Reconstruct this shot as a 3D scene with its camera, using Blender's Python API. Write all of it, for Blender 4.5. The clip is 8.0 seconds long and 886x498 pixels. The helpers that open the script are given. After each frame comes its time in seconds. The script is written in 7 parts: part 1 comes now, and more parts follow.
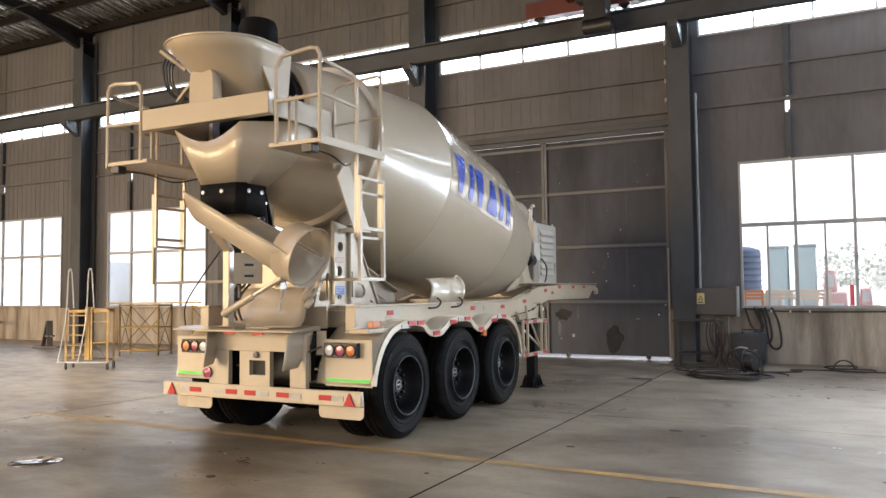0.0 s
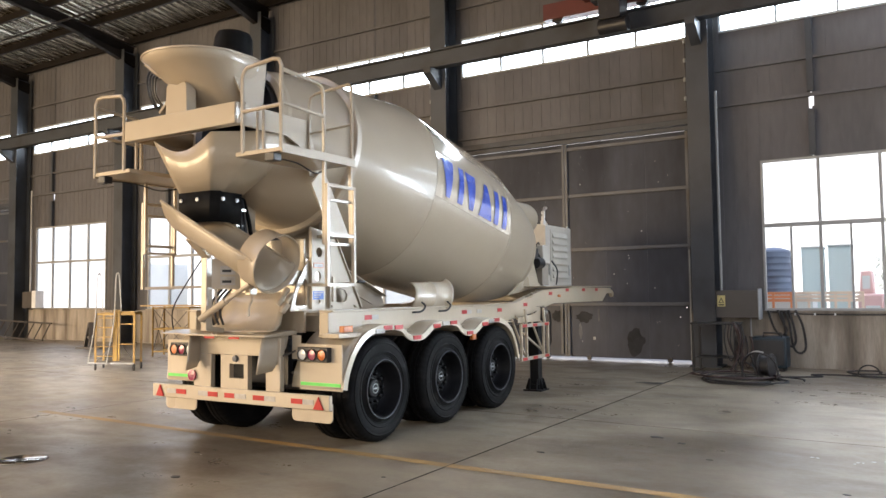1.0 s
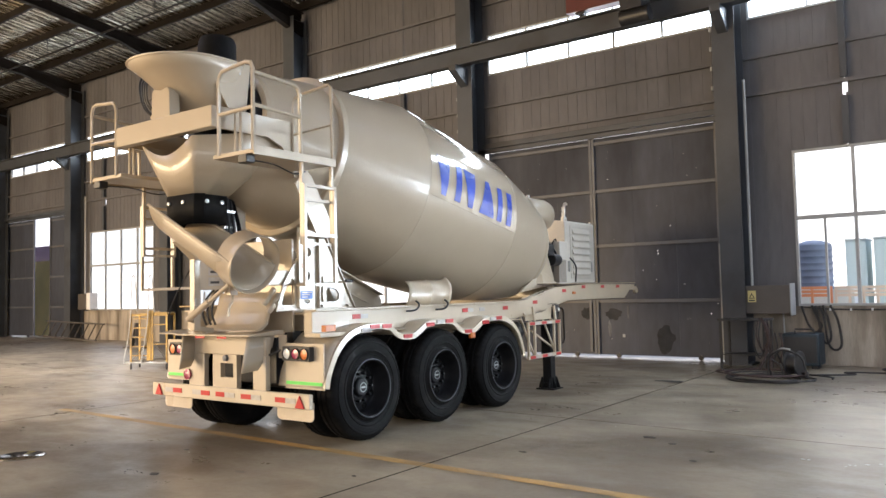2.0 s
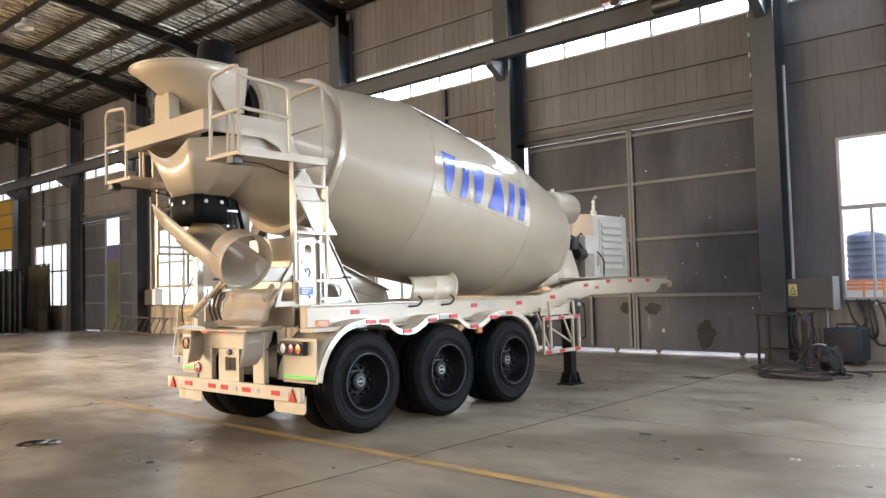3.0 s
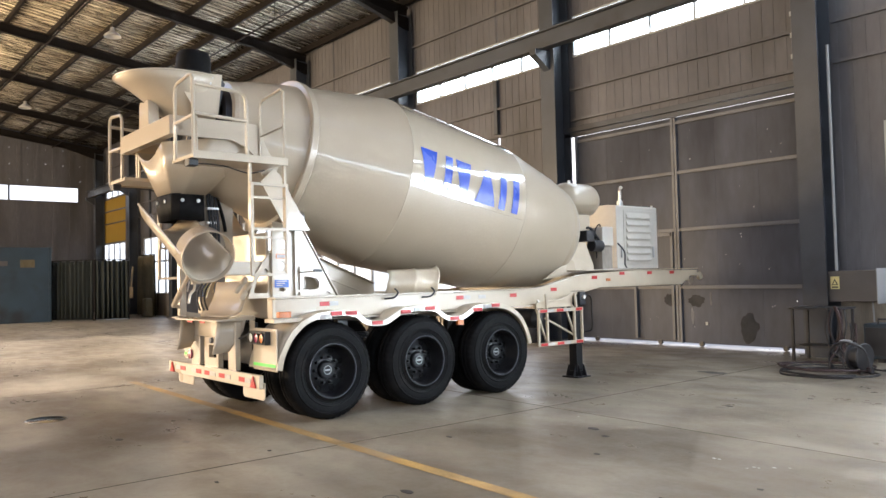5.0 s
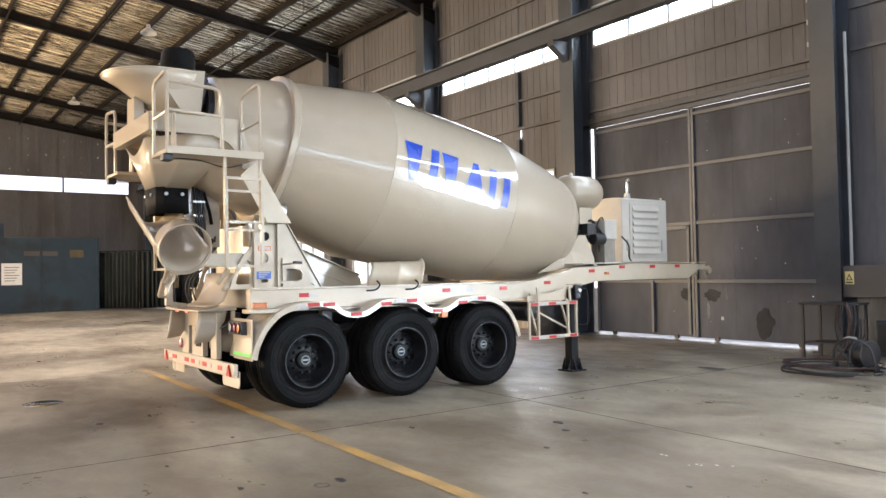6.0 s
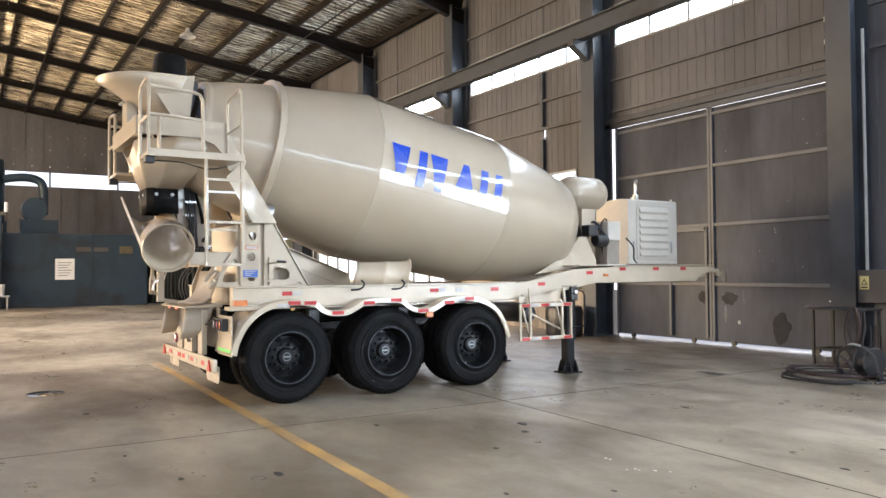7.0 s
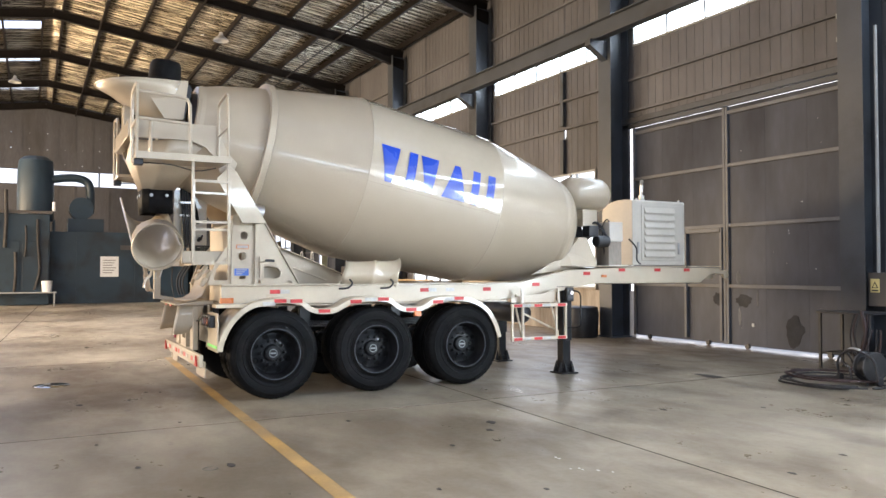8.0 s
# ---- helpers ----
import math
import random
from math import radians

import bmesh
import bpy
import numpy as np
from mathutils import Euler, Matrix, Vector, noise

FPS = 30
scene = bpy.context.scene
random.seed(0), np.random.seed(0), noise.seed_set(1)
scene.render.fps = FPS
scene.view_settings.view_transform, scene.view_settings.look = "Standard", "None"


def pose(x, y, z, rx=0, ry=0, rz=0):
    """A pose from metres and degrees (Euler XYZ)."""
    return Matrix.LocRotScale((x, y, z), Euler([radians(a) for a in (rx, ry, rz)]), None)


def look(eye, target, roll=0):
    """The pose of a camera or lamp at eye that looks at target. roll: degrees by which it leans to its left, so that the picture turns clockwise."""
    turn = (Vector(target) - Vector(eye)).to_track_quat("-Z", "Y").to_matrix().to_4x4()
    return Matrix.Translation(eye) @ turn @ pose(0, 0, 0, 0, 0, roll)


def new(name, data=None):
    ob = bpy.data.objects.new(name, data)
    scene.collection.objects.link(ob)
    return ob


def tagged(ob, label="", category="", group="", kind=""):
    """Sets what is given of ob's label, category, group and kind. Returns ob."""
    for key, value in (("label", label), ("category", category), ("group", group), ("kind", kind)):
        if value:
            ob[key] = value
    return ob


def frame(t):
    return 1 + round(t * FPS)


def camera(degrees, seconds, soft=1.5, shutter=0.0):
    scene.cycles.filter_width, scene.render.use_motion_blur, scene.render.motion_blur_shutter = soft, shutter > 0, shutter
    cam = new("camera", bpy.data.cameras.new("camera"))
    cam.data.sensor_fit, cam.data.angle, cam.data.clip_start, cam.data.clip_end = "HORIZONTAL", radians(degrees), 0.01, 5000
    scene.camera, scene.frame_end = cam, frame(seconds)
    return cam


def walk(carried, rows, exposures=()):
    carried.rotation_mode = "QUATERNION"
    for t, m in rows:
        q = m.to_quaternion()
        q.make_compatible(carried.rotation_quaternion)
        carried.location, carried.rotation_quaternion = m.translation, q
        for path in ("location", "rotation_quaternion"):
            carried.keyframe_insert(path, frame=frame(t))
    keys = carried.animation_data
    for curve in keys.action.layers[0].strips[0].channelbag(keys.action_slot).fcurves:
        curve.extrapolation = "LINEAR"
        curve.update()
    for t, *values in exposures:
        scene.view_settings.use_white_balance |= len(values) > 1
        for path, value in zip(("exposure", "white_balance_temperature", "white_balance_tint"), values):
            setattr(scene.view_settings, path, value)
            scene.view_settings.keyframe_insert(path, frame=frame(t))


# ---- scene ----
cam = camera(59.7, 8.0)
METRES, EYE, TILT, LEAN, TURN = 6.88, 1.531, 0.0, 0.0, 27.3
ROWS = [
    (0.0, 0.0, 0.0, 0.0, 0.03, 3.09, 0.56),
    (0.5, 0.0584, 0.0017, 0.0035, 1.85, 3.2, 0.61),
    (1.0, 0.125, -0.003, 0.0051, 4.26, 3.18, 0.67),
    (1.5, 0.1821, 0.0069, 0.0043, 6.41, 3.17, 0.96),
    (3.0, 0.3619, 0.0317, 0.0024, 14.28, 2.83, 1.52),
    (3.5, 0.4221, 0.0442, 0.0042, 16.78, 2.56, 1.48),
    (4.0, 0.4785, 0.0586, 0.0045, 18.61, 2.33, 1.48),
    (4.5, 0.5419, 0.0662, 0.0046, 20.64, 2.39, 1.46),
    (6.0, 0.7295, 0.1252, 0.0031, 26.83, 1.66, 1.0),
    (6.5, 0.7887, 0.1523, 0.0043, 28.64, 1.78, 0.72),
    (7.0, 0.8536, 0.1763, 0.0047, 31.01, 1.62, 0.38),
    (7.5, 0.9087, 0.2031, 0.0045, 32.45, 1.53, 0.22),
    (8.0, 0.9636, 0.2241, 0.0046, 34.7, 1.61, 0.0),
]
EXPOSURES = [(0.0, 1.86, 6400, 13), (2.2, 2.05, 6380, 13), (4.5, 2.36, 6320, 13), (8.0, 2.37, 6230, 13)]
walk(cam, [(t, pose(0, 0, EYE, TILT, LEAN, TURN) @ pose(METRES * x, METRES * y, METRES * z, 90 + pitch, roll, yaw)) for t, x, y, z, yaw, pitch, roll in ROWS], EXPOSURES)

# ---- light: a bright sky outside, a high sun over the south side ----
world = bpy.data.worlds.new("sky")
scene.world = world
world.use_nodes = True
wn, wl = world.node_tree.nodes, world.node_tree.links
sky = wn.new("ShaderNodeTexSky")
sky.sky_type = "NISHITA"
sky.sun_disc = False
sky.sun_elevation, sky.sun_rotation = radians(55), radians(200)
sky.air_density, sky.dust_density, sky.ozone_density = 0.8, 4.0, 0.3
wl.new(sky.outputs[0], wn["Background"].inputs[0])
wn["Background"].inputs[1].default_value = 0.15
sun = new("sun", bpy.data.lights.new("sun", "SUN"))
sun.data.energy, sun.data.angle, sun.data.color = 0.6, radians(20), (1.0, 0.97, 0.94)
sun.matrix_world = look((0, 0, 40), (10 * math.sin(radians(20)), 10 * math.cos(radians(20)), 40 - 14.3))


def window_light(name, x, y, z, w, h, target, watts, colour):
    lamp = new(name, bpy.data.lights.new(name, "AREA"))
    lamp.data.shape, lamp.data.size, lamp.data.size_y = "RECTANGLE", w, h
    lamp.data.energy, lamp.data.color = watts, colour
    lamp.matrix_world = look((x, y, z), target)
    return lamp


# daylight through the openings of the south and east sides, behind the camera
SOUTH_Y, NORTH_Y, WEST_X, EAST_X, EAVE, RIDGE_Y, SLOPE = -7.0, 17.0, -47.0, 16.0, 9.75, 5.0, 0.138
BAY, COL0 = 6.23, -2.9
for k in range(-6, 3):
    cx = COL0 + BAY * (k + 0.5)
    window_light("south_window_light", cx, SOUTH_Y - 0.02, 3.2, 5.4, 4.4, (cx, 0, 3.2), {-1: 34, -2: 350, -3: 370, -4: 280, -5: 380, -6: 540}.get(k, 46), (1.0, 0.715, 0.365) if k in (-1, -2, -3) else (1.0, 0.74, 0.44) if k < 0 else (1.0, 0.92, 0.82))
for cx in (6.49, 12.7):
    window_light("north_window_light", cx, NORTH_Y + 0.06, 2.63, 4.1, 2.9, (cx, 0, 2.63), 310, (0.80, 0.91, 1.0))
window_light("clerestory_light", -8.0, NORTH_Y + 0.06, 7.41, 46.0, 0.9, (-8.0, 10.0, 6.4), 270, (0.82, 0.92, 1.0))
# second lamp aimed down, added to brighten the floor by the right window
window_light("clerestory_light", 3.0, NORTH_Y + 0.06, 7.41, 12.0, 0.9, (3.0, 11.5, 0.0), 170, (0.74, 0.88, 1.0))
window_light("east_window_light", EAST_X + 0.02, 5.0, 4.4, 17.0, 0.7, (0, 5.0, 4.4), 200, (0.68, 0.85, 1.0))


# ---- mesh helpers ----
class M:
    """Collects vertices and faces of one mesh, in world metres."""

    def __init__(self):
        self.v, self.f = [], []

    def add(self, vs, fs):
        n = len(self.v)
        self.v += [tuple(p) for p in vs]
        self.f += [tuple(n + i for i in f) for f in fs]
        return self

    def box(self, x0, x1, y0, y1, z0, z1):
        vs = [(x, y, z) for z in (z0, z1) for y in (y0, y1) for x in (x0, x1)]
        return self.add(vs, [(0, 2, 3, 1), (4, 5, 7, 6), (0, 1, 5, 4), (2, 6, 7, 3), (0, 4, 6, 2), (1, 3, 7, 5)])

    def bar(self, p, q, w, h, up=(0, 0, 1)):
        """A rectangular bar from p to q, w wide and h high."""
        p, q = Vector(p), Vector(q)
        d = (q - p).normalized()
        s = d.cross(Vector(up))
        s = s.normalized() if s.length > 1e-4 else d.cross(Vector((0, 1, 0))).normalized()
        u = s.cross(d)
        vs = [e + s * (a * w / 2) + u * (b * h / 2) for e in (p, q) for a, b in ((-1, -1), (1, -1), (1, 1), (-1, 1))]
        return self.add(vs, [(3, 2, 1, 0), (4, 5, 6, 7), (0, 1, 5, 4), (1, 2, 6, 5), (2, 3, 7, 6), (3, 0, 4, 7)])

    def tube(self, pts, r, n=8):
        """A round tube along a polyline, closed at its ends."""
        pts = [Vector(p) for p in pts]
        rings, last = [], None
        for i, p in enumerate(pts):
            a, b = pts[max(i - 1, 0)], pts[min(i + 1, len(pts) - 1)]
            d = (b - a).normalized()
            if last is None:
                s = d.orthogonal().normalized()
            else:
                s = (last - d * last.dot(d)).normalized()
            last = s
            u = d.cross(s)
            rings.append([p + (s * math.cos(2 * math.pi * k / n) + u * math.sin(2 * math.pi * k / n)) * r for k in range(n)])
        vs = [v for ring in rings for v in ring]
        fs = [(i * n + k, i * n + (k + 1) % n, (i + 1) * n + (k + 1) % n, (i + 1) * n + k) for i in range(len(pts) - 1) for k in range(n)]
        fs += [tuple(range(n - 1, -1, -1)), tuple((len(pts) - 1) * n + k for k in range(n))]
        return self.add(vs, fs)

    def revolve(self, profile, o, axis, n=48, a0=0.0, a1=2 * math.pi, ref=(0, 0, 1)):
        """profile: (along, radius) pairs, turned about the axis through o."""
        o, d = Vector(o), Vector(axis).normalized()
        u = Vector(ref) - d * Vector(ref).dot(d)
        if u.length < 1e-3:
            u = Vector((1, 0, 0)) - d * d.x
        u.normalize()
        w = d.cross(u)
        full = abs(a1 - a0 - 2 * math.pi) < 1e-6
        m = n if full else n + 1
        vs = []
        for s, r in profile:
            for k in range(m):
                a = a0 + (a1 - a0) * k / n
                vs.append(o + d * s + (u * math.cos(a) + w * math.sin(a)) * r)
        fs = []
        for i in range(len(profile) - 1):
            for k in range(n):
                k2 = (k + 1) % m
                fs.append((i * m + k, i * m + k2, (i + 1) * m + k2, (i + 1) * m + k))
        return self.add(vs, fs)

    def prism(self, poly, axis, c0, c1):
        """A polygon (two coordinates, the others than axis) extruded from c0 to c1 along the axis."""
        k = "xyz".index(axis)

        def at(p, c):
            q = list(p)
            q.insert(k, c)
            return q
        n = len(poly)
        vs = [at(p, c0) for p in poly] + [at(p, c1) for p in poly]
        fs = [tuple(range(n - 1, -1, -1)), tuple(range(n, 2 * n))] + [(i, (i + 1) % n, n + (i + 1) % n, n + i) for i in range(n)]
        return self.add(vs, fs)

    def sheet(self, outline, holes, axis, c0, c1):
        """A flat plate from c0 to c1 along the axis, with an outline and holes (two coordinates, the others than axis)."""
        k = "xyz".index(axis)

        def at(p, c):
            q = [p[0], p[1]]
            q.insert(k, c)
            return q
        bm = bmesh.new()
        for loop in [outline] + list(holes):
            vs = [bm.verts.new((p[0], p[1], 0)) for p in loop]
            for i in range(len(vs)):
                bm.edges.new((vs[i], vs[(i + 1) % len(vs)]))
        bmesh.ops.triangle_fill(bm, use_beauty=True, use_dissolve=False, edges=bm.edges[:], normal=(0, 0, 1))
        bm.verts.index_update()
        flat = [(v.co.x, v.co.y) for v in bm.verts]
        tris = [tuple(v.index for v in f.verts) for f in bm.faces]
        rims = [tuple(v.index for v in e.verts) for e in bm.edges if len(e.link_faces) == 1]
        bm.free()
        n = len(flat)
        fs = [tuple(reversed(t)) for t in tris] + [tuple(i + n for i in t) for t in tris] + [(a, b, b + n, a + n) for a, b in rims]
        return self.add([at(p, c0) for p in flat] + [at(p, c1) for p in flat], fs)

    def strip(self, rows, closed=False):
        """A sheet through rows of points."""
        m = len(rows[0])
        vs = [p for row in rows for p in row]
        fs = [(i * m + k, i * m + (k + 1) % m, (i + 1) * m + (k + 1) % m, (i + 1) * m + k) for i in range(len(rows) - 1) for k in range(m if closed else m - 1)]
        return self.add(vs, fs)

    def mirror(self, cx):
        """Adds the mirror image across the plane x = cx."""
        n = len(self.v)
        return self.add([(2 * cx - x, y, z) for x, y, z in self.v[:n]], [tuple(reversed(f)) for f in self.f])


BASE = {}


def mesh_of(name, m, mat, at=(0, 0, 0), smooth=35):
    me = bpy.data.meshes.new(name)
    me.from_pydata([(x - at[0], y - at[1], z - at[2]) for x, y, z in m.v], [], m.f)
    bm = bmesh.new()
    bm.from_mesh(me)
    bmesh.ops.recalc_face_normals(bm, faces=bm.faces)
    bm.to_mesh(me)
    bm.free()
    if smooth:
        me.shade_smooth()
        me.set_sharp_from_angle(angle=radians(smooth))
    me.materials.append(mat)
    return me


def soften(ob, bevel=0.0, thick=0.0):
    if thick:
        mod = ob.modifiers.new("thickness", "SOLIDIFY")
        mod.thickness, mod.offset = thick, 0
    if bevel:
        mod = ob.modifiers.new("worn_edge", "BEVEL")
        mod.width, mod.segments, mod.limit_method, mod.angle_limit = bevel, 2, "ANGLE", radians(40)
    return ob


def root(name, at, label, category, group="", kind=""):
    """An Empty at the base of a thing."""
    ob = new(name)
    ob.location = at
    BASE[ob] = Vector(at)
    ob.empty_display_size = 0.1
    return tagged(ob, label, category, group, kind)


def part(name, m, mat, parent, label="", bevel=0.0, thick=0.0, smooth=35):
    at = BASE[parent]
    ob = new(name, mesh_of(name, m, mat, at, smooth))
    ob.parent = parent
    BASE[ob] = at
    soften(ob, bevel, thick)
    return tagged(ob, label)


def solid(name, m, mat, label="", category="", group="", kind="", bevel=0.0, thick=0.0, smooth=35):
    """A thing of one mesh, or a piece of the setting."""
    at = Vector((0, 0, 0))
    if kind != "structure":
        xs, ys, zs = zip(*m.v)
        at = Vector(((min(xs) + max(xs)) / 2, (min(ys) + max(ys)) / 2, min(zs)))
    ob = new(name, mesh_of(name, m, mat, at, smooth))
    ob.location = at
    BASE[ob] = at
    soften(ob, bevel, thick)
    return tagged(ob, label, category, group, kind)


# ---- materials ----
def material(name, colour, rough=0.5, metal=0.0, vary=0.12, scale=3.0, grain=60.0, bump=0.1, dirt=None, dirt_amount=0.0, stretch=(1, 1, 1), coat=0.0, rough_vary=0.1, spec=0.5, coat_rough=0.16, piece=0.0):
    """Paint, metal, rubber or concrete: a base colour with large and fine variation, stains and fine relief, in metres."""
    ma = bpy.data.materials.new(name)
    ma.use_nodes = True
    n, l = ma.node_tree.nodes, ma.node_tree.links
    b = n["Principled BSDF"]
    geo = n.new("ShaderNodeNewGeometry")
    mapping = n.new("ShaderNodeMapping")
    mapping.inputs["Scale"].default_value = stretch
    l.new(geo.outputs["Position"], mapping.inputs["Vector"])
    big, fine, stain = n.new("ShaderNodeTexNoise"), n.new("ShaderNodeTexNoise"), n.new("ShaderNodeTexNoise")
    for tex, sc, det in ((big, scale, 5), (fine, grain, 4), (stain, scale * 0.6, 8)):
        tex.inputs["Scale"].default_value, tex.inputs["Detail"].default_value = sc, det
        l.new(mapping.outputs[0], tex.inputs["Vector"])
    ramp = n.new("ShaderNodeMapRange")
    ramp.inputs[1].default_value, ramp.inputs[2].default_value = 0.3, 0.7
    ramp.inputs[3].default_value, ramp.inputs[4].default_value = 1 - vary, 1 + vary
    l.new(big.outputs[0], ramp.inputs[0])
    ramp2 = n.new("ShaderNodeMapRange")
    ramp2.inputs[1].default_value, ramp2.inputs[2].default_value = 0.3, 0.7
    ramp2.inputs[3].default_value, ramp2.inputs[4].default_value = 1 - vary * 0.5, 1 + vary * 0.5
    l.new(fine.outputs[0], ramp2.inputs[0])
    mul = n.new("ShaderNodeMath")
    mul.operation = "MULTIPLY"
    l.new(ramp.outputs[0], mul.inputs[0])
    l.new(ramp2.outputs[0], mul.inputs[1])
    tint = n.new("ShaderNodeVectorMath")
    tint.operation = "SCALE"
    tint.inputs[0].default_value = colour
    level = mul.outputs[0]
    if piece:
        info, span, each = n.new("ShaderNodeObjectInfo"), n.new("ShaderNodeMapRange"), n.new("ShaderNodeMath")
        span.inputs[3].default_value, span.inputs[4].default_value = 1 - piece, 1 + piece
        each.operation = "MULTIPLY"
        l.new(info.outputs["Random"], span.inputs[0])
        l.new(level, each.inputs[0])
        l.new(span.outputs[0], each.inputs[1])
        level = each.outputs[0]
    l.new(level, tint.inputs["Scale"])
    out = tint.outputs[0]
    if dirt:
        mask = n.new("ShaderNodeMapRange")
        mask.inputs[1].default_value, mask.inputs[2].default_value = 0.62 - 0.3 * dirt_amount, 0.72
        l.new(stain.outputs[0], mask.inputs[0])
        mix = n.new("ShaderNodeMix")
        mix.data_type = "RGBA"
        l.new(mask.outputs[0], mix.inputs[0])
        l.new(out, mix.inputs[6])
        mix.inputs[7].default_value = (*dirt, 1)
        out = mix.outputs[2]
    l.new(out, b.inputs["Base Color"])
    rr = n.new("ShaderNodeMapRange")
    rr.inputs[1].default_value, rr.inputs[2].default_value = 0.3, 0.7
    rr.inputs[3].default_value, rr.inputs[4].default_value = max(rough - rough_vary, 0.02), min(rough + rough_vary, 1)
    l.new(stain.outputs[0], rr.inputs[0])
    l.new(rr.outputs[0], b.inputs["Roughness"])
    b.inputs["Metallic"].default_value = metal
    b.inputs["Specular IOR Level"].default_value = spec
    b.inputs["Coat Weight"].default_value = coat
    b.inputs["Coat Roughness"].default_value = coat_rough
    if bump:
        bp = n.new("ShaderNodeBump")
        bp.inputs["Strength"].default_value, bp.inputs["Distance"].default_value = bump, 0.01
        l.new(fine.outputs[0], bp.inputs["Height"])
        l.new(bp.outputs[0], b.inputs["Normal"])
    return ma


PAINT = material("cream_paint", (0.395, 0.329, 0.240), 0.33, vary=0.02, scale=0.9, grain=5, bump=0.05, coat=0.42, rough_vary=0.02, coat_rough=0.04)
PAINT_W = material("white_frame_paint", (0.428, 0.354, 0.252), 0.33, vary=0.04, scale=2, grain=12, bump=0.03, coat=0.6, coat_rough=0.05, dirt=(0.42, 0.38, 0.28), dirt_amount=0.12)
SATIN = material("satin_white_paint", (0.56, 0.52, 0.45), 0.5, vary=0.05, scale=2, grain=14, bump=0.03, spec=0.35)
RUBBER = material("tyre_rubber", (0.0045, 0.0043, 0.0043), 0.65, vary=0.25, scale=6, bump=0.15, dirt=(0.014, 0.012, 0.011), dirt_amount=0.2, spec=0.1)
RIM_BLACK = material("black_rim_paint", (0.010, 0.010, 0.011), 0.4, vary=0.2, scale=5, bump=0.05, dirt=(0.014, 0.013, 0.012), dirt_amount=0.15, spec=0.18)
BLACK = material("black_paint", (0.016, 0.016, 0.018), 0.4, vary=0.2, scale=5, bump=0.05, dirt=(0.05, 0.045, 0.04), dirt_amount=0.2)
STEEL = material("zinc_steel", (0.55, 0.54, 0.52), 0.35, metal=1.0, vary=0.1, scale=8)
RED = material("red_reflector", (0.40, 0.022, 0.02), 0.4, vary=0.1, scale=20, coat=0.05, spec=0.3)
WHITE = material("white_reflector", (0.36, 0.335, 0.30), 0.45, vary=0.12, scale=20, coat=0.05)
ORANGE = material("orange_lens", (0.48, 0.13, 0.025), 0.3, vary=0.08, scale=20, coat=0.3)
LENS_R = material("red_lens", (0.26, 0.025, 0.07), 0.2, vary=0.06, scale=20, coat=0.8)
LENS_W = material("clear_lens", (0.42, 0.44, 0.45), 0.15, vary=0.06, scale=20, coat=0.8)
GREEN = material("green_tape", (0.12, 0.62, 0.10), 0.4, vary=0.08, scale=10)
BLUE = material("blue_plate", (0.03, 0.10, 0.38), 0.35, vary=0.08, scale=10)
DECAL = material("blue_decal", (0.012, 0.055, 0.42), 0.3, vary=0.05, scale=4, bump=0.02, coat=1.0, coat_rough=0.04)
DADO = material("rendered_wall", (0.325, 0.285, 0.235), 0.85, vary=0.22, scale=2.2, grain=25, bump=0.3, dirt=(0.105, 0.085, 0.066), dirt_amount=0.55, stretch=(1.9, 1, 0.28))
SHEET = material("brown_grey_sheet", (0.108, 0.107, 0.115), 0.55, vary=0.18, scale=0.8, grain=10, bump=0.06, dirt=(0.06, 0.055, 0.05), dirt_amount=0.25, stretch=(1, 1, 0.25), spec=0.3, piece=0.07)
DOOR = material("dark_door_sheet", (0.050, 0.056, 0.074), 0.55, vary=0.2, scale=0.9, grain=8, bump=0.06, dirt=(0.018, 0.020, 0.028), dirt_amount=0.3, stretch=(1, 1, 0.3), spec=0.28)
DOOR_RAIL = material("grey_door_rail", (0.10, 0.106, 0.12), 0.5, vary=0.15, scale=2, dirt=(0.1, 0.09, 0.08), dirt_amount=0.3)
COLUMN = material("blue_grey_steel", (0.042, 0.048, 0.058), 0.5, vary=0.15, scale=1.5, bump=0.05, dirt=(0.025, 0.025, 0.028), dirt_amount=0.25)
RAFTER = material("dark_roof_steel", (0.010, 0.008, 0.007), 0.75, vary=0.15, scale=2, spec=0.15)
ALU = material("window_frame_grey", (0.33, 0.34, 0.34), 0.45, vary=0.08, scale=3)
YELLOW_LINE = material("worn_yellow_line", (0.40, 0.235, 0.065), 0.5, vary=0.25, scale=1.6, grain=30, bump=0.05, dirt=(0.25, 0.19, 0.115), dirt_amount=0.66)


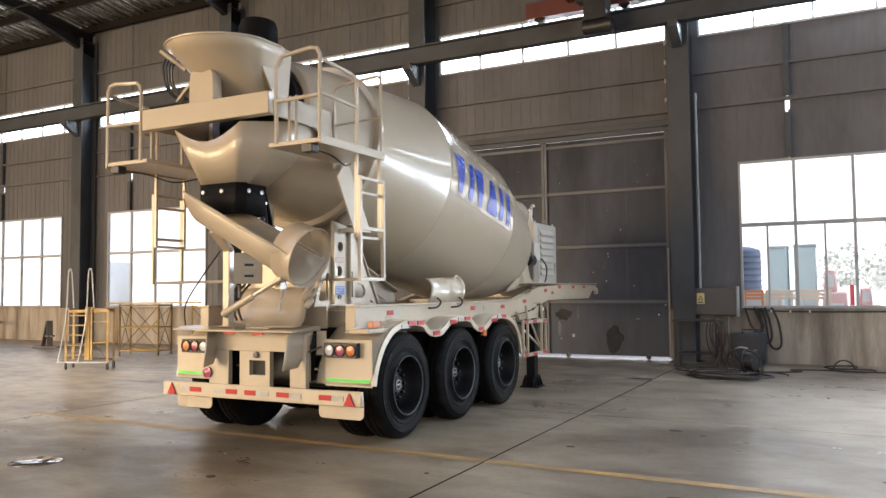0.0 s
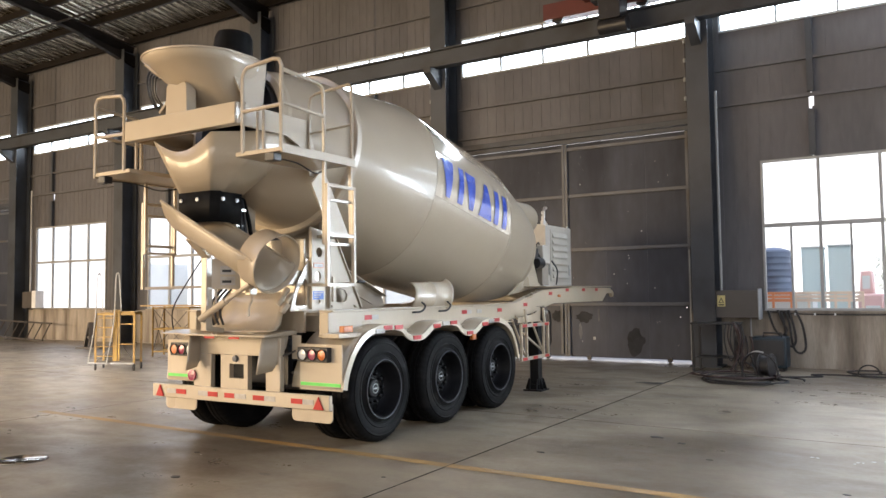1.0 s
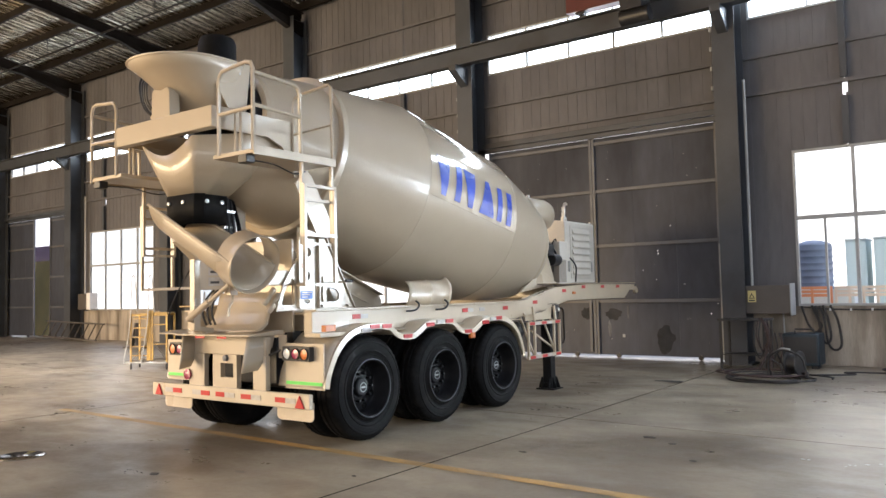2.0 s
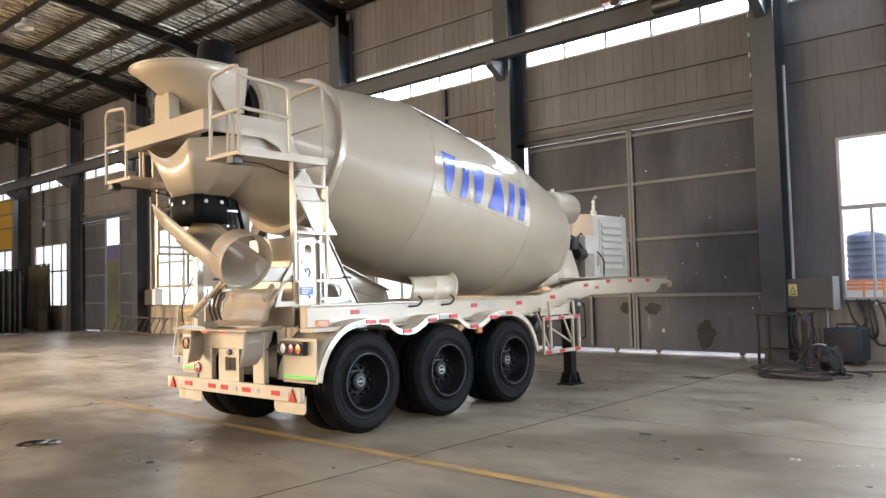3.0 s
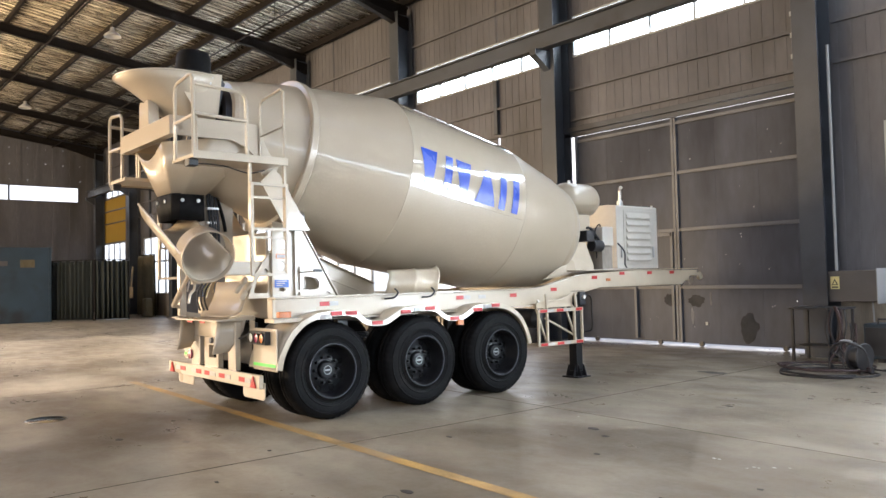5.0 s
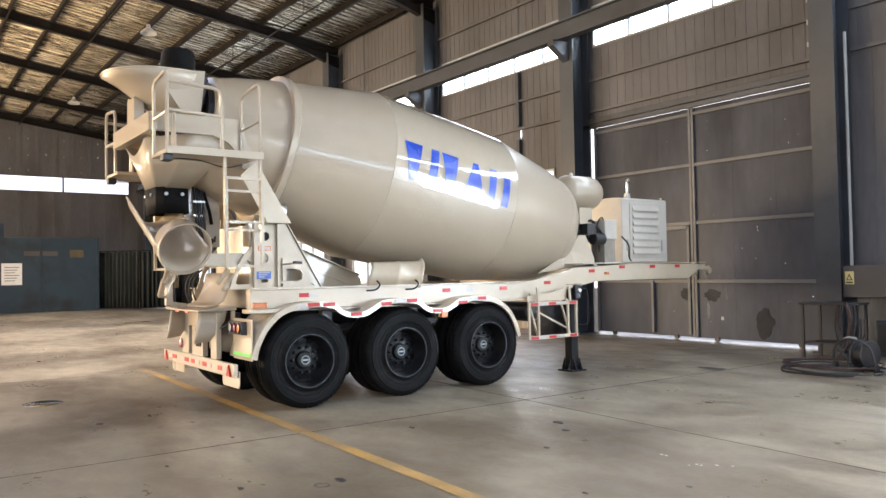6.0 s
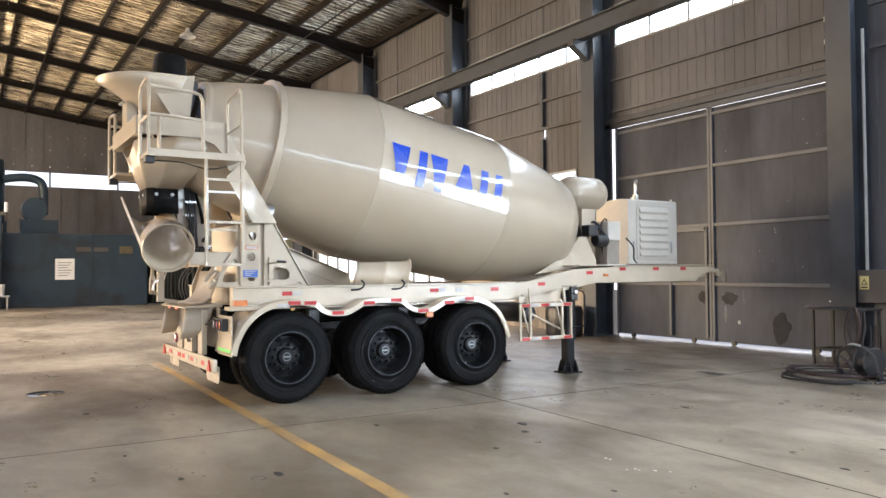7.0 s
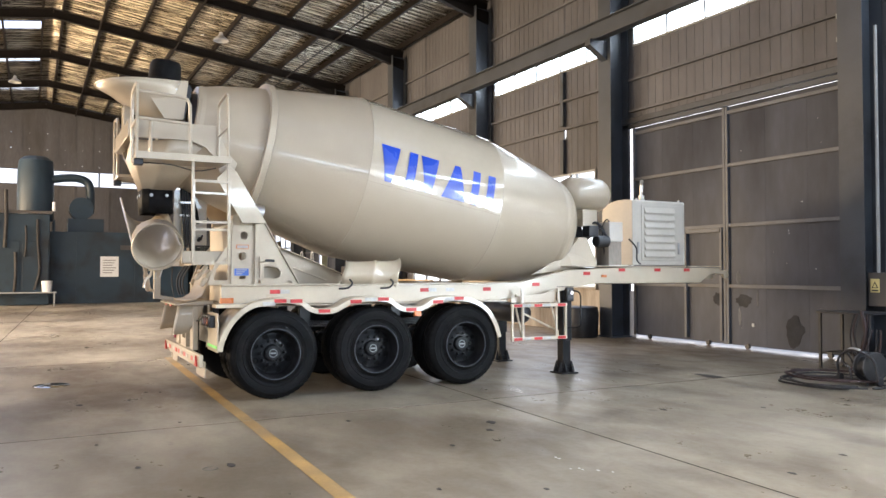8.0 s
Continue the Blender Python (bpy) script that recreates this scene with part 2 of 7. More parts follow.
def foil_material():
    """Crinkled aluminium foil under the roof, its ribs running down the slope."""
    ma = material("roof_foil", (0.85, 0.77, 0.61), 0.15, metal=0.72, vary=0.3, scale=0.9, grain=2.5, bump=0, dirt=(0.55, 0.43, 0.28), dirt_amount=0.2, stretch=(1, 0.6, 1))
    n, l = ma.node_tree.nodes, ma.node_tree.links
    geo = n.new("ShaderNodeNewGeometry")
    mp = n.new("ShaderNodeMapping")
    mp.inputs["Scale"].default_value = (7.0, 0.55, 1.0)
    l.new(geo.outputs["Position"], mp.inputs["Vector"])
    no = n.new("ShaderNodeTexNoise")
    no.inputs["Scale"].default_value, no.inputs["Detail"].default_value = 1.6, 6
    l.new(mp.outputs[0], no.inputs["Vector"])
    bp = n.new("ShaderNodeBump")
    bp.inputs["Strength"].default_value, bp.inputs["Distance"].default_value = 1.0, 0.34
    l.new(no.outputs[0], bp.inputs["Height"])
    l.new(bp.outputs[0], n["Principled BSDF"].inputs["Normal"])
    # dark streaks down the slope: reflections of the crinkled foil painted as colour
    b = n["Principled BSDF"]
    base = b.inputs["Base Color"].links[0].from_socket
    mp2 = n.new("ShaderNodeMapping")
    mp2.inputs["Scale"].default_value = (28.0, 0.8, 1.0)
    l.new(geo.outputs["Position"], mp2.inputs["Vector"])
    st = n.new("ShaderNodeTexNoise")
    st.inputs["Scale"].default_value, st.inputs["Detail"].default_value, st.inputs["Roughness"].default_value = 1.0, 7, 0.7
    l.new(mp2.outputs[0], st.inputs["Vector"])
    mr = n.new("ShaderNodeMapRange")
    mr.inputs[1].default_value, mr.inputs[2].default_value = 0.48, 0.56
    l.new(st.outputs[0], mr.inputs[0])
    mx = n.new("ShaderNodeMix")
    mx.data_type = "RGBA"
    l.new(mr.outputs[0], mx.inputs[0])
    l.new(base, mx.inputs[6])
    mx.inputs[7].default_value = (0.11, 0.085, 0.058, 1)
    l.new(mx.outputs[2], b.inputs["Base Color"])
    return ma


FOIL = foil_material()


def glass_material():
    ma = bpy.data.materials.new("window_glass")
    ma.use_nodes = True
    b = ma.node_tree.nodes["Principled BSDF"]
    b.inputs["Base Color"].default_value = (0.93, 0.96, 0.96, 1)
    b.inputs["Roughness"].default_value = 0.03
    b.inputs["Transmission Weight"].default_value = 1.0
    b.inputs["IOR"].default_value = 1.02
    return ma


GLASS = glass_material()


def floor_material():
    """Power-floated concrete: warm clouds, brown oil stains, fine scuffs and grain, rippled and unevenly polished."""
    ma = bpy.data.materials.new("floor_concrete")
    ma.use_nodes = True
    n, l = ma.node_tree.nodes, ma.node_tree.links
    b = n["Principled BSDF"]
    geo = n.new("ShaderNodeNewGeometry")

    def noise(scale, detail, rough=0.6, stretch=(1, 1, 1), warp=0.0, turn=0.0):
        mp = n.new("ShaderNodeMapping")
        mp.inputs["Scale"].default_value = stretch
        mp.inputs["Rotation"].default_value = (0, 0, radians(turn))
        l.new(geo.outputs["Position"], mp.inputs["Vector"])
        t = n.new("ShaderNodeTexNoise")
        t.inputs["Scale"].default_value, t.inputs["Detail"].default_value, t.inputs["Roughness"].default_value = scale, detail, rough
        t.inputs["Distortion"].default_value = warp
        l.new(mp.outputs[0], t.inputs["Vector"])
        return t.outputs[0]

    def ramp(v, lo, hi, a=0.0, c=1.0):
        r = n.new("ShaderNodeMapRange")
        r.interpolation_type = "SMOOTHSTEP"
        for i, q in enumerate((lo, hi, a, c)):
            r.inputs[1 + i].default_value = q
        l.new(v, r.inputs[0])
        return r.outputs[0]

    def mix(f, before, colour):
        mx = n.new("ShaderNodeMix")
        mx.data_type = "RGBA"
        l.new(f, mx.inputs[0])
        if isinstance(before, tuple):
            mx.inputs[6].default_value = (*before, 1)
        else:
            l.new(before, mx.inputs[6])
        mx.inputs[7].default_value = (*colour, 1)
        return mx.outputs[2]

    def calc(kind, a, c):
        q = n.new("ShaderNodeMath")
        q.operation = kind
        for i, v in enumerate((a, c)):
            if isinstance(v, float):
                q.inputs[i].default_value = v
            else:
                l.new(v, q.inputs[i])
        return q.outputs[0]

    clouds = noise(0.42, 4, 0.5, warp=0.4)
    stains = noise(0.40, 3, 0.42, (0.8, 1.2, 1), 0.3, 20)
    blots = noise(1.1, 3, 0.42, (0.8, 1.25, 1), 0.3, 10)
    mottle = noise(3.0, 4, 0.5, (0.85, 1.2, 1), 0.4, 25)
    drops = noise(2.6, 2, 0.4, (0.8, 1.2, 1), 0.2, 40)
    grain = noise(16.0, 6, 0.65)
    speck = noise(60.0, 3, 0.6)
    worn = noise(2.4, 4, 0.5, (0.8, 1.25, 1), 0.4, 15)
    ripple = noise(9.0, 4, 0.5, (0.8, 1.3, 1), 0.4, -30)
    c = mix(ramp(clouds, 0.30, 0.70), (0.212, 0.176, 0.124), (0.318, 0.273, 0.200))
    c = mix(ramp(mottle, 0.46, 0.72, 0, 0.34), c, (0.15, 0.124, 0.09))
    c = mix(ramp(mottle, 0.50, 0.25, 0, 0.18), c, (0.37, 0.33, 0.26))
    c = mix(ramp(blots, 0.46, 0.72, 0, 0.58), c, (0.095, 0.072, 0.048))
    c = mix(ramp(stains, 0.42, 0.66, 0, 0.70), c, (0.085, 0.062, 0.038))
    c = mix(ramp(drops, 0.73, 0.79, 0, 0.7), c, (0.06, 0.048, 0.036))
    c = mix(ramp(grain, 0.50, 0.78, 0, 0.20), c, (0.11, 0.09, 0.068))
    c = mix(ramp(speck, 0.58, 0.78, 0, 0.25), c, (0.12, 0.098, 0.075))
    l.new(c, b.inputs["Base Color"])
    polish = calc("ADD", ramp(clouds, 0.3, 0.7, 0.15, 0.22), ramp(worn, 0.32, 0.68, 0.22, 0.09))
    polish = calc("ADD", polish, ramp(grain, 0.35, 0.65, 0.0, 0.05))
    l.new(polish, b.inputs["Roughness"])
    b.inputs["Specular IOR Level"].default_value = 0.42
    height = calc("ADD", calc("MULTIPLY", ripple, 0.40), calc("MULTIPLY", grain, 0.06))
    height = calc("ADD", height, calc("MULTIPLY", mottle, 0.6))
    bp = n.new("ShaderNodeBump")
    bp.inputs["Strength"].default_value, bp.inputs["Distance"].default_value = 0.15, 0.02
    l.new(height, bp.inputs["Height"])
    l.new(bp.outputs[0], b.inputs["Normal"])
    return ma


CONCRETE = floor_material()


# ---- the hall ----
COLS = [COL0 + BAY * k for k in range(-7, 4)]


def roof_z(y):
    return EAVE + SLOPE * (NORTH_Y - y) if y > RIDGE_Y else EAVE + SLOPE * (y - SOUTH_Y)


YARD = material("pale_yard_concrete", (0.36, 0.345, 0.315), 0.9, vary=0.12, scale=0.3, grain=6, bump=0.1)
# floor bed under the slabs, with the ground going on outside
solid("ground", M().box(-400, 400, -400, 400, -0.6, -0.04), YARD, "pale dusty ground outside the hall", "ground", kind="structure", smooth=0)


def clad(wall, c0, c1, top, holes, place):
    """Ribbed sheets between c0 and c1, four pitches wide: flat pans and raised ribs, cut at the holes (c0, c1, z0, z1)."""
    edges = sorted({c0, c1, *[h[0] for h in holes], *[h[1] for h in holes]})
    edges = [e for e in edges if c0 <= e <= c1]
    for a, b in zip(edges, edges[1:]):
        if b - a < 0.02:
            continue
        mid = (a + b) / 2
        cuts = sorted((h[2], h[3]) for h in holes if h[0] <= mid <= h[1])
        spans, z = [], 1.08
        for z0, z1 in cuts:
            if z0 > z:
                spans.append((z, z0))
            z = max(z, z1)
        spans.append((z, top))
        n = max(1, round((b - a) / 0.24))
        w = (b - a) / n
        for z0, z1 in spans:
            t = min(z1, top)
            if t - z0 <= 0.01:
                continue
            for first in range(0, n, 4):
                m = M()
                for i in range(first, min(first + 4, n)):
                    u = a + i * w
                    place(m, u, u + w * 0.72, 0.0, 0.03, z0, t)
                    place(m, u + w * 0.72, u + w, -0.007, 0.03, z0, t)
                part("cladding_sheet", m, SHEET, wall, smooth=0)


def north(m, u0, u1, d0, d1, z0, z1):
    m.box(u0, u1, NORTH_Y + d0, NORTH_Y + d1, z0, z1)


def south(m, u0, u1, d0, d1, z0, z1):
    m.box(u0, u1, SOUTH_Y - d1, SOUTH_Y - d0, z0, z1)


WIN_Z0, WIN_Z1, CL_Z0, CL_Z1 = 1.12, 4.14, 6.90, 7.92
# windows of the north wall, bay by bay; a bay with a door has none
NORTH_WINDOWS = [(-1.85, 2.37), (4.38, 8.6), (10.6, 14.8), (-14.4, -10.2), (-20.82, -16.6), (-27.25, -23.03), (-39.5, -35.3), (-46.85, -42.6)]
DOORS = [(-8.98, -3.28, 5.05), (-34.0, -28.3, 5.05)]
holes = [(a, b, WIN_Z0, WIN_Z1) for a, b in NORTH_WINDOWS]
holes += [(a, b, 0, z) for a, b, z in DOORS]
CLERESTORY = [(c + 0.32, c + BAY - 0.32) for c in COLS[:-1]]
holes += [(a, b, CL_Z0, CL_Z1) for a, b in CLERESTORY]
# a translucent yellow sheet takes the place of the steel in the far corner bay
holes += [(-46.9, -42.65, 4.22, 6.84)]
# narrow open slots in the sheeting over the windows
SLOTS = [-0.87, 5.4, -11.5, -19.8, -26.2, -38.4]
holes += [(x - 0.045, x - 0.008, 5.10, 5.38) for x in SLOTS] + [(x + 0.008, x + 0.045, 5.14, 5.38) for x in SLOTS]
wall_n = root("wall_north", (0, NORTH_Y, 1.08), "dark brown-grey ribbed steel cladding above a low rendered wall", "wall", kind="structure")
clad(wall_n, WEST_X, EAST_X, EAVE + 0.42, holes, north)
spans = [(WEST_X, DOORS[1][0]), (DOORS[1][1], DOORS[0][0]), (DOORS[0][1], EAST_X)]
for a, b in spans:
    solid("dado_north", M().box(a, b, NORTH_Y - 0.06, NORTH_Y + 0.18, -0.04, 1.08), DADO, "low grey rendered wall stained by damp", "wall", kind="structure", bevel=0.01)

south_windows = [(COL0 + BAY * (k + 0.5) - 2.7, COL0 + BAY * (k + 0.5) + 2.7) for k in range(-7, 3)]
wall_s = root("wall_south", (0, SOUTH_Y, 1.08), "brown-grey ribbed steel cladding with windows", "wall", kind="structure")
clad(wall_s, WEST_X, EAST_X, EAVE + 0.42, [(a, b, WIN_Z0, 5.4) for a, b in south_windows], south)
solid("dado_south", M().box(WEST_X, EAST_X, SOUTH_Y - 0.18, SOUTH_Y + 0.06, -0.04, 1.08), DADO, "low grey rendered wall under the windows", "wall", kind="structure", bevel=0.01)


def pierced(m, u0, u1, v0, v1, spots, place):
    """A sheet u0..u1, v0..v1 with small square holes (u, v, half size)."""
    v = v0
    for hu, hv, h in sorted(spots, key=lambda q: q[1]):
        if hv - h <= v or hv + h >= v1:
            continue
        place(m, u0, u1, v, hv - h)
        place(m, u0, hu - h, hv - h, hv + h)
        place(m, hu + h, u1, hv - h, hv + h)
        v = hv + h
    place(m, u0, u1, v, v1)


def gable(name, x0, x1, hole, label):
    m = M()
    rnd = random.Random(9)
    n = 100
    w = (NORTH_Y - SOUTH_Y) / n
    for i in range(n):
        y = SOUTH_Y + i * w
        rib = 0.028 if i % 4 == 0 else 0
        inner = (x0, x1 + rib) if x0 < 0 else (x0 - rib, x1)
        z = 0.0
        for z0, z1 in [h[2:] for h in hole if h[0] <= y + w / 2 <= h[1]]:
            if z0 > z:
                m.box(inner[0], inner[1], y, y + w, z, z0)
            z = z1
        spots = []
        if x0 < 0:
            spots = [(y + w / 2, q + rnd.uniform(-0.06, 0.06), rnd.uniform(0.014, 0.026)) for q in (8.0, 8.9, 9.8) if i % 4 == 2 and rnd.random() < 0.75]
        pierced(m, y, y + w, z, roof_z(y + w / 2) + 0.44, spots, lambda m, u0, u1, v0, v1: m.box(inner[0], inner[1], u0, u1, v0, v1))
    return solid(name, m, SHEET, label, "wall", kind="structure", smooth=0)


gable("wall_west", WEST_X - 0.06, WEST_X, [(-6.0, 15.6, 6.75, 7.6)], "brown-grey ribbed gable wall with a high window band")
for y in (-3.4, 0.4, 4.2, 8.0, 11.8):
    solid("wall_mullion", M().box(WEST_X - 0.05, WEST_X - 0.01, y - 0.05, y + 0.05, 6.752, 7.598), COLUMN, "dark steel bar in the high window band", "mullion", kind="structure", smooth=0)
gable("wall_east", EAST_X, EAST_X + 0.06, [(-3.5, 13.5, 4.05, 4.75)], "brown-grey ribbed gable wall with a high window band")

# roof sheets with foil underneath; clear strips let in daylight on the south slope
# wide strips, from -12.6 on, are unseen and added to brighten the floor
SKYLIGHTS = [(-43.2, 0.6), (-36.4, 0.6), (-30.7, 0.6), (-12.6, 1.36)] + [(-29.75 + BAY * k, 1.36) for k in (1, 1.5, 2, 5, 6)]
# unseen north-slope openings, added to brighten the drum, floor and right wall
ADDED_NORTH_LIGHTS = [-29.75 + BAY * k for k in (5, 6, 7)]
m = M()
n = 64
for side in (0, 1):
    ya, yb = (RIDGE_Y, NORTH_Y + 0.4) if side == 0 else (SOUTH_Y - 0.4, RIDGE_Y)
    za = roof_z(min(max(ya, SOUTH_Y), NORTH_Y)) - (SLOPE * 0.4 if side else 0)
    zb = roof_z(min(max(yb, SOUTH_Y), NORTH_Y)) - (0 if side else SLOPE * 0.4)
    pitch = 0.3
    k = int((EAST_X - WEST_X + 0.6) / pitch)
    for i in range(k):
        x = WEST_X - 0.3 + i * pitch
        prof = [(x, 0), (x + 0.19, 0), (x + 0.215, 0.035), (x + 0.275, 0.035), (x + pitch, 0)]
        spans = [(ya, yb)]
        if side and any(abs(x + 0.15 - sx) < sw for sx, sw in SKYLIGHTS):
            spans = [(ya, -5.6), (4.6, yb)]
        if not side and any(abs(x + 0.15 - sx) < 1.2 for sx in ADDED_NORTH_LIGHTS):
            spans = [(ya, 6.0), (15.0, yb)]
        for c, d in spans:
            e, f = za + (zb - za) * (c - ya) / (yb - ya), za + (zb - za) * (d - ya) / (yb - ya)
            m.strip([[(px, c, e + 0.43 + pz) for px, pz in prof], [(px, d, f + 0.43 + pz) for px, pz in prof]])
solid("roof", m, FOIL, "corrugated roof lined with crinkled aluminium foil", "roof", kind="structure", thick=0.02, smooth=20)

for sx, sw in SKYLIGHTS:
    g = solid("skylight", M().strip([[(sx - sw, -5.65, roof_z(-5.65) + 0.45), (sx + sw, -5.65, roof_z(-5.65) + 0.45)], [(sx - sw, 4.65, roof_z(4.65) + 0.45), (sx + sw, 4.65, roof_z(4.65) + 0.45)]]), GLASS, "clear roof light strip; the wide ones are added out of view", "skylight", "skylights", "structure", smooth=0)
    g.visible_shadow = False

for sx in ADDED_NORTH_LIGHTS:
    g = solid("skylight", M().strip([[(sx - 1.2, y, roof_z(y) + 0.45), (sx + 1.2, y, roof_z(y) + 0.45)] for y in (5.95, 15.05)]), GLASS, "clear roof light strip; the wide ones are added out of view", "skylight", "skylights", "structure", smooth=0)
    g.visible_shadow = False

# portal frames: columns, rafters; purlins along the hall
for cx in COLS:
    if cx > EAST_X - 1:
        continue
    for yw, d in ((NORTH_Y - 0.08, -1), (SOUTH_Y + 0.08, 1)):
        r = root("steel_column", (cx, yw + d * 0.3, 0), "dark blue-grey H-section steel column on the wall side", "column", "columns of the hall", "structure")
        m = M()
        y0, y1 = sorted((yw, yw + d * 0.55))
        m.box(cx - 0.22, cx + 0.22, y0, y0 + 0.02, 0.0, EAVE)
        m.box(cx - 0.22, cx + 0.22, y1 - 0.02, y1, 0.0, EAVE)
        m.box(cx - 0.008, cx + 0.008, y0 + 0.02, y1 - 0.02, 0.0, EAVE)
        part("shaft", m, COLUMN, r, smooth=0)
        m = M().box(cx - 0.3, cx + 0.3, y0 - 0.03 if d < 0 else y0 + 0.003, y1 - 0.003 if d < 0 else y1 + 0.03, 0, 0.03)
        part("base_plate", m, COLUMN, r, smooth=0)
        if d < 0:
            m = M()
            m.prism([(y0, 6.55), (y0, 7.0), (y0 - 0.5, 7.0), (y0 - 0.5, 6.86)], "x", cx - 0.1, cx + 0.1)
            part("crane_bracket", m, COLUMN, r, smooth=0)
            rod = M().tube([(cx - 0.27, y0 + 0.1, 5.35), (cx - 0.27, y0 + 0.1, 6.85)], 0.012, 6)
            rod = part("cable_rod", rod, DOOR_RAIL, r)
            for q in range(4):
                part("clamp", M().revolve([(-0.05, 0.0), (-0.04, 0.03), (0.04, 0.03), (0.05, 0.0)], (cx - 0.27, y0 + 0.1, 5.5 + 0.4 * q), (0, 0, 1), 10), ALU, rod)
    m = M()
    for ya, yb in ((NORTH_Y - 0.1, RIDGE_Y), (RIDGE_Y, SOUTH_Y + 0.1)):
        za, zb = roof_z(ya) + 0.12, roof_z(yb) + 0.12
        for oz, w, h in ((0.17, 0.2, 0.02), (-0.17, 0.2, 0.02), (0, 0.012, 0.33)):
            m.bar((cx, ya, za + oz - 0.08), (cx, yb, zb + oz - 0.08), w, h)
    for yw, d in ((NORTH_Y - 0.1, -1), (SOUTH_Y + 0.1, 1)):
        m.prism([(yw, roof_z(yw) - 0.13), (yw + d * 2.2, roof_z(yw + d * 2.2) - 0.14), (yw, roof_z(yw) - 0.50)], "x", cx - 0.09, cx + 0.09)
    solid("rafter", m, RAFTER, "dark steel roof rafter", "rafter", "rafters of the roof", "structure", smooth=0)
for side in (1, -1):
    for i in range(9):
        y = RIDGE_Y + side * (0.35 + i * 1.42)
        z = roof_z(y) + 0.345
        solid("purlin", M().box(WEST_X, EAST_X, y - 0.04, y + 0.04, z - 0.13, z + 0.08), RAFTER, "dark steel purlin under the roof", "purlin", "purlins of the roof", "structure", smooth=0)
for cx in COLS[:-1]:
    for y in (14.0, 9.4, 6.6, 2.0, -3.0):
        z = roof_z(y) - 0.24
        m = M().tube([(cx, y, z), (cx + BAY, y, z)], 0.03, 6)
        m.tube([(cx + BAY / 2, y, z), (cx + BAY / 2, y, z + 0.55)], 0.016, 6)
        solid("roof_tie", m, RAFTER, "thin dark tie rod with a hanger between the rafters", "tie rod", "tie rods of the roof", "structure")

# crane runway beam on the brackets
m = M()
for z0, z1, w in ((7.0, 7.02, 0.12), (7.02, 7.40, 0.007), (7.40, 7.42, 0.12)):
    m.box(WEST_X + 0.1, EAST_X - 0.1, 16.1 - w, 16.1 + w, z0, z1)
m.box(WEST_X + 0.1, EAST_X - 0.1, 16.07, 16.13, 7.424, 7.47)
solid("crane_beam", m, COLUMN, "dark steel crane runway beam with its rail", "crane beam", kind="structure", smooth=0)

# girts on the north wall
for z in (5.35, 6.1, 8.7):
    for a, b in zip(COLS, COLS[1:]):
        solid("wall_girt", M().box(a + 0.24, min(b - 0.24, EAST_X), NORTH_Y - 0.11, NORTH_Y - 0.031, z - 0.03, z + 0.03), SHEET, "dark horizontal girt on the cladding", "girt", "girts of the wall", "structure", smooth=0)


for x in SLOTS:
    m = M().box(x - 0.06, x + 0.06, NORTH_Y - 0.12, NORTH_Y - 0.04, 5.42, 6.88)
    m.box(x - 0.06, x + 0.06, NORTH_Y - 0.12, NORTH_Y - 0.04, 4.16, 5.06)
    solid("wall_post", m, COLUMN, "dark steel post behind the cladding", "post", "posts of the wall", "structure", smooth=0)


YELLOW_SHEET = bpy.data.materials.new("yellow_translucent_sheet")
YELLOW_SHEET.use_nodes = True
yn, yl = YELLOW_SHEET.node_tree.nodes, YELLOW_SHEET.node_tree.links
yn.remove(yn["Principled BSDF"])
dif, tra, mxs = yn.new("ShaderNodeBsdfDiffuse"), yn.new("ShaderNodeBsdfTranslucent"), yn.new("ShaderNodeMixShader")
ynoise, yramp = yn.new("ShaderNodeTexNoise"), yn.new("ShaderNodeMix")
ynoise.inputs["Scale"].default_value, ynoise.inputs["Detail"].default_value = 1.2, 5
yramp.data_type = "RGBA"
yramp.inputs[6].default_value, yramp.inputs[7].default_value = (0.50, 0.34, 0.08, 1), (0.34, 0.24, 0.07, 1)
yl.new(ynoise.outputs[0], yramp.inputs[0])
for node in (dif, tra):
    yl.new(yramp.outputs[2], node.inputs["Color"])
mxs.inputs[0].default_value = 0.5
yl.new(dif.outputs[0], mxs.inputs[1])
yl.new(tra.outputs[0], mxs.inputs[2])
yl.new(mxs.outputs[0], yn["Material Output"].inputs["Surface"])
line = []
for k in range(17):
    a = -46.9 + 0.25 * k
    line += [(a, NORTH_Y + 0.005), (a + 0.15, NORTH_Y + 0.005), (a + 0.175, NORTH_Y - 0.018), (a + 0.225, NORTH_Y - 0.018)]
line = [p for p in line if p[0] <= -42.65] + [(-42.65, NORTH_Y + 0.005)]
m = M().strip([[(x, y, z) for x, y in line] for z in (4.22, 6.84)])
solid("wall_sheet", m, YELLOW_SHEET, "yellow translucent corrugated sheet set in the wall", "wall sheet", kind="structure", smooth=0, thick=0.003)


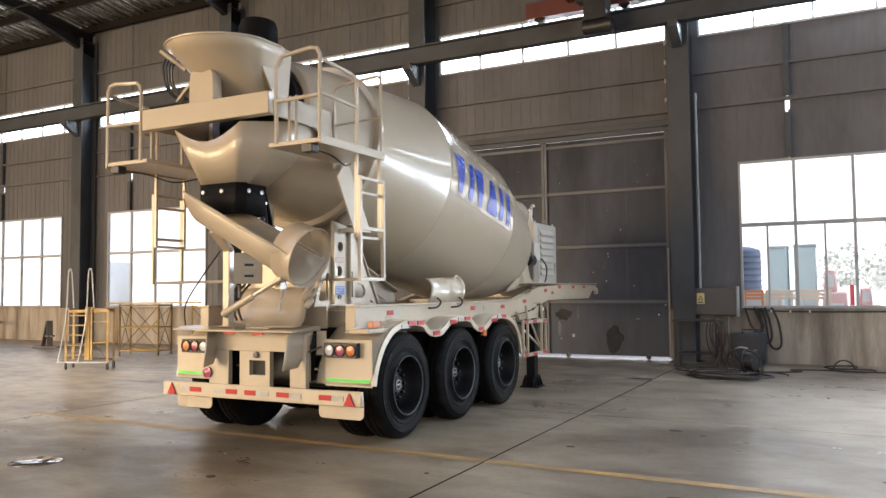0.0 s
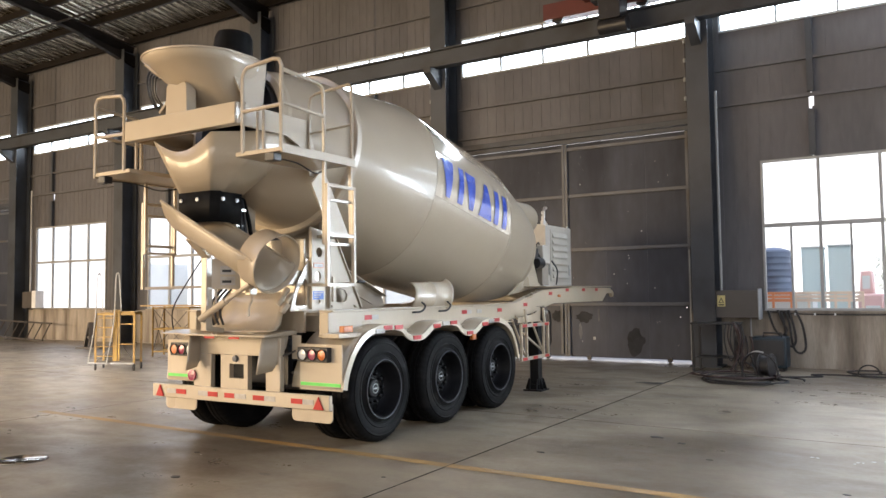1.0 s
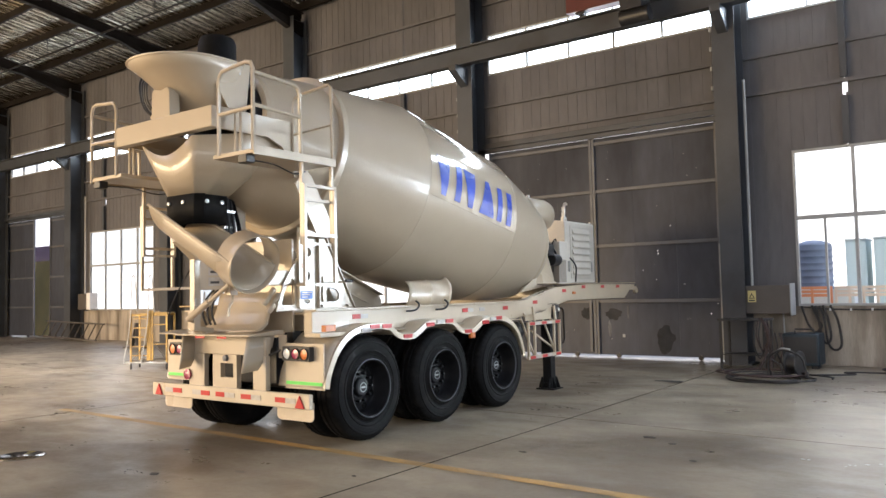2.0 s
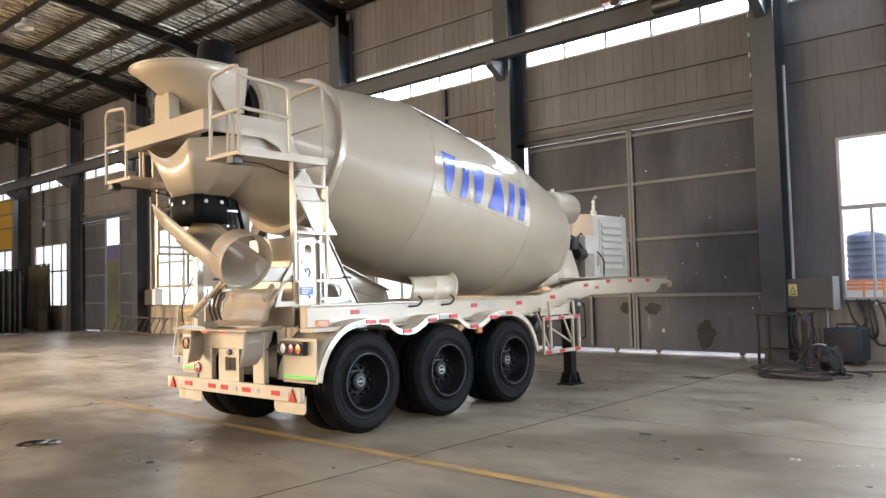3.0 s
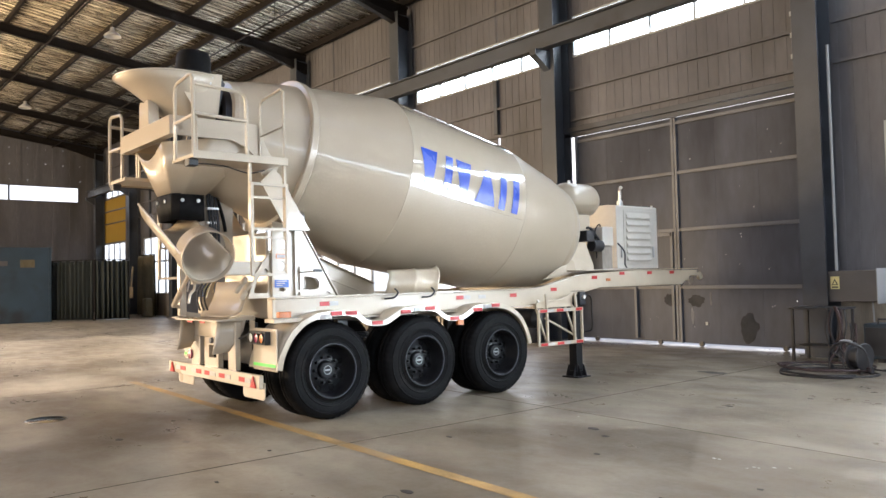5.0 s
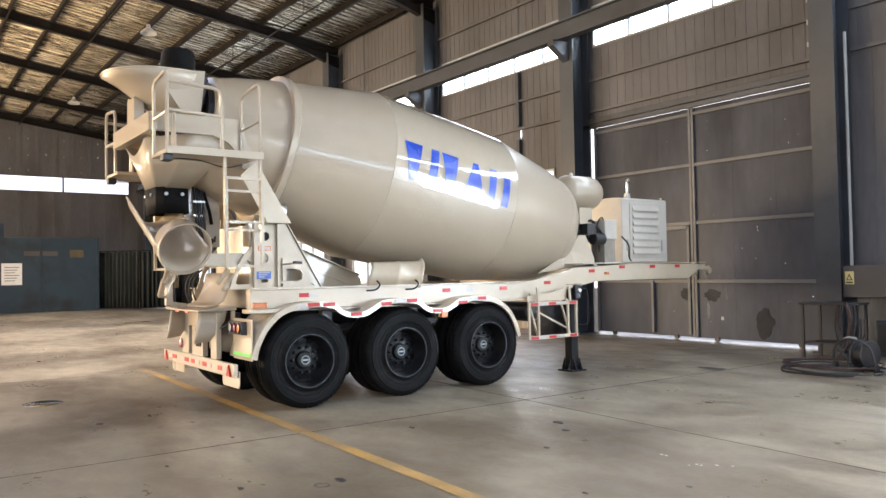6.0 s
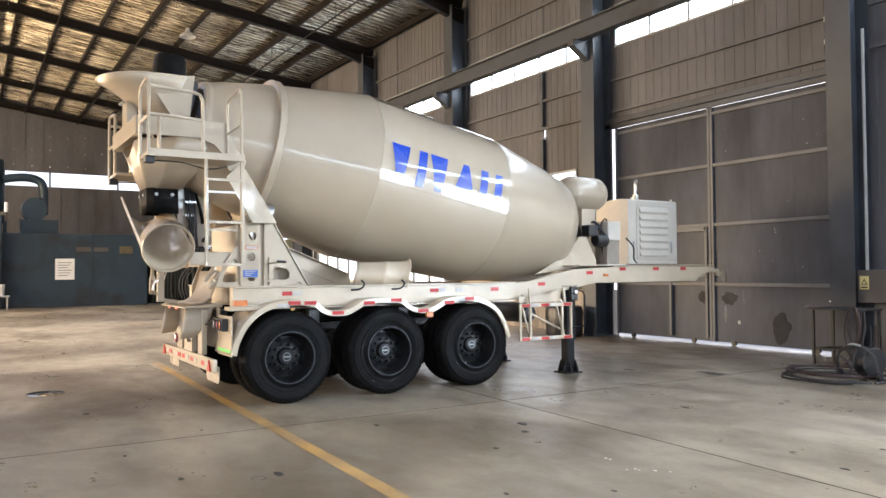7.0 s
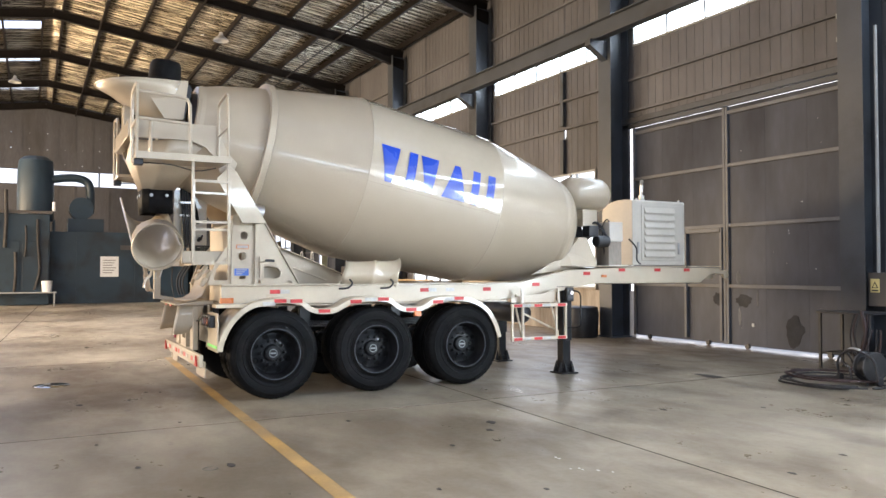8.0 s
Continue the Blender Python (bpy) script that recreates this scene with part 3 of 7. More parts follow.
# windows
def window(name, x0, x1, z0, z1, rows, y=NORTH_Y, d=1):
    """rows: (z0, z1, the places of the mullions)."""
    cx = (x0 + x1) / 2
    r = root(name, (cx, y, z0), "grey aluminium window with large clear panes", "window", kind="structure")
    m = M()
    ya, yb = y - 0.045, y + 0.045
    f = 0.045
    m.box(x0, x1, ya, yb, z0, z0 + f)
    m.box(x0, x1, ya, yb, z1 - f, z1)
    m.box(x0, x0 + f, ya, yb, z0 + f, z1 - f)
    m.box(x1 - f, x1, ya, yb, z0 + f, z1 - f)
    for a, b, xs in rows:
        if b < z1 - 0.1:
            part("transom", M().box(x0 + f, x1 - f, ya + 0.003, yb - 0.003, b - 0.04, b + 0.04), ALU, r, smooth=0, bevel=0.004)
        for q, w in xs:
            part("mullion", M().box(q - w, q + w, ya + 0.006, yb - 0.006, a + 0.02, b - 0.02), ALU, r, smooth=0, bevel=0.004)
    part("window_frame", m, ALU, r, smooth=0, bevel=0.004)
    for a, b, xs in rows:
        qs = [x0 + f * 0.5] + [q for q, w in xs] + [x1 - f * 0.5]
        for u, v in zip(qs, qs[1:]):
            g = part("pane", M().box(u + 0.005, v - 0.005, y - 0.004, y + 0.004, a + 0.01, b - 0.01), GLASS, r, smooth=0)
            g.visible_shadow = False
    if z0 < 2:
        part("window_sill", M().box(x0 - 0.05, x1 + 0.05, NORTH_Y - 0.09, NORTH_Y + 0.2, 1.083, 1.118), DADO, r, bevel=0.006)
    return r


count = 0
for a, b in NORTH_WINDOWS:
    count += 1
    w = (b - a) / 4
    if a > -5:
        rows = [(WIN_Z0, 2.82, [(a + w * k / 2, 0.02 if k % 2 else 0.03) for k in range(1, 8)]), (2.82, WIN_Z1, [(a + w * k, 0.03) for k in (1, 2, 3)])]
    else:
        rows = [(WIN_Z0, 2.82, [(a + w * k, 0.03) for k in (1, 2, 3)]), (2.82, WIN_Z1, [(a + w * k, 0.03) for k in (1, 2, 3)])]
    window("window_%d" % count, a, b, WIN_Z0, WIN_Z1, rows)
for a, b in CLERESTORY:
    count += 1
    k = 5
    window("window_%d" % count, a, b, CL_Z0, CL_Z1, [(CL_Z0, CL_Z1, [(a + (b - a) * i / k, 0.025) for i in range(1, k)])])


# sliding doors of sheet steel
def door_leaf(name, x0, x1, z0, z1, y, rails, label, wicket=None):
    r = root(name, ((x0 + x1) / 2, y, z0), label, "door", "leaves of the sliding doors", "structure")
    n = max(1, round((x1 - x0) / 0.92))
    rnd = random.Random(int(abs(x0) * 100))
    for i in range(n):
        a, b = x0 + (x1 - x0) * i / n, x0 + (x1 - x0) * (i + 1) / n
        m = M()
        spots = [(rnd.uniform(a + 0.1, b - 0.1), rnd.uniform(z0 + 0.3, z1 - 0.3), rnd.uniform(0.004, 0.010)) for _ in range(9)]
        pierced(m, a + 0.0015, b - 0.0015, z0, z1, spots, lambda m, u0, u1, v0, v1: m.box(u0, u1, y, y + 0.012 + 0.004 * (i % 2), v0, v1))
        part("sheet", m, DOOR, r, smooth=0)
    for z in rails:
        part("rail", M().box(x0 + 0.06, x1 - 0.06, y - 0.05, y - 0.002, z - 0.035, z + 0.035), DOOR_RAIL, r, bevel=0.004)
    for x in (x0 + 0.03, x1 - 0.03):
        part("stile", M().box(x - 0.03, x + 0.03, y - 0.055, y - 0.002, z0, z1), DOOR_RAIL, r, bevel=0.004)
    for x in (x0 + 0.5, x1 - 0.5):
        w = M().revolve([(-0.03, 0), (-0.03, 0.05), (0.03, 0.05), (0.03, 0)], (x, y - 0.02, 0.05), (0, 1, 0), 14)
        part("roller", w, BLACK, r)
    return r


RAILS = (1.25, 2.49, 3.73, 4.82)
leaf_a = door_leaf("door_1", -8.86, -6.106, 0.06, 4.945, NORTH_Y + 0.05, RAILS, "dark brown sheet-steel sliding door leaf, closed")
leaf_b = door_leaf("door_2", -6.094, -3.284, 0.06, 4.945, NORTH_Y + 0.05, RAILS, "dark brown sheet-steel sliding door leaf, closed")
door_leaf("door_3", -35.0, -31.7, 0.06, 4.945, NORTH_Y + 0.05, RAILS, "dark sheet-steel sliding door leaf, pushed open")
door_leaf("door_4", -30.4, -28.35, 0.06, 4.945, NORTH_Y + 0.05, RAILS, "dark sheet-steel sliding door leaf, pushed open")


def smear(leaf, name, x, z, w, h, mat, seed, label):
    """An irregular thin patch of paint or tar on a door leaf."""
    rnd = random.Random(seed)
    ring = []
    for i in range(22):
        a = 2 * math.pi * i / 22
        f = rnd.uniform(0.8, 1.12)
        ring.append((x + w * f * math.cos(a), z + h * f * math.sin(a)))
    part(name, M().prism(ring, "y", NORTH_Y + 0.044, NORTH_Y + 0.0485), mat, leaf, label, smooth=0)


TAR = material("black_tar", (0.021, 0.023, 0.028), 0.6, vary=0.3, scale=4, spec=0.2)
CHALK = material("pale_scrape", (0.10, 0.105, 0.115), 0.7, vary=0.4, scale=5, stretch=(1, 1, 0.3))
smear(leaf_b, "tar_patch", -5.70, 0.96, 0.20, 0.13, TAR, 1, "black tar patch on the steel")
smear(leaf_b, "tar_patch", -4.53, 0.42, 0.20, 0.30, TAR, 2, "black tar patch on the steel")
smear(leaf_a, "tar_patch", -6.35, 0.98, 0.14, 0.14, TAR, 3, "black tar patch on the steel")
smear(leaf_b, "scrape", -5.80, 0.64, 0.045, 0.17, CHALK, 4, "pale scrape mark")
smear(leaf_b, "scrape", -5.36, 1.0, 0.025, 0.16, CHALK, 5, "pale scrape mark")
smear(leaf_b, "scrape", -5.83, 1.42, 0.06, 0.14, CHALK, 6, "pale scrape mark")
part("hasp", M().box(-5.50, -5.44, NORTH_Y + 0.03, NORTH_Y + 0.0485, 0.45, 0.52), ALU, leaf_b, "small bright hasp", bevel=0.006)
part("edge_strip", M().box(-3.325, -3.295, NORTH_Y - 0.02, NORTH_Y + 0.0, 0.03, 2.40), ALU, leaf_b, "pale steel edge strip", bevel=0.004)
wicket = root("wicket_door", (-6.7, NORTH_Y, 0.1), "small dark wicket door in the sliding door leaf", "door", kind="structure")
m = M()
for x in (-7.2, -6.22):
    m.box(x - 0.03, x + 0.03, NORTH_Y - 0.03, NORTH_Y + 0.046, 0.12, 2.45)
part("frame", m, DOOR_RAIL, wicket)
part("head", M().box(-7.2, -6.22, NORTH_Y - 0.03, NORTH_Y + 0.046, 2.37, 2.45), DOOR_RAIL, wicket)
for a, b in ((-9.1, -3.15), (-34.3, -28.2)):
    m = M()
    m.box(a, b, NORTH_Y - 0.10, NORTH_Y - 0.02, 4.933, 5.032)
    m.box(a, b, NORTH_Y - 0.14, NORTH_Y - 0.04, 5.045, 5.17)
    for k in range(9):
        x = a + 0.1 + (b - a - 0.2) * k / 8
        m.box(x - 0.03, x + 0.03, NORTH_Y - 0.09, NORTH_Y - 0.05, 5.032, 5.045)
    m.box(a + 0.8, a + 1.5, NORTH_Y - 0.085, NORTH_Y - 0.055, 5.0325, 5.0445)
    m.box(a + 2.6, a + 3.9, NORTH_Y - 0.085, NORTH_Y - 0.055, 5.0325, 5.0445)
    solid("door_track", m, COLUMN, "steel track box over the sliding doors", "door track", "door tracks", kind="structure", bevel=0.006)

JOINT = material("dark_joint", (0.010, 0.009, 0.008), 0.95, vary=0.2, scale=3, spec=0.03)
# floor slabs, cast in fields with open joints
floor = root("floor", (0, 0, 0), "worn grey polished concrete floor cast in large slabs", "floor", kind="structure")
gx = [WEST_X - 0.06] + [c for c in COLS if WEST_X < c < EAST_X] + [EAST_X + 0.06]
gy = [SOUTH_Y - 0.2, -3.0, 3.2, 9.2, NORTH_Y + 0.3]


def skew(y, x):
    """The cross joints run slightly off the square of the hall."""
    return y - 0.045 * (x + 1) if -5 < y < 12 else y


for a, b in zip(gx, gx[1:]):
    for c, d in zip(gy, gy[1:]):
        e, f = a + 0.012, b - 0.012
        part("slab", M().prism([(e, skew(c, e) + 0.010), (f, skew(c, f) + 0.010), (f, skew(d, f) - 0.010), (e, skew(d, e) - 0.010)], "z", -0.038, 0.0), CONCRETE, floor, smooth=0)
m = M()
for x in gx[1:-1]:
    m.box(x - 0.0115, x + 0.0115, gy[0] + 0.01, gy[-1] - 0.01, -0.038, -0.0012)
for y in gy[1:-1]:
    for a, b in zip(gx, gx[1:]):
        e, f = a + 0.0117, b - 0.0117
        m.prism([(e, skew(y, e) - 0.0095), (f, skew(y, f) - 0.0095), (f, skew(y, f) + 0.0095), (e, skew(y, e) + 0.0095)], "z", -0.038, -0.0012)
solid("joint_filler", m, JOINT, "dark dirt in the floor joints", "floor joint", kind="structure", smooth=0)


# ---- the mixer trailer ----
CX = -5.33
trailer = root("mixer_trailer", (CX, 10.0, 0), "cream-white concrete mixer semi-trailer with three axles, parked on the hall floor", "trailer")
TH = radians(10.85)
AX = Vector((0, math.cos(TH), -math.sin(TH)))
DRUM_O = Vector((CX, 8.5, 2.885))
DRUM_PROFILE = [(-2.34, 0.56), (-2.385, 0.60), (-2.38, 0.665), (-2.34, 0.685), (-2.29, 0.69), (-2.1, 0.755), (-1.5, 0.905), (-0.2, 1.167), (1.9, 1.137), (3.0, 0.94), (3.28, 0.865)] + [(3.28 + 0.49 * math.sin(radians(a)), 0.865 * math.cos(radians(a)) ** 0.8) for a in range(8, 90, 8)] + [(3.77, 0.0)]


def drum_point(s, a, r):
    """A place on the drum: along the axis, degrees above the level on the right side, radius."""
    w = AX.cross(Vector((1, 0, 0)))
    w = -w if w.z < 0 else w
    return DRUM_O + AX * s + (Vector((1, 0, 0)) * math.cos(radians(a)) + w * math.sin(radians(a))) * r


drum = part("drum", M().revolve(DRUM_PROFILE, DRUM_O, AX, 96), PAINT, trailer, "glossy cream mixing drum with a blue mark", smooth=9)
ring = M().revolve([(-1.54, 0.88), (-1.54, 0.955), (-1.53, 0.965), (-1.455, 0.965), (-1.445, 0.955), (-1.445, 0.9)], DRUM_O, AX, 96)
part("roller_ring", ring, PAINT, drum)
GREASE = material("dark_grease", (0.06, 0.045, 0.03), 0.4, vary=0.3, scale=5)
part("grease_line", M().revolve([(-1.444, 0.916), (-1.442, 0.922), (-1.436, 0.923), (-1.433, 0.918)], DRUM_O, AX, 96), GREASE, drum, "dark line of grease beside the ring")
# black plug added to darken the inside of the drum mouth
seal = M().revolve([(-2.30, 0.40), (-2.44, 0.46), (-2.44, 0.56), (-2.30, 0.58), (-1.9, 0.5), (-1.9, 0.0)], DRUM_O, AX, 48)
part("mouth_seal", seal, BLACK, drum, "black plug added to keep the drum mouth dark")
for s, r in ((-0.2, 1.166), (1.9, 1.136)):
    part("weld_seam", M().revolve([(s - 0.008, r - 0.004), (s, r + 0.004), (s + 0.008, r - 0.004)], DRUM_O, AX, 96), PAINT, drum)


def decal(top, bottom):
    """A plain blue patch laid on the drum: its upper and lower edge as (from, to) along the drum, from 17.7 to -6.5 degrees."""
    rows = []
    for i in range(9):
        f = i / 8
        a = 17.7 - 24.2 * f
        u0, u1 = top[0] + (bottom[0] - top[0]) * f, top[1] + (bottom[1] - top[1]) * f
        rows.append([drum_point(u0 + (u1 - u0) * k / 6, a, 1.1745 - 0.0136 * (u0 + (u1 - u0) * k / 6)) for k in range(7)])
    return M().strip(rows)


FILM = material("glossy_clear_film", (0.445, 0.378, 0.283), 0.12, vary=0.03, scale=2, grain=9, bump=0.03, coat=1.0, coat_rough=0.03, rough_vary=0.03)
film = [[drum_point(u, a, 1.1665 - 0.0143 * u) for u in [-0.19 + 2.07 * k / 8 for k in range(9)]] for a in range(-9, 104, 4)]
part("clear_film", M().strip(film), FILM, drum, "glossy film patch under the blue marks")
part("film_edge", M().tube([drum_point(u, -9, 1.1672 - 0.0143 * u) for u in [-0.19 + 2.07 * k / 8 for k in range(9)]], 0.0011, 5), GREASE, drum, "thin dark line along the film edge")
for top, bottom in (((-0.08, 0.20), (0.03, 0.13)), ((0.345, 0.475), (0.32, 0.45)), ((0.52, 0.80), (0.63, 0.74)), ((1.06, 1.15), (0.90, 1.27)), ((1.365, 1.49), (1.345, 1.47)), ((1.62, 1.745), (1.60, 1.725))):
    part("painted_mark", decal(top, bottom), DECAL, drum, "plain blue painted block")

# wheels
TYRE = [(0.0, 0.30), (0.0, 0.31), (0.02, 0.345), (0.014, 0.35), (0.018, 0.357), (0.010, 0.385), (0.004, 0.388), (0.004, 0.396), (0.009, 0.40), (0.004, 0.44), (0.006, 0.468), (0.001, 0.472), (0.002, 0.484), (0.012, 0.49), (0.018, 0.505), (0.04, 0.535), (0.06, 0.548), (0.10, 0.552), (0.11, 0.54), (0.12, 0.54), (0.13, 0.553), (0.17, 0.553), (0.18, 0.54), (0.19, 0.54), (0.20, 0.552), (0.24, 0.548), (0.26, 0.535), (0.285, 0.50), (0.295, 0.44), (0.28, 0.36), (0.30, 0.30)]
RIM = [(0.01, 0.31), (-0.012, 0.306), (-0.016, 0.300), (-0.012, 0.292), (0.02, 0.285), (0.10, 0.272), (0.165, 0.262), (0.185, 0.245), (0.182, 0.205), (0.165, 0.18), (0.16, 0.13), (0.158, 0.108), (0.125, 0.098), (0.115, 0.085), (0.112, 0.0)]


def tyre_mesh(o, ax):
    """A tyre with ribs and notched tread shoulders."""
    m = M().revolve(TYRE, o, ax, 144)
    for i, (u, r) in enumerate(TYRE):
        if r < 0.53:
            continue
        for k in range(144):
            if k % 3 == 0:
                x, y, z = m.v[i * 144 + k]
                f = 1 - (0.007 if u < 0.08 or u > 0.22 else 0.003) / r
                m.v[i * 144 + k] = (x, o[1] + (y - o[1]) * f, o[2] + (z - o[2]) * f)
    return m


HUBS = (7.03, 8.35, 9.68)
for side in (1, -1):
    for hy in HUBS:
        for k, off in enumerate((1.27, 0.93)):
            x = CX + side * off
            o, ax = (x, hy, 0.552), (-side, 0, 0)
            wheel = part("wheel", tyre_mesh(o, ax), RUBBER, trailer, "black truck tyre on a black rim")
            rim = part("rim", M().revolve(RIM, o, ax, 48), RIM_BLACK, wheel)
            if k == 0:
                for j in range(10):
                    a = 2 * math.pi * j / 10
                    p = Vector((x - side * 0.165, hy + 0.150 * math.cos(a), 0.552 + 0.150 * math.sin(a)))
                    m = M().revolve([(0.0, 0.0), (0.0, 0.018), (0.05, 0.018), (0.055, 0.0)], p, (side, 0, 0), 6)
                    part("wheel_nut", m, RIM_BLACK, wheel, smooth=0)
                m = M().revolve([(0.0, 0.052), (-0.004, 0.051), (-0.004, 0.045), (0, 0.044)], Vector((x - side * 0.108, hy, 0.552)), ax, 20)
                m.box(x - side * 0.1085 - 0.002, x - side * 0.1085 + 0.002, hy - 0.034, hy + 0.034, 0.544, 0.560)
                part("hub_cap", m, ALU, wheel)
                for j in range(8):
                    a = 2 * math.pi * (j + 0.5) / 8
                    p = Vector((x - side * 0.176, hy + 0.222 * math.cos(a), 0.552 + 0.222 * math.sin(a)))
                    part("hand_hole", M().revolve([(0.0, 0.0), (0.0, 0.026), (0.004, 0.030), (0.004, 0.034), (0.0, 0.036)], p, (side, 0, 0), 14), RUBBER, rim)
                m = M().revolve([(-0.013, 0.307), (-0.0185, 0.305), (-0.0185, 0.302), (-0.013, 0.300)], o, ax, 64)
                part("rim_edge", m, DOOR_RAIL, wheel)
for hy in HUBS:
    part("axle", M().tube([(CX - 1.0, hy, 0.552), (CX + 1.0, hy, 0.552)], 0.075, 14), BLACK, trailer)
RX = 2 * CX


def both(fn):
    """Builds a part on the right side and its mirror image on the left."""
    fn(lambda x: x)
    fn(lambda x: RX - x)


def bx(m, X, x0, x1, y0, y1, z0, z1):
    a, b = sorted((X(x0), X(x1)))
    return m.box(a, b, y0, y1, z0, z1)


def smooth_line(pts, k=5):
    """A smooth line through the points (Catmull-Rom)."""
    ps = [Vector(p) for p in pts]
    out = []
    for i in range(len(ps) - 1):
        a, b, c, d = ps[max(i - 1, 0)], ps[i], ps[i + 1], ps[min(i + 2, len(ps) - 1)]
        for j in range(k):
            t = j / k
            out.append(0.5 * ((2 * b) + (c - a) * t + (2 * a - 5 * b + 4 * c - d) * t * t + (3 * b - a - 3 * c + d) * t ** 3))
    return out + [ps[-1]]


# chassis rails with the raised neck
RAIL = [(6.42, 1.14), (10.45, 1.14), (11.25, 1.22), (12.1, 1.36), (14.38, 1.36), (14.62, 1.50), (14.86, 1.53), (14.86, 1.61), (12.9, 1.625), (11.65, 1.575), (10.75, 1.40), (10.40, 1.375), (6.42, 1.375)]


def rail(X):
    a, b = sorted((X(-4.30), X(-4.42)))
    beam = part("chassis_rail", M().prism(RAIL, "x", a, b), PAINT_W, trailer, bevel=0.008)
    m = bx(M(), X, -4.425, -4.24, 6.42, 10.5, 1.377, 1.392)
    bx(m, X, -4.425, -4.24, 6.42, 10.5, 1.122, 1.137)
    part("flange", m, PAINT_W, beam, smooth=0)
    for y, z, c in ((7.02, 1.30, RED), (7.14, 1.30, WHITE), (9.1, 1.30, RED), (9.22, 1.30, WHITE), (10.1, 1.30, RED), (10.95, 1.36, RED), (11.9, 1.52, RED), (12.6, 1.575, RED), (13.35, 1.575, RED), (14.0, 1.575, RED), (9.5, 1.30, WHITE)):
        part("reflector", bx(M(), X, -4.30, -4.296, y, y + 0.13, z - 0.025, z + 0.025), c, beam, smooth=0)
    part("marker_lamp", bx(M(), X, -4.30, -4.285, 12.25, 12.35, 1.46, 1.50), ORANGE, beam, bevel=0.004)
    hook = M().prism([(14.80, 1.56), (15.02, 1.57), (15.06, 1.53), (15.06, 1.46), (15.02, 1.43), (14.97, 1.45), (14.95, 1.51), (14.80, 1.50)], "x", *sorted((X(-4.33), X(-4.37))))
    hook.revolve([(-0.03, 0.035), (-0.03, 0.055), (0.03, 0.055), (0.03, 0.035)], (X(-4.35), 15.02, 1.49), (1, 0, 0), 16)
    part("tow_hook", hook, PAINT_W, beam)


both(rail)
for y, z in ((6.9, 1.15), (7.7, 1.15), (8.9, 1.15), (9.9, 1.15), (10.9, 1.22), (12.4, 1.4), (13.4, 1.4), (14.3, 1.4)):
    part("cross_member", M().box(RX + 4.425, -4.425, y - 0.05, y + 0.05, z, z + 0.18), PAINT_W, trailer, bevel=0.006)
part("neck_plate", M().box(RX + 4.28, -4.28, 11.75, 14.84, 1.627, 1.64), PAINT_W, trailer, bevel=0.003)
part("front_bolster", M().box(RX + 4.425, -4.425, 14.66, 14.80, 1.42, 1.60), PAINT_W, trailer, bevel=0.006)
part("kingpin_plate", M().box(CX - 0.7, CX + 0.7, 12.6, 14.5, 1.345, 1.36), BLACK, trailer)

# mudguards over the three wheels
FENDER = smooth_line([(6.33, 0.62), (6.37, 0.78), (6.50, 1.0), (6.72, 1.165), (7.05, 1.225), (7.33, 1.20), (7.45, 1.125), (7.56, 1.085), (7.74, 1.085), (7.86, 1.135), (8.02, 1.21), (8.27, 1.225), (8.52, 1.205), (8.65, 1.125), (8.77, 1.08), (8.95, 1.08), (9.08, 1.135), (9.22, 1.195), (9.52, 1.215), (9.80, 1.17), (10.03, 1.04), (10.17, 0.84), (10.24, 0.64)], 4)


def fender(X):
    rows = [[(X(x), p[0], p[1]) for x in (-4.70, -4.5, -4.3, -4.06)] for p in FENDER]
    guard = part("mudguard", M().strip(rows), PAINT_W, trailer, thick=0.012)
    rows = []
    for i, p in enumerate(FENDER):
        d = (FENDER[min(i + 1, len(FENDER) - 1)] - FENDER[max(i - 1, 0)]).normalized()
        nrm = Vector((-d.y, d.x))
        a, b = p + nrm * 0.004, p - nrm * 0.06
        rows.append([(X(-4.055), a.x, a.y), (X(-4.035), a.x, a.y), (X(-4.03), b.x, b.y), (X(-4.05), b.x, b.y)])
    part("lip", M().strip(rows, True), PAINT_W, guard, bevel=0.003)
    for y, z, c in ((6.86, 1.165, WHITE), (7.0, 1.195, RED), (7.2, 1.19, RED), (7.56, 1.06, RED), (7.98, 1.17, RED), (8.18, 1.195, WHITE), (8.36, 1.195, RED), (8.76, 1.05, RED), (9.16, 1.145, RED), (9.48, 1.187, RED), (9.34, 1.18, WHITE)):
        part("reflector", bx(M(), X, -4.033, -4.024, y, y + 0.15, z - 0.022, z + 0.022), c, guard, smooth=0)
    lamp = bx(M(), X, -4.06, -4.02, 8.88, 8.98, 0.96, 1.03)
    part("marker_lamp", lamp, ORANGE, guard, bevel=0.006)
    if X(0) == 0:
        lamp = bx(M(), X, -4.12, -4.06, 6.37, 6.52, 1.175, 1.24)
        part("marker_lamp", lamp, ORANGE, guard, bevel=0.006)
    part("side_shelf", bx(M(), X, -4.30, -4.08, 6.32, 6.78, 1.12, 1.165), PAINT_W, guard, bevel=0.006)
    for y in (6.9, 8.1, 9.4):
        part("stay", bx(M(), X, -4.45, -4.1, y - 0.02, y + 0.02, 1.14, 1.20), PAINT_W, guard)


both(fender)

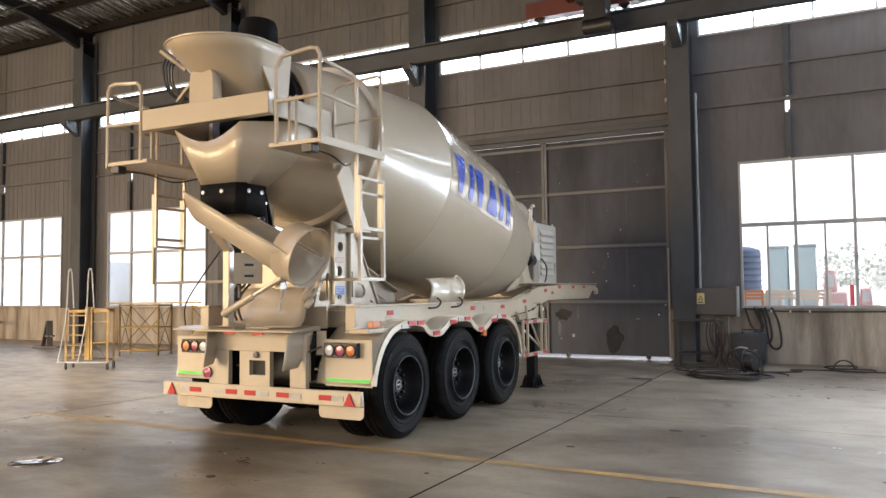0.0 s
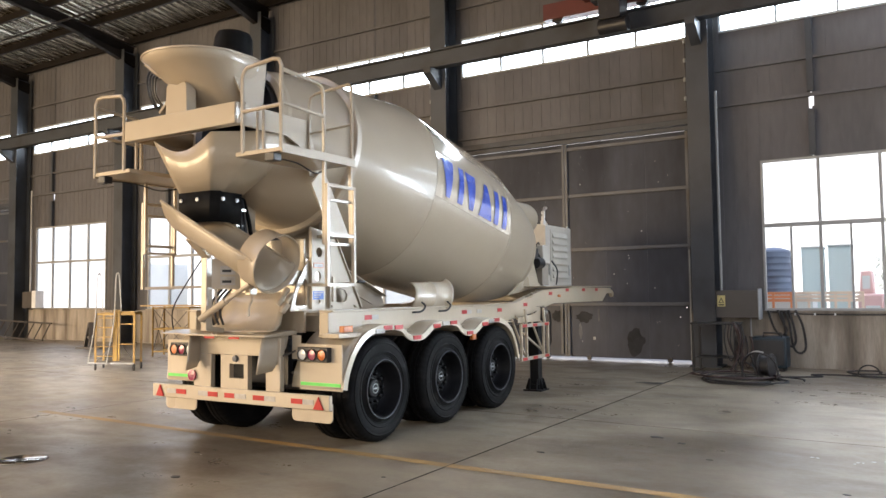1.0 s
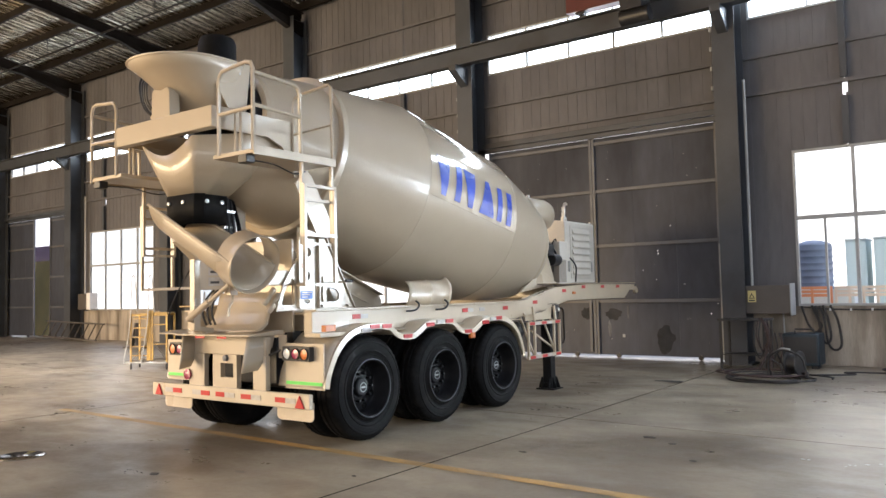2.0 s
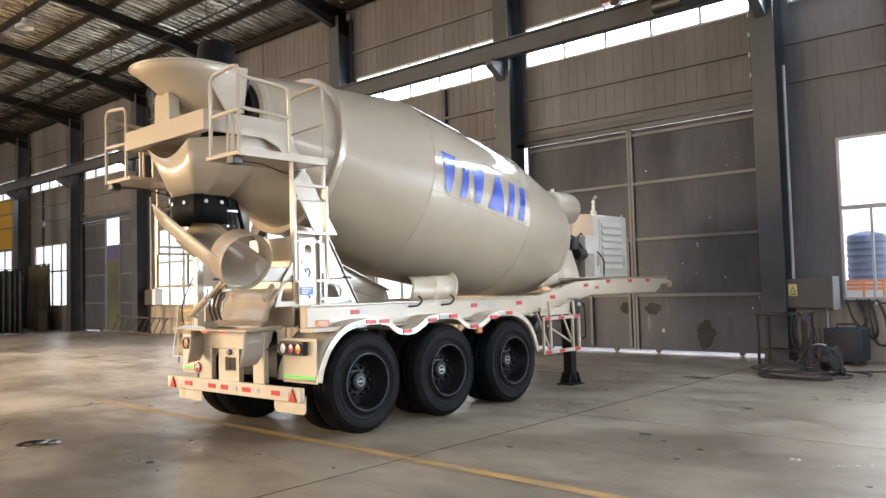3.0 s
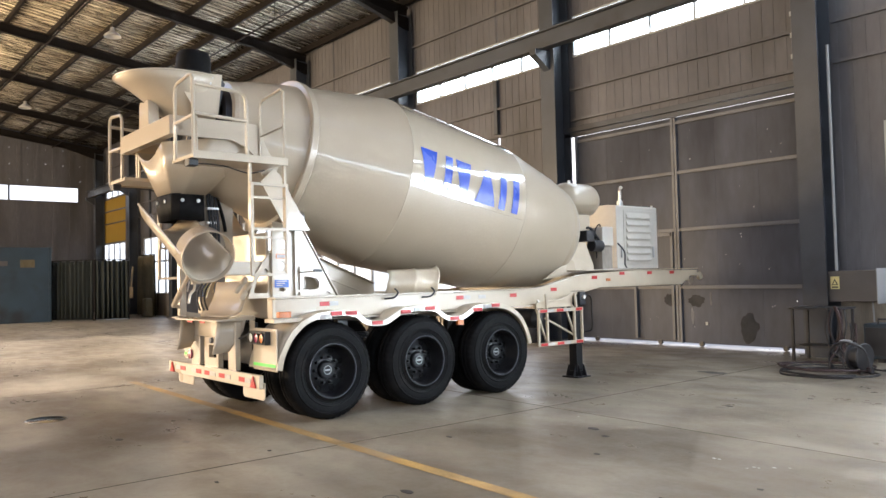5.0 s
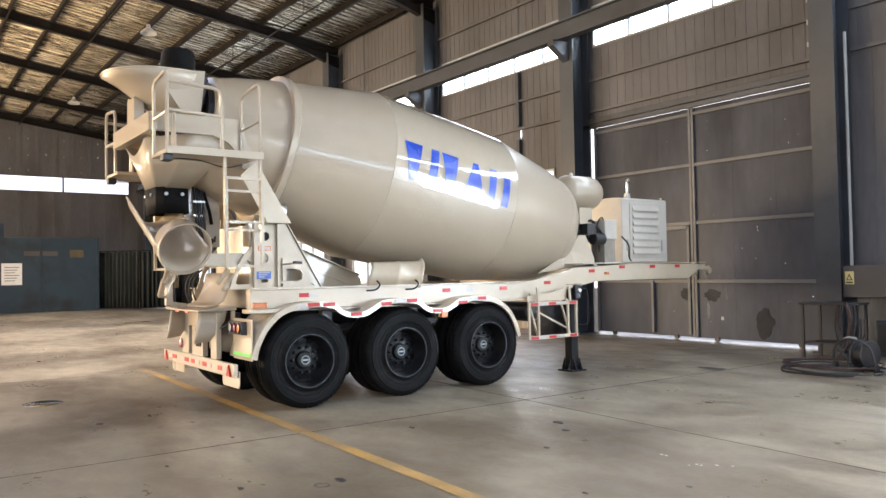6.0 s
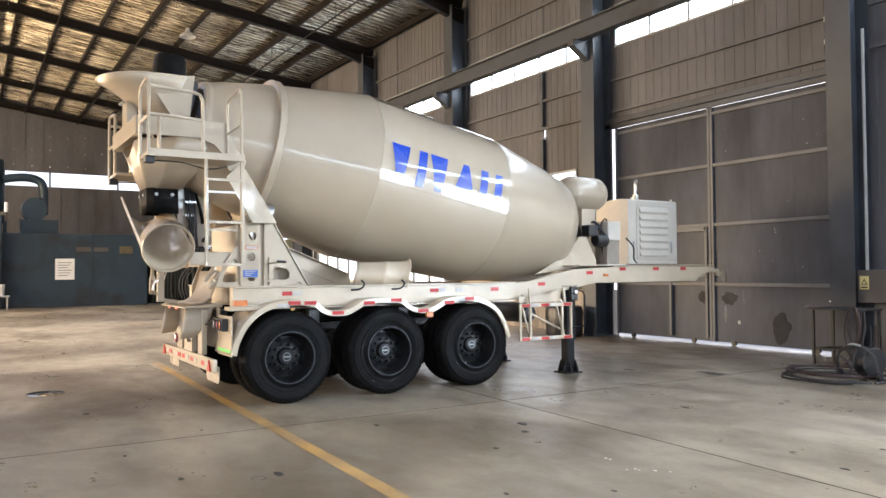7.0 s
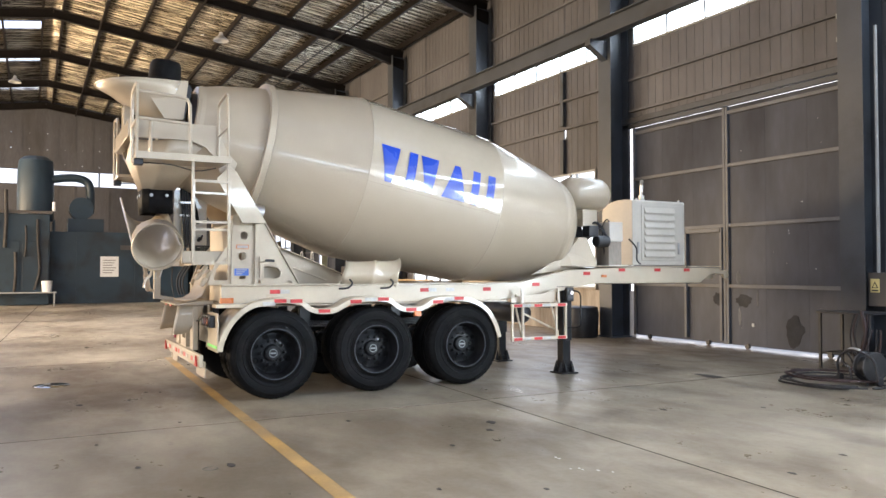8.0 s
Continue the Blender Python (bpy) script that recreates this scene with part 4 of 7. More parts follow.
# rear frame, bumper and lamps
rear = part("rear_frame", M().box(-5.95, -4.72, 6.18, 6.24, 0.93, 1.12), PAINT, trailer, bevel=0.006)
for x0, x1 in ((-5.99, -5.72), (-4.92, -4.72)):
    part("upright", M().box(x0, x1, 6.175, 6.235, 0.58, 0.93), PAINT, rear, bevel=0.006)
m = M()
for x0, x1, z0, z1 in ((-5.56, -5.43, 0.58, 0.93), (-5.22, -5.165, 0.58, 0.93), (-5.43, -5.22, 0.84, 0.93), (-5.43, -5.22, 0.58, 0.69)):
    m.box(x0, x1, 6.165, 6.225, z0, z1)
part("hitch_plate", m, PAINT, rear)
part("coupling", M().revolve([(0, 0), (0, 0.035), (-0.03, 0.03), (-0.035, 0)], (-5.33, 6.165, 0.895), (0, 1, 0), 16), DOOR_RAIL, rear)
deck = M().prism([(5.96, 1.135), (5.96, 1.155), (6.30, 1.185), (6.42, 1.185), (6.42, 1.14)], "x", -5.95, -4.72)
part("rear_deck", deck, PAINT, rear, bevel=0.005)
part("side_shelf", M().prism([(6.10, 1.135), (6.10, 1.15), (6.42, 1.175), (6.42, 1.14)], "x", -6.45, -5.953), PAINT, rear, bevel=0.004)
for x in (-5.6, -5.24):
    part("reflector", M().box(x, x + 0.15, 5.972, 5.978, 1.112, 1.152), RED, rear, smooth=0)
for f in (1, -1):
    # bent side sheets under the deck, cut back towards their lower ends
    rows = []
    for z, y0, y1 in ((1.135, 6.0, 6.31), (1.0, 5.98, 6.28), (0.88, 5.96, 6.2), (0.77, 5.94, 6.12)):
        rows.append([(CX + f * (0.51 + 0.24 * (y - 5.94)), y, z + 0.02 * k / 6) for k, y in enumerate(y0 + (y1 - y0) * k / 6 for k in range(7))])
    part("wing", M().strip(rows), PAINT, rear, thick=0.01, smooth=4)
bumper = part("bumper", M().box(-6.60, -4.04, 6.12, 6.17, 0.44, 0.585), PAINT_W, rear, bevel=0.008)
for x0, x1, c in ((-6.35, -6.20, WHITE), (-6.20, -6.04, RED), (-5.85, -5.70, WHITE), (-5.70, -5.55, RED), (-5.45, -5.30, RED), (-5.30, -5.14, WHITE), (-5.04, -4.88, RED), (-4.88, -4.73, WHITE), (-4.52, -4.37, RED), (-4.37, -4.23, WHITE)):
    part("reflector", M().box(x0, x1 - 0.004, 6.113, 6.119, 0.49, 0.54), c, bumper, smooth=0)
for x in (-6.46, -4.165):
    m = M().prism([(x - 0.064, 0.45), (x + 0.064, 0.45), (x, 0.575)], "y", 6.10, 6.118)
    part("warning_triangle", m, RED, bumper, bevel=0.004)
    x0, x1 = (x - 0.41, x + 0.11) if x > -5 else (x + 0.0, x + 0.50)
    ring = [(x0, 0.50), (x0, 0.36)] + [(x0 + 0.05 - 0.05 * math.cos(radians(a)), 0.36 - 0.05 * math.sin(radians(a))) for a in (30, 60, 90)]
    ring += [(x1 - 0.05 + 0.05 * math.sin(radians(a)), 0.36 - 0.05 * math.cos(radians(a))) for a in (0, 30, 60)] + [(x1, 0.36), (x1, 0.50)]
    m = M().prism(ring, "y", 6.19, 6.2)
    part("mud_flap", m, PAINT_W, bumper, bevel=0.003)


def tail(X):
    f = 1 if X(0) == 0 else -1
    panel = part("tail_panel", bx(M(), X, -4.60, -4.05, 6.33, 6.345, 0.60, 1.06), PAINT_W, rear, bevel=0.004)
    part("reflective_tape", bx(M(), X, -4.58, -4.07, 6.322, 6.328, 0.645, 0.677), GREEN, panel, smooth=0)
    box = part("lamp_housing", bx(M(), X, -4.57, -4.18, 6.26, 6.328, 0.885, 1.03), BLACK, panel, "black housing with three round lamps", bevel=0.006)
    for x, c in ((-4.50, LENS_W), (-4.375, LENS_R), (-4.25, ORANGE)):
        o = (X(x), 6.258, 0.957)
        part("bezel", M().revolve([(0.0, 0.053), (-0.016, 0.056), (-0.016, 0.06), (0.0, 0.061)], o, (0, 1, 0), 20), BLACK, box)
        part("lens", M().revolve([(0.0, 0.052), (-0.004, 0.05), (-0.009, 0.03), (-0.011, 0.0)], o, (0, 1, 0), 20), c, box)


both(tail)
m = M().revolve([(0.0, 0.06), (-0.02, 0.06), (-0.02, 0.045), (-0.03, 0.03), (-0.034, 0)], (-6.0, 6.17, 0.695), (0, 1, 0), 20)
part("fog_lamp", m, LENS_R, rear)

# rear pedestal that carries the drum ring
part("back_plate", M().box(RX + 4.78, -4.78, 6.60, 6.63, 1.15, 2.15), PAINT_W, trailer, bevel=0.004)


def pedestal(X):
    a, b = sorted((X(-4.74), X(-4.765)))

    def disc(y, z, ry, rz, lean=0.0, n=14):
        return [(y + ry * math.cos(q) * math.cos(lean) - rz * math.sin(q) * math.sin(lean), z + ry * math.cos(q) * math.sin(lean) + rz * math.sin(q) * math.cos(lean)) for q in [2 * math.pi * k / n for k in range(n)]]
    edge = [(6.34, 1.38), (7.52, 1.38), (7.33, 1.70), (7.06, 2.18), (7.03, 2.22), (6.66, 2.28), (6.655, 1.95), (6.56, 1.84), (6.45, 1.68), (6.38, 1.50)]
    slots = [[(6.42, 1.455), (6.44, 1.44), (6.58, 1.44), (6.60, 1.46), (6.60, 1.70), (6.57, 1.725), (6.54, 1.70), (6.45, 1.57)], disc(6.80, 2.01, 0.048, 0.052), disc(6.78, 1.75, 0.05, 0.055), disc(6.78, 1.475, 0.045, 0.022),
             [(6.99, 1.47), (7.22, 1.465), (7.27, 1.49), (7.28, 1.55), (7.24, 1.60), (7.14, 1.62), (7.04, 1.61)], disc(7.40, 1.415, 0.035, 0.014, -0.2), disc(7.0, 1.42, 0.018, 0.018)]
    ped = part("pedestal", M().sheet(edge, slots, "x", a, b), PAINT_W, trailer, bevel=0.003)
    part("edge_flange", M().bar((X(-4.755), 7.06, 2.195), (X(-4.755), 7.53, 1.39), 0.075, 0.012, (0, 0.86, 0.5)), PAINT_W, ped)
    part("latch_stem", M().bar((X(-4.74), 7.0, 1.67), (X(-4.36), 7.0, 1.68), 0.018, 0.018), PAINT_W, ped)
    part("latch_grip", M().bar((X(-4.35), 6.97, 1.69), (X(-4.35), 7.09, 1.685), 0.03, 0.032), BLACK, ped, "black rubber grip", bevel=0.012)
    part("gusset", M().prism([(7.0, 1.47), (7.05, 1.47), (7.05, 1.66), (7.0, 1.75)], "x", *sorted((X(-4.739), X(-4.715)))), PAINT_W, ped, bevel=0.003)
    part("label_plate", bx(M(), X, -4.738, -4.734, 6.70, 6.86, 1.84, 1.895), ORANGE, ped, "narrow orange label", smooth=0)
    part("label_field", bx(M(), X, -4.7335, -4.7315, 6.71, 6.85, 1.848, 1.887), WHITE, ped, smooth=0)
    for y in (6.64, 6.94):
        part("stiffener", bx(M(), X, -4.738, -4.70, y - 0.006, y + 0.006, 1.40, 2.22), PAINT_W, ped, smooth=0)
    plate = part("maker_plate", bx(M(), X, -4.738, -4.732, 6.68, 6.86, 1.50, 1.59), BLUE, ped, "blue plate with pale lines", smooth=0)
    for k in range(3):
        part("plate_line", bx(M(), X, -4.731, -4.729, 6.70, 6.84 - 0.03 * k, 1.568 - 0.025 * k, 1.578 - 0.025 * k), WHITE, plate, smooth=0)
    a, b = sorted((X(-4.50), X(-4.52)))
    m = M().prism([(6.40, 2.70), (6.56, 2.86), (6.64, 2.80), (7.03, 2.16), (6.72, 2.16)], "x", a, b)
    m.prism([(6.76, 2.165), (6.99, 2.165), (6.99, 2.20), (6.76, 2.20)], "x", *sorted((X(-4.53), X(-4.74))))
    part("bracket", m, PAINT_W, ped, bevel=0.004)
    m = M().prism([(7.0, 1.99), (7.36, 1.86), (8.16, 1.535), (8.20, 1.46), (8.20, 1.38), (7.0, 1.38)], "x", *sorted((X(-4.90), X(-4.92))))
    m.prism([(7.0, 1.985), (7.36, 1.855), (8.16, 1.53), (8.16, 1.518), (7.36, 1.843), (7.0, 1.973)], "x", *sorted((X(-4.82), X(-4.899))))
    m.bar((X(-4.895), 7.50, 1.60), (X(-4.895), 7.96, 1.43), 0.008, 0.022)
    part("strut", m, PAINT_W, ped, bevel=0.003)
    m = M().revolve([(-0.06, 0.0), (-0.06, 0.10), (0.06, 0.10), (0.06, 0.0)], (X(-4.75), 6.98, 2.32), AX, 24)
    part("roller", m, STEEL, ped)


both(pedestal)

# splash guard under the chute
rows = []
for z, y, w in ((1.185, 6.08, 0.50), (1.195, 6.19, 0.48), (1.25, 6.28, 0.46), (1.36, 6.33, 0.44), (1.46, 6.36, 0.43), (1.58, 6.38, 0.42)):
    rows.append([(-5.31 + (w + 0.01) * k / 6, y + 0.03 * (k / 6) ** 2, z) for k in range(-6, 7)])
part("splash_guard", M().strip(rows), PAINT, trailer, thick=0.008, smooth=60)
part("filler_plate", M().box(-4.716, -4.60, 6.345, 6.355, 0.90, 1.14), PAINT, rear)
# black block added behind the hitch plate so its hole looks shaded
part("inner_beam", M().box(-5.75, -4.86, 6.44, 6.52, 0.62, 1.10), BLACK, rear)

# feed hopper, on a beam between two platforms


def hopper_ring(f):
    """The outline of the scoop, f from the rim down to the throat: round at the back, square towards the drum."""
    g = f ** 0.85
    cx, rx = -5.275, 0.53 - 0.23 * g
    back, mid, front, z = 5.07 + 0.67 * g, 5.57 + 0.33 * g, 6.115, 3.90 - 0.50 * f
    ring = []
    for k in range(48):
        a = 2 * math.pi * k / 48
        c, q = math.cos(a), math.sin(a)
        if q < 0:
            x, y = cx + rx * c, mid + (mid - back) * q
        else:
            x = cx + (rx - 0.11 * (1 - f) * q) * math.copysign(abs(c) ** 0.4, c)
            y = mid + (front - mid) * q ** 0.4
        ring.append((x, y, z + (1 - f) * 0.04 * (y - 5.57)))
    return ring


rows = [hopper_ring(k / 6) for k in range(7)]
feed = part("feed_hopper", M().strip(rows, True), PAINT, trailer, "cream sheet-metal feed hopper, open at the top", thick=0.014)
part("rim", M().tube(rows[0] + rows[0][:1], 0.012, 8), PAINT, feed)
m = M().sheet([(5.60, 3.80), (5.60, 3.918), (6.115, 3.95), (6.06, 3.45), (5.83, 3.45)], [[(5.79 + 0.022 * math.cos(a), 3.875 + 0.016 * math.sin(a)) for a in [math.pi * k / 5 for k in range(10)]]], "x", -4.862, -4.848)
side_plate = part("side_plate", m, PAINT, feed, bevel=0.003)
for y, z in ((5.70, 3.88), (5.86, 3.89), (5.99, 3.90), (5.97, 3.83)):
    part("bolt", M().revolve([(0, 0.015), (0.014, 0.013), (0.014, 0)], (-4.848, y, z), (1, 0, 0), 10), STEEL, side_plate)
m = M().revolve([(0, 0.0), (0, 0.20), (0.19, 0.19), (0.24, 0.17), (0.245, 0.0)], (-5.07, 5.86, 3.965), (0, 0.06, 1), 28)
part("rubber_cap", m, RUBBER, feed, "black rubber sleeve on the hopper")
# black block stands in for the shaded gap between hopper and drum
part("mouth_rubber", M().prism([(5.97, 3.48), (6.08, 3.48), (6.17, 3.86), (6.13, 3.92)], "x", -5.25, -4.90), BLACK, feed, "black block standing in for the shaded gap at the hopper mouth")
part("hopper_post", M().prism([(-5.52, 3.35), (-5.21, 3.35), (-5.22, 3.61), (-5.25, 3.65), (-5.36, 3.63), (-5.48, 3.66), (-5.51, 3.62)], "y", 5.40, 5.52), PAINT, feed, bevel=0.006)
beam = part("cross_beam", M().box(RX + 4.53, -4.53, 5.38, 5.48, 3.145, 3.35), PAINT, trailer, bevel=0.008)
part("stay", M().bar((-6.03, 5.75, 3.50), (-5.80, 5.75, 3.70), 0.05, 0.03), PAINT, feed)
part("hose_rail", M().bar((-6.25, 5.72, 4.06), (-5.93, 5.76, 3.82), 0.03, 0.03), PAINT, feed)
part("clip", M().tube(smooth_line([(-6.02, 5.72, 3.93), (-5.97, 5.68, 3.98), (-5.92, 5.70, 3.93), (-5.93, 5.74, 3.86)], 4), 0.008, 6), STEEL, feed)
for k in range(4):
    x = -6.15 + 0.045 * k
    part("hose", M().tube(smooth_line([(x - 0.01, 5.70, 3.96 - 0.03 * k), (x - 0.02, 5.68, 3.86), (x - 0.01 - 0.01 * k, 5.70, 3.70), (x + 0.02, 5.74, 3.60 - 0.02 * (k % 2)), (x + 0.10, 5.80, 3.52)], 4), 0.012, 6), BLACK, feed, "black hydraulic hose")


def pipe_loop(m, pts, r=0.019):
    m.tube(pts, r, 8)


def platform(X):
    plat = part("platform", bx(M(), X, -4.56, -3.99, 5.42, 6.45, 2.835, 2.875), PAINT, trailer, "cream service platform with tube guard rails", bevel=0.004)
    part("toe_board", bx(M(), X, -3.99, -3.97, 5.41, 6.46, 2.82, 2.90), PAINT, plat, bevel=0.003)
    m = M()
    pipe_loop(m, [(X(-4.47), 5.42, 2.86), (X(-4.47), 5.42, 3.56), (X(-4.455), 5.42, 3.61), (X(-4.41), 5.42, 3.65), (X(-4.09), 5.42, 3.68), (X(-4.02), 5.42, 3.665), (X(-3.99), 5.42, 3.61), (X(-3.99), 5.42, 2.86)])
    pipe_loop(m, [(X(-4.47), 5.42, 3.245), (X(-3.99), 5.42, 3.255)])
    part("guard_rail", m, PAINT, plat)
    m = M()
    pipe_loop(m, [(X(-3.99), 5.43, 3.575), (X(-3.99), 5.90, 3.55), (X(-3.99), 5.96, 3.53), (X(-3.99), 5.99, 3.47), (X(-3.99), 6.0, 2.86)])
    pipe_loop(m, [(X(-3.99), 5.43, 3.275), (X(-3.99), 6.0, 3.25)])
    part("guard_rail", m, PAINT, plat)
    m = M()
    pipe_loop(m, [(X(-4.55), 6.43, 2.86), (X(-4.55), 6.43, 3.54), (X(-4.53), 6.43, 3.60), (X(-4.46), 6.43, 3.63), (X(-4.03), 6.42, 3.66), (X(-3.99), 6.42, 3.63), (X(-3.99), 6.43, 2.86)], 0.016)
    pipe_loop(m, [(X(-4.55), 6.43, 3.22), (X(-3.99), 6.43, 3.25)], 0.012)
    part("guard_rail", m, PAINT, plat)
    m = M()
    for x in (-4.48, -4.40):
        pipe_loop(m, [(X(x), 5.62, 2.86), (X(x), 5.62, 3.34)], 0.016)
    part("grab_bar", m, PAINT, plat)
    a, b = sorted((X(-4.565), X(-4.59)))
    arch = [(5.48, 3.15), (5.48, 3.36), (6.42, 3.36), (6.70, 3.0), (6.62, 2.78), (6.45, 2.78), (6.40, 2.95), (6.28, 3.08), (6.1, 3.15)]
    part("side_arch", M().prism(arch, "x", a, b), PAINT, plat, bevel=0.004)
    lamp = part("work_lamp", bx(M(), X, -4.18, -4.06, 5.40, 5.50, 2.755, 2.83), BLACK, plat, "small black work lamp", bevel=0.008)
    m = M().tube(smooth_line([(X(-4.12), 5.5, 2.79), (X(-4.15), 5.8, 2.79), (X(-4.2), 6.1, 2.74), (X(-4.3), 6.35, 2.80)], 4), 0.008, 6)
    part("cable", m, BLACK, lamp)
    lad = M()
    for y in (6.035, 6.44):
        lad.bar((X(-3.985), y, 1.63), (X(-3.985), y, 2.615), 0.035, 0.035, (0, 1, 0))
    ladder = part("ladder", lad, PAINT, trailer, bevel=0.003)
    for y in (6.035, 6.44):
        part("hanger", M().bar((X(-4.02), y, 2.03), (X(-4.02), y, 2.84), 0.03, 0.03, (0, 1, 0)), PAINT, ladder)
    for z in (2.60, 2.125, 1.645):
        part("rung", M().bar((X(-3.985), 6.035, z), (X(-3.985), 6.44, z), 0.03, 0.03), PAINT, ladder)
    for z in (2.465, 2.04):
        part("rung", M().bar((X(-4.02), 6.035, z), (X(-4.02), 6.44, z), 0.026, 0.026), PAINT, ladder)
    part("stay", M().bar((X(-4.0), 6.05, 1.645), (X(-4.74), 6.62, 1.66), 0.03, 0.03), PAINT, ladder)


both(platform)

# discharge hopper with a rubber sleeve: flat plates folded to a narrow outlet
TOP = [(-6.06, 6.45), (-6.06, 5.95), (-5.74, 5.44), (-4.92, 5.44), (-4.60, 5.90), (-4.60, 6.45)]
OUT = [(-5.56, 5.99), (-5.60, 5.82), (-5.56, 5.63), (-5.14, 5.63), (-5.07, 5.70), (-5.07, 5.98)]


def ring_of(poly, z, dip=0.0, n=8):
    """The closed outline of a polygon at one height; its rear edge sags by dip."""
    ring = []
    for i, (p, q) in enumerate(zip(poly, poly[1:] + poly[:1])):
        for k in range(n):
            f = k / n
            g = {1: 0.25 * f, 2: 0.25 + 0.75 * math.sin(math.pi * f), 3: 0.25 * (1 - f)}.get(i, 0.0)
            ring.append((p[0] + (q[0] - p[0]) * f, p[1] + (q[1] - p[1]) * f, z - dip * g))
    return ring


collect = part("discharge_hopper", M().strip([ring_of(TOP, 3.17, 0.20), ring_of(OUT, 2.57)], True), PAINT, trailer, "cream folded-plate discharge hopper with a black rubber sleeve", thick=0.012, smooth=18)
grow = [(x - 0.012 if x < -5.3 else x + 0.012, y - 0.012) for x, y in OUT]
low = [(x + 0.01 if x < -5.3 else x - 0.01, y) for x, y in OUT]
rows = [ring_of(grow, 2.59, 0, 4), ring_of(grow, 2.44, 0, 4), ring_of(low, 2.285, 0, 4)]
sleeve = part("rubber_sleeve", M().strip(rows, True), RUBBER, collect, "black rubber sleeve", thick=0.01)
for x, y in ((-5.53, 5.608), (-5.29, 5.608)):
    part("bolt", M().revolve([(0, 0.022), (-0.012, 0.02), (-0.014, 0)], (x, y, 2.512), (0, 1, 0), 12), LENS_W, sleeve)
for x, y in ((-5.062, 5.715), (-5.062, 5.90)):
    part("bolt", M().revolve([(0, 0.022), (0.012, 0.02), (0.014, 0)], (x + 0.012, y, 2.512), (1, 0, 0), 12), LENS_W, sleeve)

# swivel chute with its end hoop
CH_O, CH_D = Vector((-5.60, 5.66, 2.50)), Vector((1.297, 0.037, -0.664)).normalized()
up = Vector((0, 0, 1))
rows = []
side = CH_D.cross(up).normalized()
top = side.cross(CH_D)
for s in (0.0, 0.35, 0.7, 1.05, 1.44):
    row = []
    for k in range(25):
        a = math.pi * k / 24
        lean = 0.18 * math.sin(a) if s == 0 else 0
        row.append(CH_O + CH_D * (s + lean) + (side * math.cos(a) - top * math.sin(a)) * (0.245 + 0.016 * s))
    rows.append(row)
chute = part("discharge_chute", M().strip(rows), PAINT, trailer, "cream half-pipe discharge chute with a round end hoop", thick=0.008)
hoop = M().revolve([(-0.235, 0.272), (-0.01, 0.276), (0.0, 0.281), (-0.01, 0.287)], (-4.303, 5.697, 1.836), (0.938, -0.033, -0.344), 48)
part("hoop", hoop, PAINT, chute, thick=0.008)
for f in (-1, 1):
    part("edge_tube", M().tube([CH_O + side * f * 0.25, CH_O + side * f * 0.268 + CH_D * 1.40], 0.014, 6), PAINT, chute)
m = M().tube(smooth_line([(-4.63, 5.69, 1.66), (-4.61, 5.67, 1.56), (-4.59, 5.65, 1.50), (-4.57, 5.60, 1.45), (-4.56, 5.58, 1.36)], 4), 0.014, 8)
m.box(-4.66, -4.60, 5.64, 5.73, 1.56, 1.68)
part("handle", m, PAINT, chute)
m = M().tube([(-5.37, 5.727, 1.325), (-4.92, 5.645, 1.505)], 0.034, 12)
m.tube([(-4.92, 5.645, 1.505), (-4.53, 5.575, 1.66)], 0.022, 10)
m.tube([(-5.37, 5.727, 1.325), (-5.40, 5.80, 1.30), (-5.42, 5.95, 1.17)], 0.02, 8)
part("support_ram", m, PAINT, chute, "cream telescopic support arm")
m = M().prism([(-5.455, 5.80), (-5.375, 5.80), (-5.375, 5.88), (-5.455, 5.88)], "z", 1.20, 1.955)
m.bar((-5.36, 5.58, 2.13), (-5.40, 5.83, 1.95), 0.10, 0.05)
m.bar((-5.42, 5.87, 1.22), (-5.42, 6.05, 1.19), 0.07, 0.05)
post = part("control_post", m, PAINT, trailer, bevel=0.006)
BOX_A, BOX_U, BOX_N = Vector((-5.405, 5.835, 0)), Vector((0.64, 0.768, 0)), Vector((0.768, -0.64, 0))


def on_box(u0, u1, n0, n1, z0, z1):
    """A block on the slanting face of the control box: along it, out of it, height."""
    return M().prism([tuple((BOX_A + BOX_U * u + BOX_N * q)[:2]) for u, q in ((u0, n0), (u1, n0), (u1, n1), (u0, n1))], "z", z0, z1)


part("control_box", on_box(0.0, 0.33, -0.10, 0.0, 1.62, 1.93), PAINT, post, bevel=0.006)
for z in (1.815, 1.705):
    sign = part("notice", on_box(0.13, 0.28, 0.001, 0.004, z - 0.044, z + 0.044), WHITE, post, smooth=0)
    part("notice_line", on_box(0.15, 0.24, 0.0042, 0.006, z - 0.02, z + 0.005), BLACK, sign, smooth=0)
m = M().tube([(-5.40, 5.84, 1.60), (-5.36, 5.80, 1.46)], 0.009, 6)
m.tube([(-5.34, 5.90, 1.60), (-5.30, 5.86, 1.48)], 0.009, 6)
part("lever", m, STEEL, post)
for k, (o, r) in enumerate(((0.0, 0.02), (0.045, 0.016), (0.09, 0.022), (0.13, 0.014))):
    m = M().tube(smooth_line([(-5.50 + o, 6.20 + o, 2.72 - o * 0.5), (-5.48 + o, 6.24 + o, 2.60), (-5.47, 6.27 + o * 0.7, 2.35), (-5.46 + o * 0.4, 6.28 + o, 2.1), (-5.42 + o, 6.30 + o * 0.5, 1.92 + o * 0.4)], 5), r, 8)
    part("hose", m, BLACK, trailer, "black hydraulic hose behind the chute")
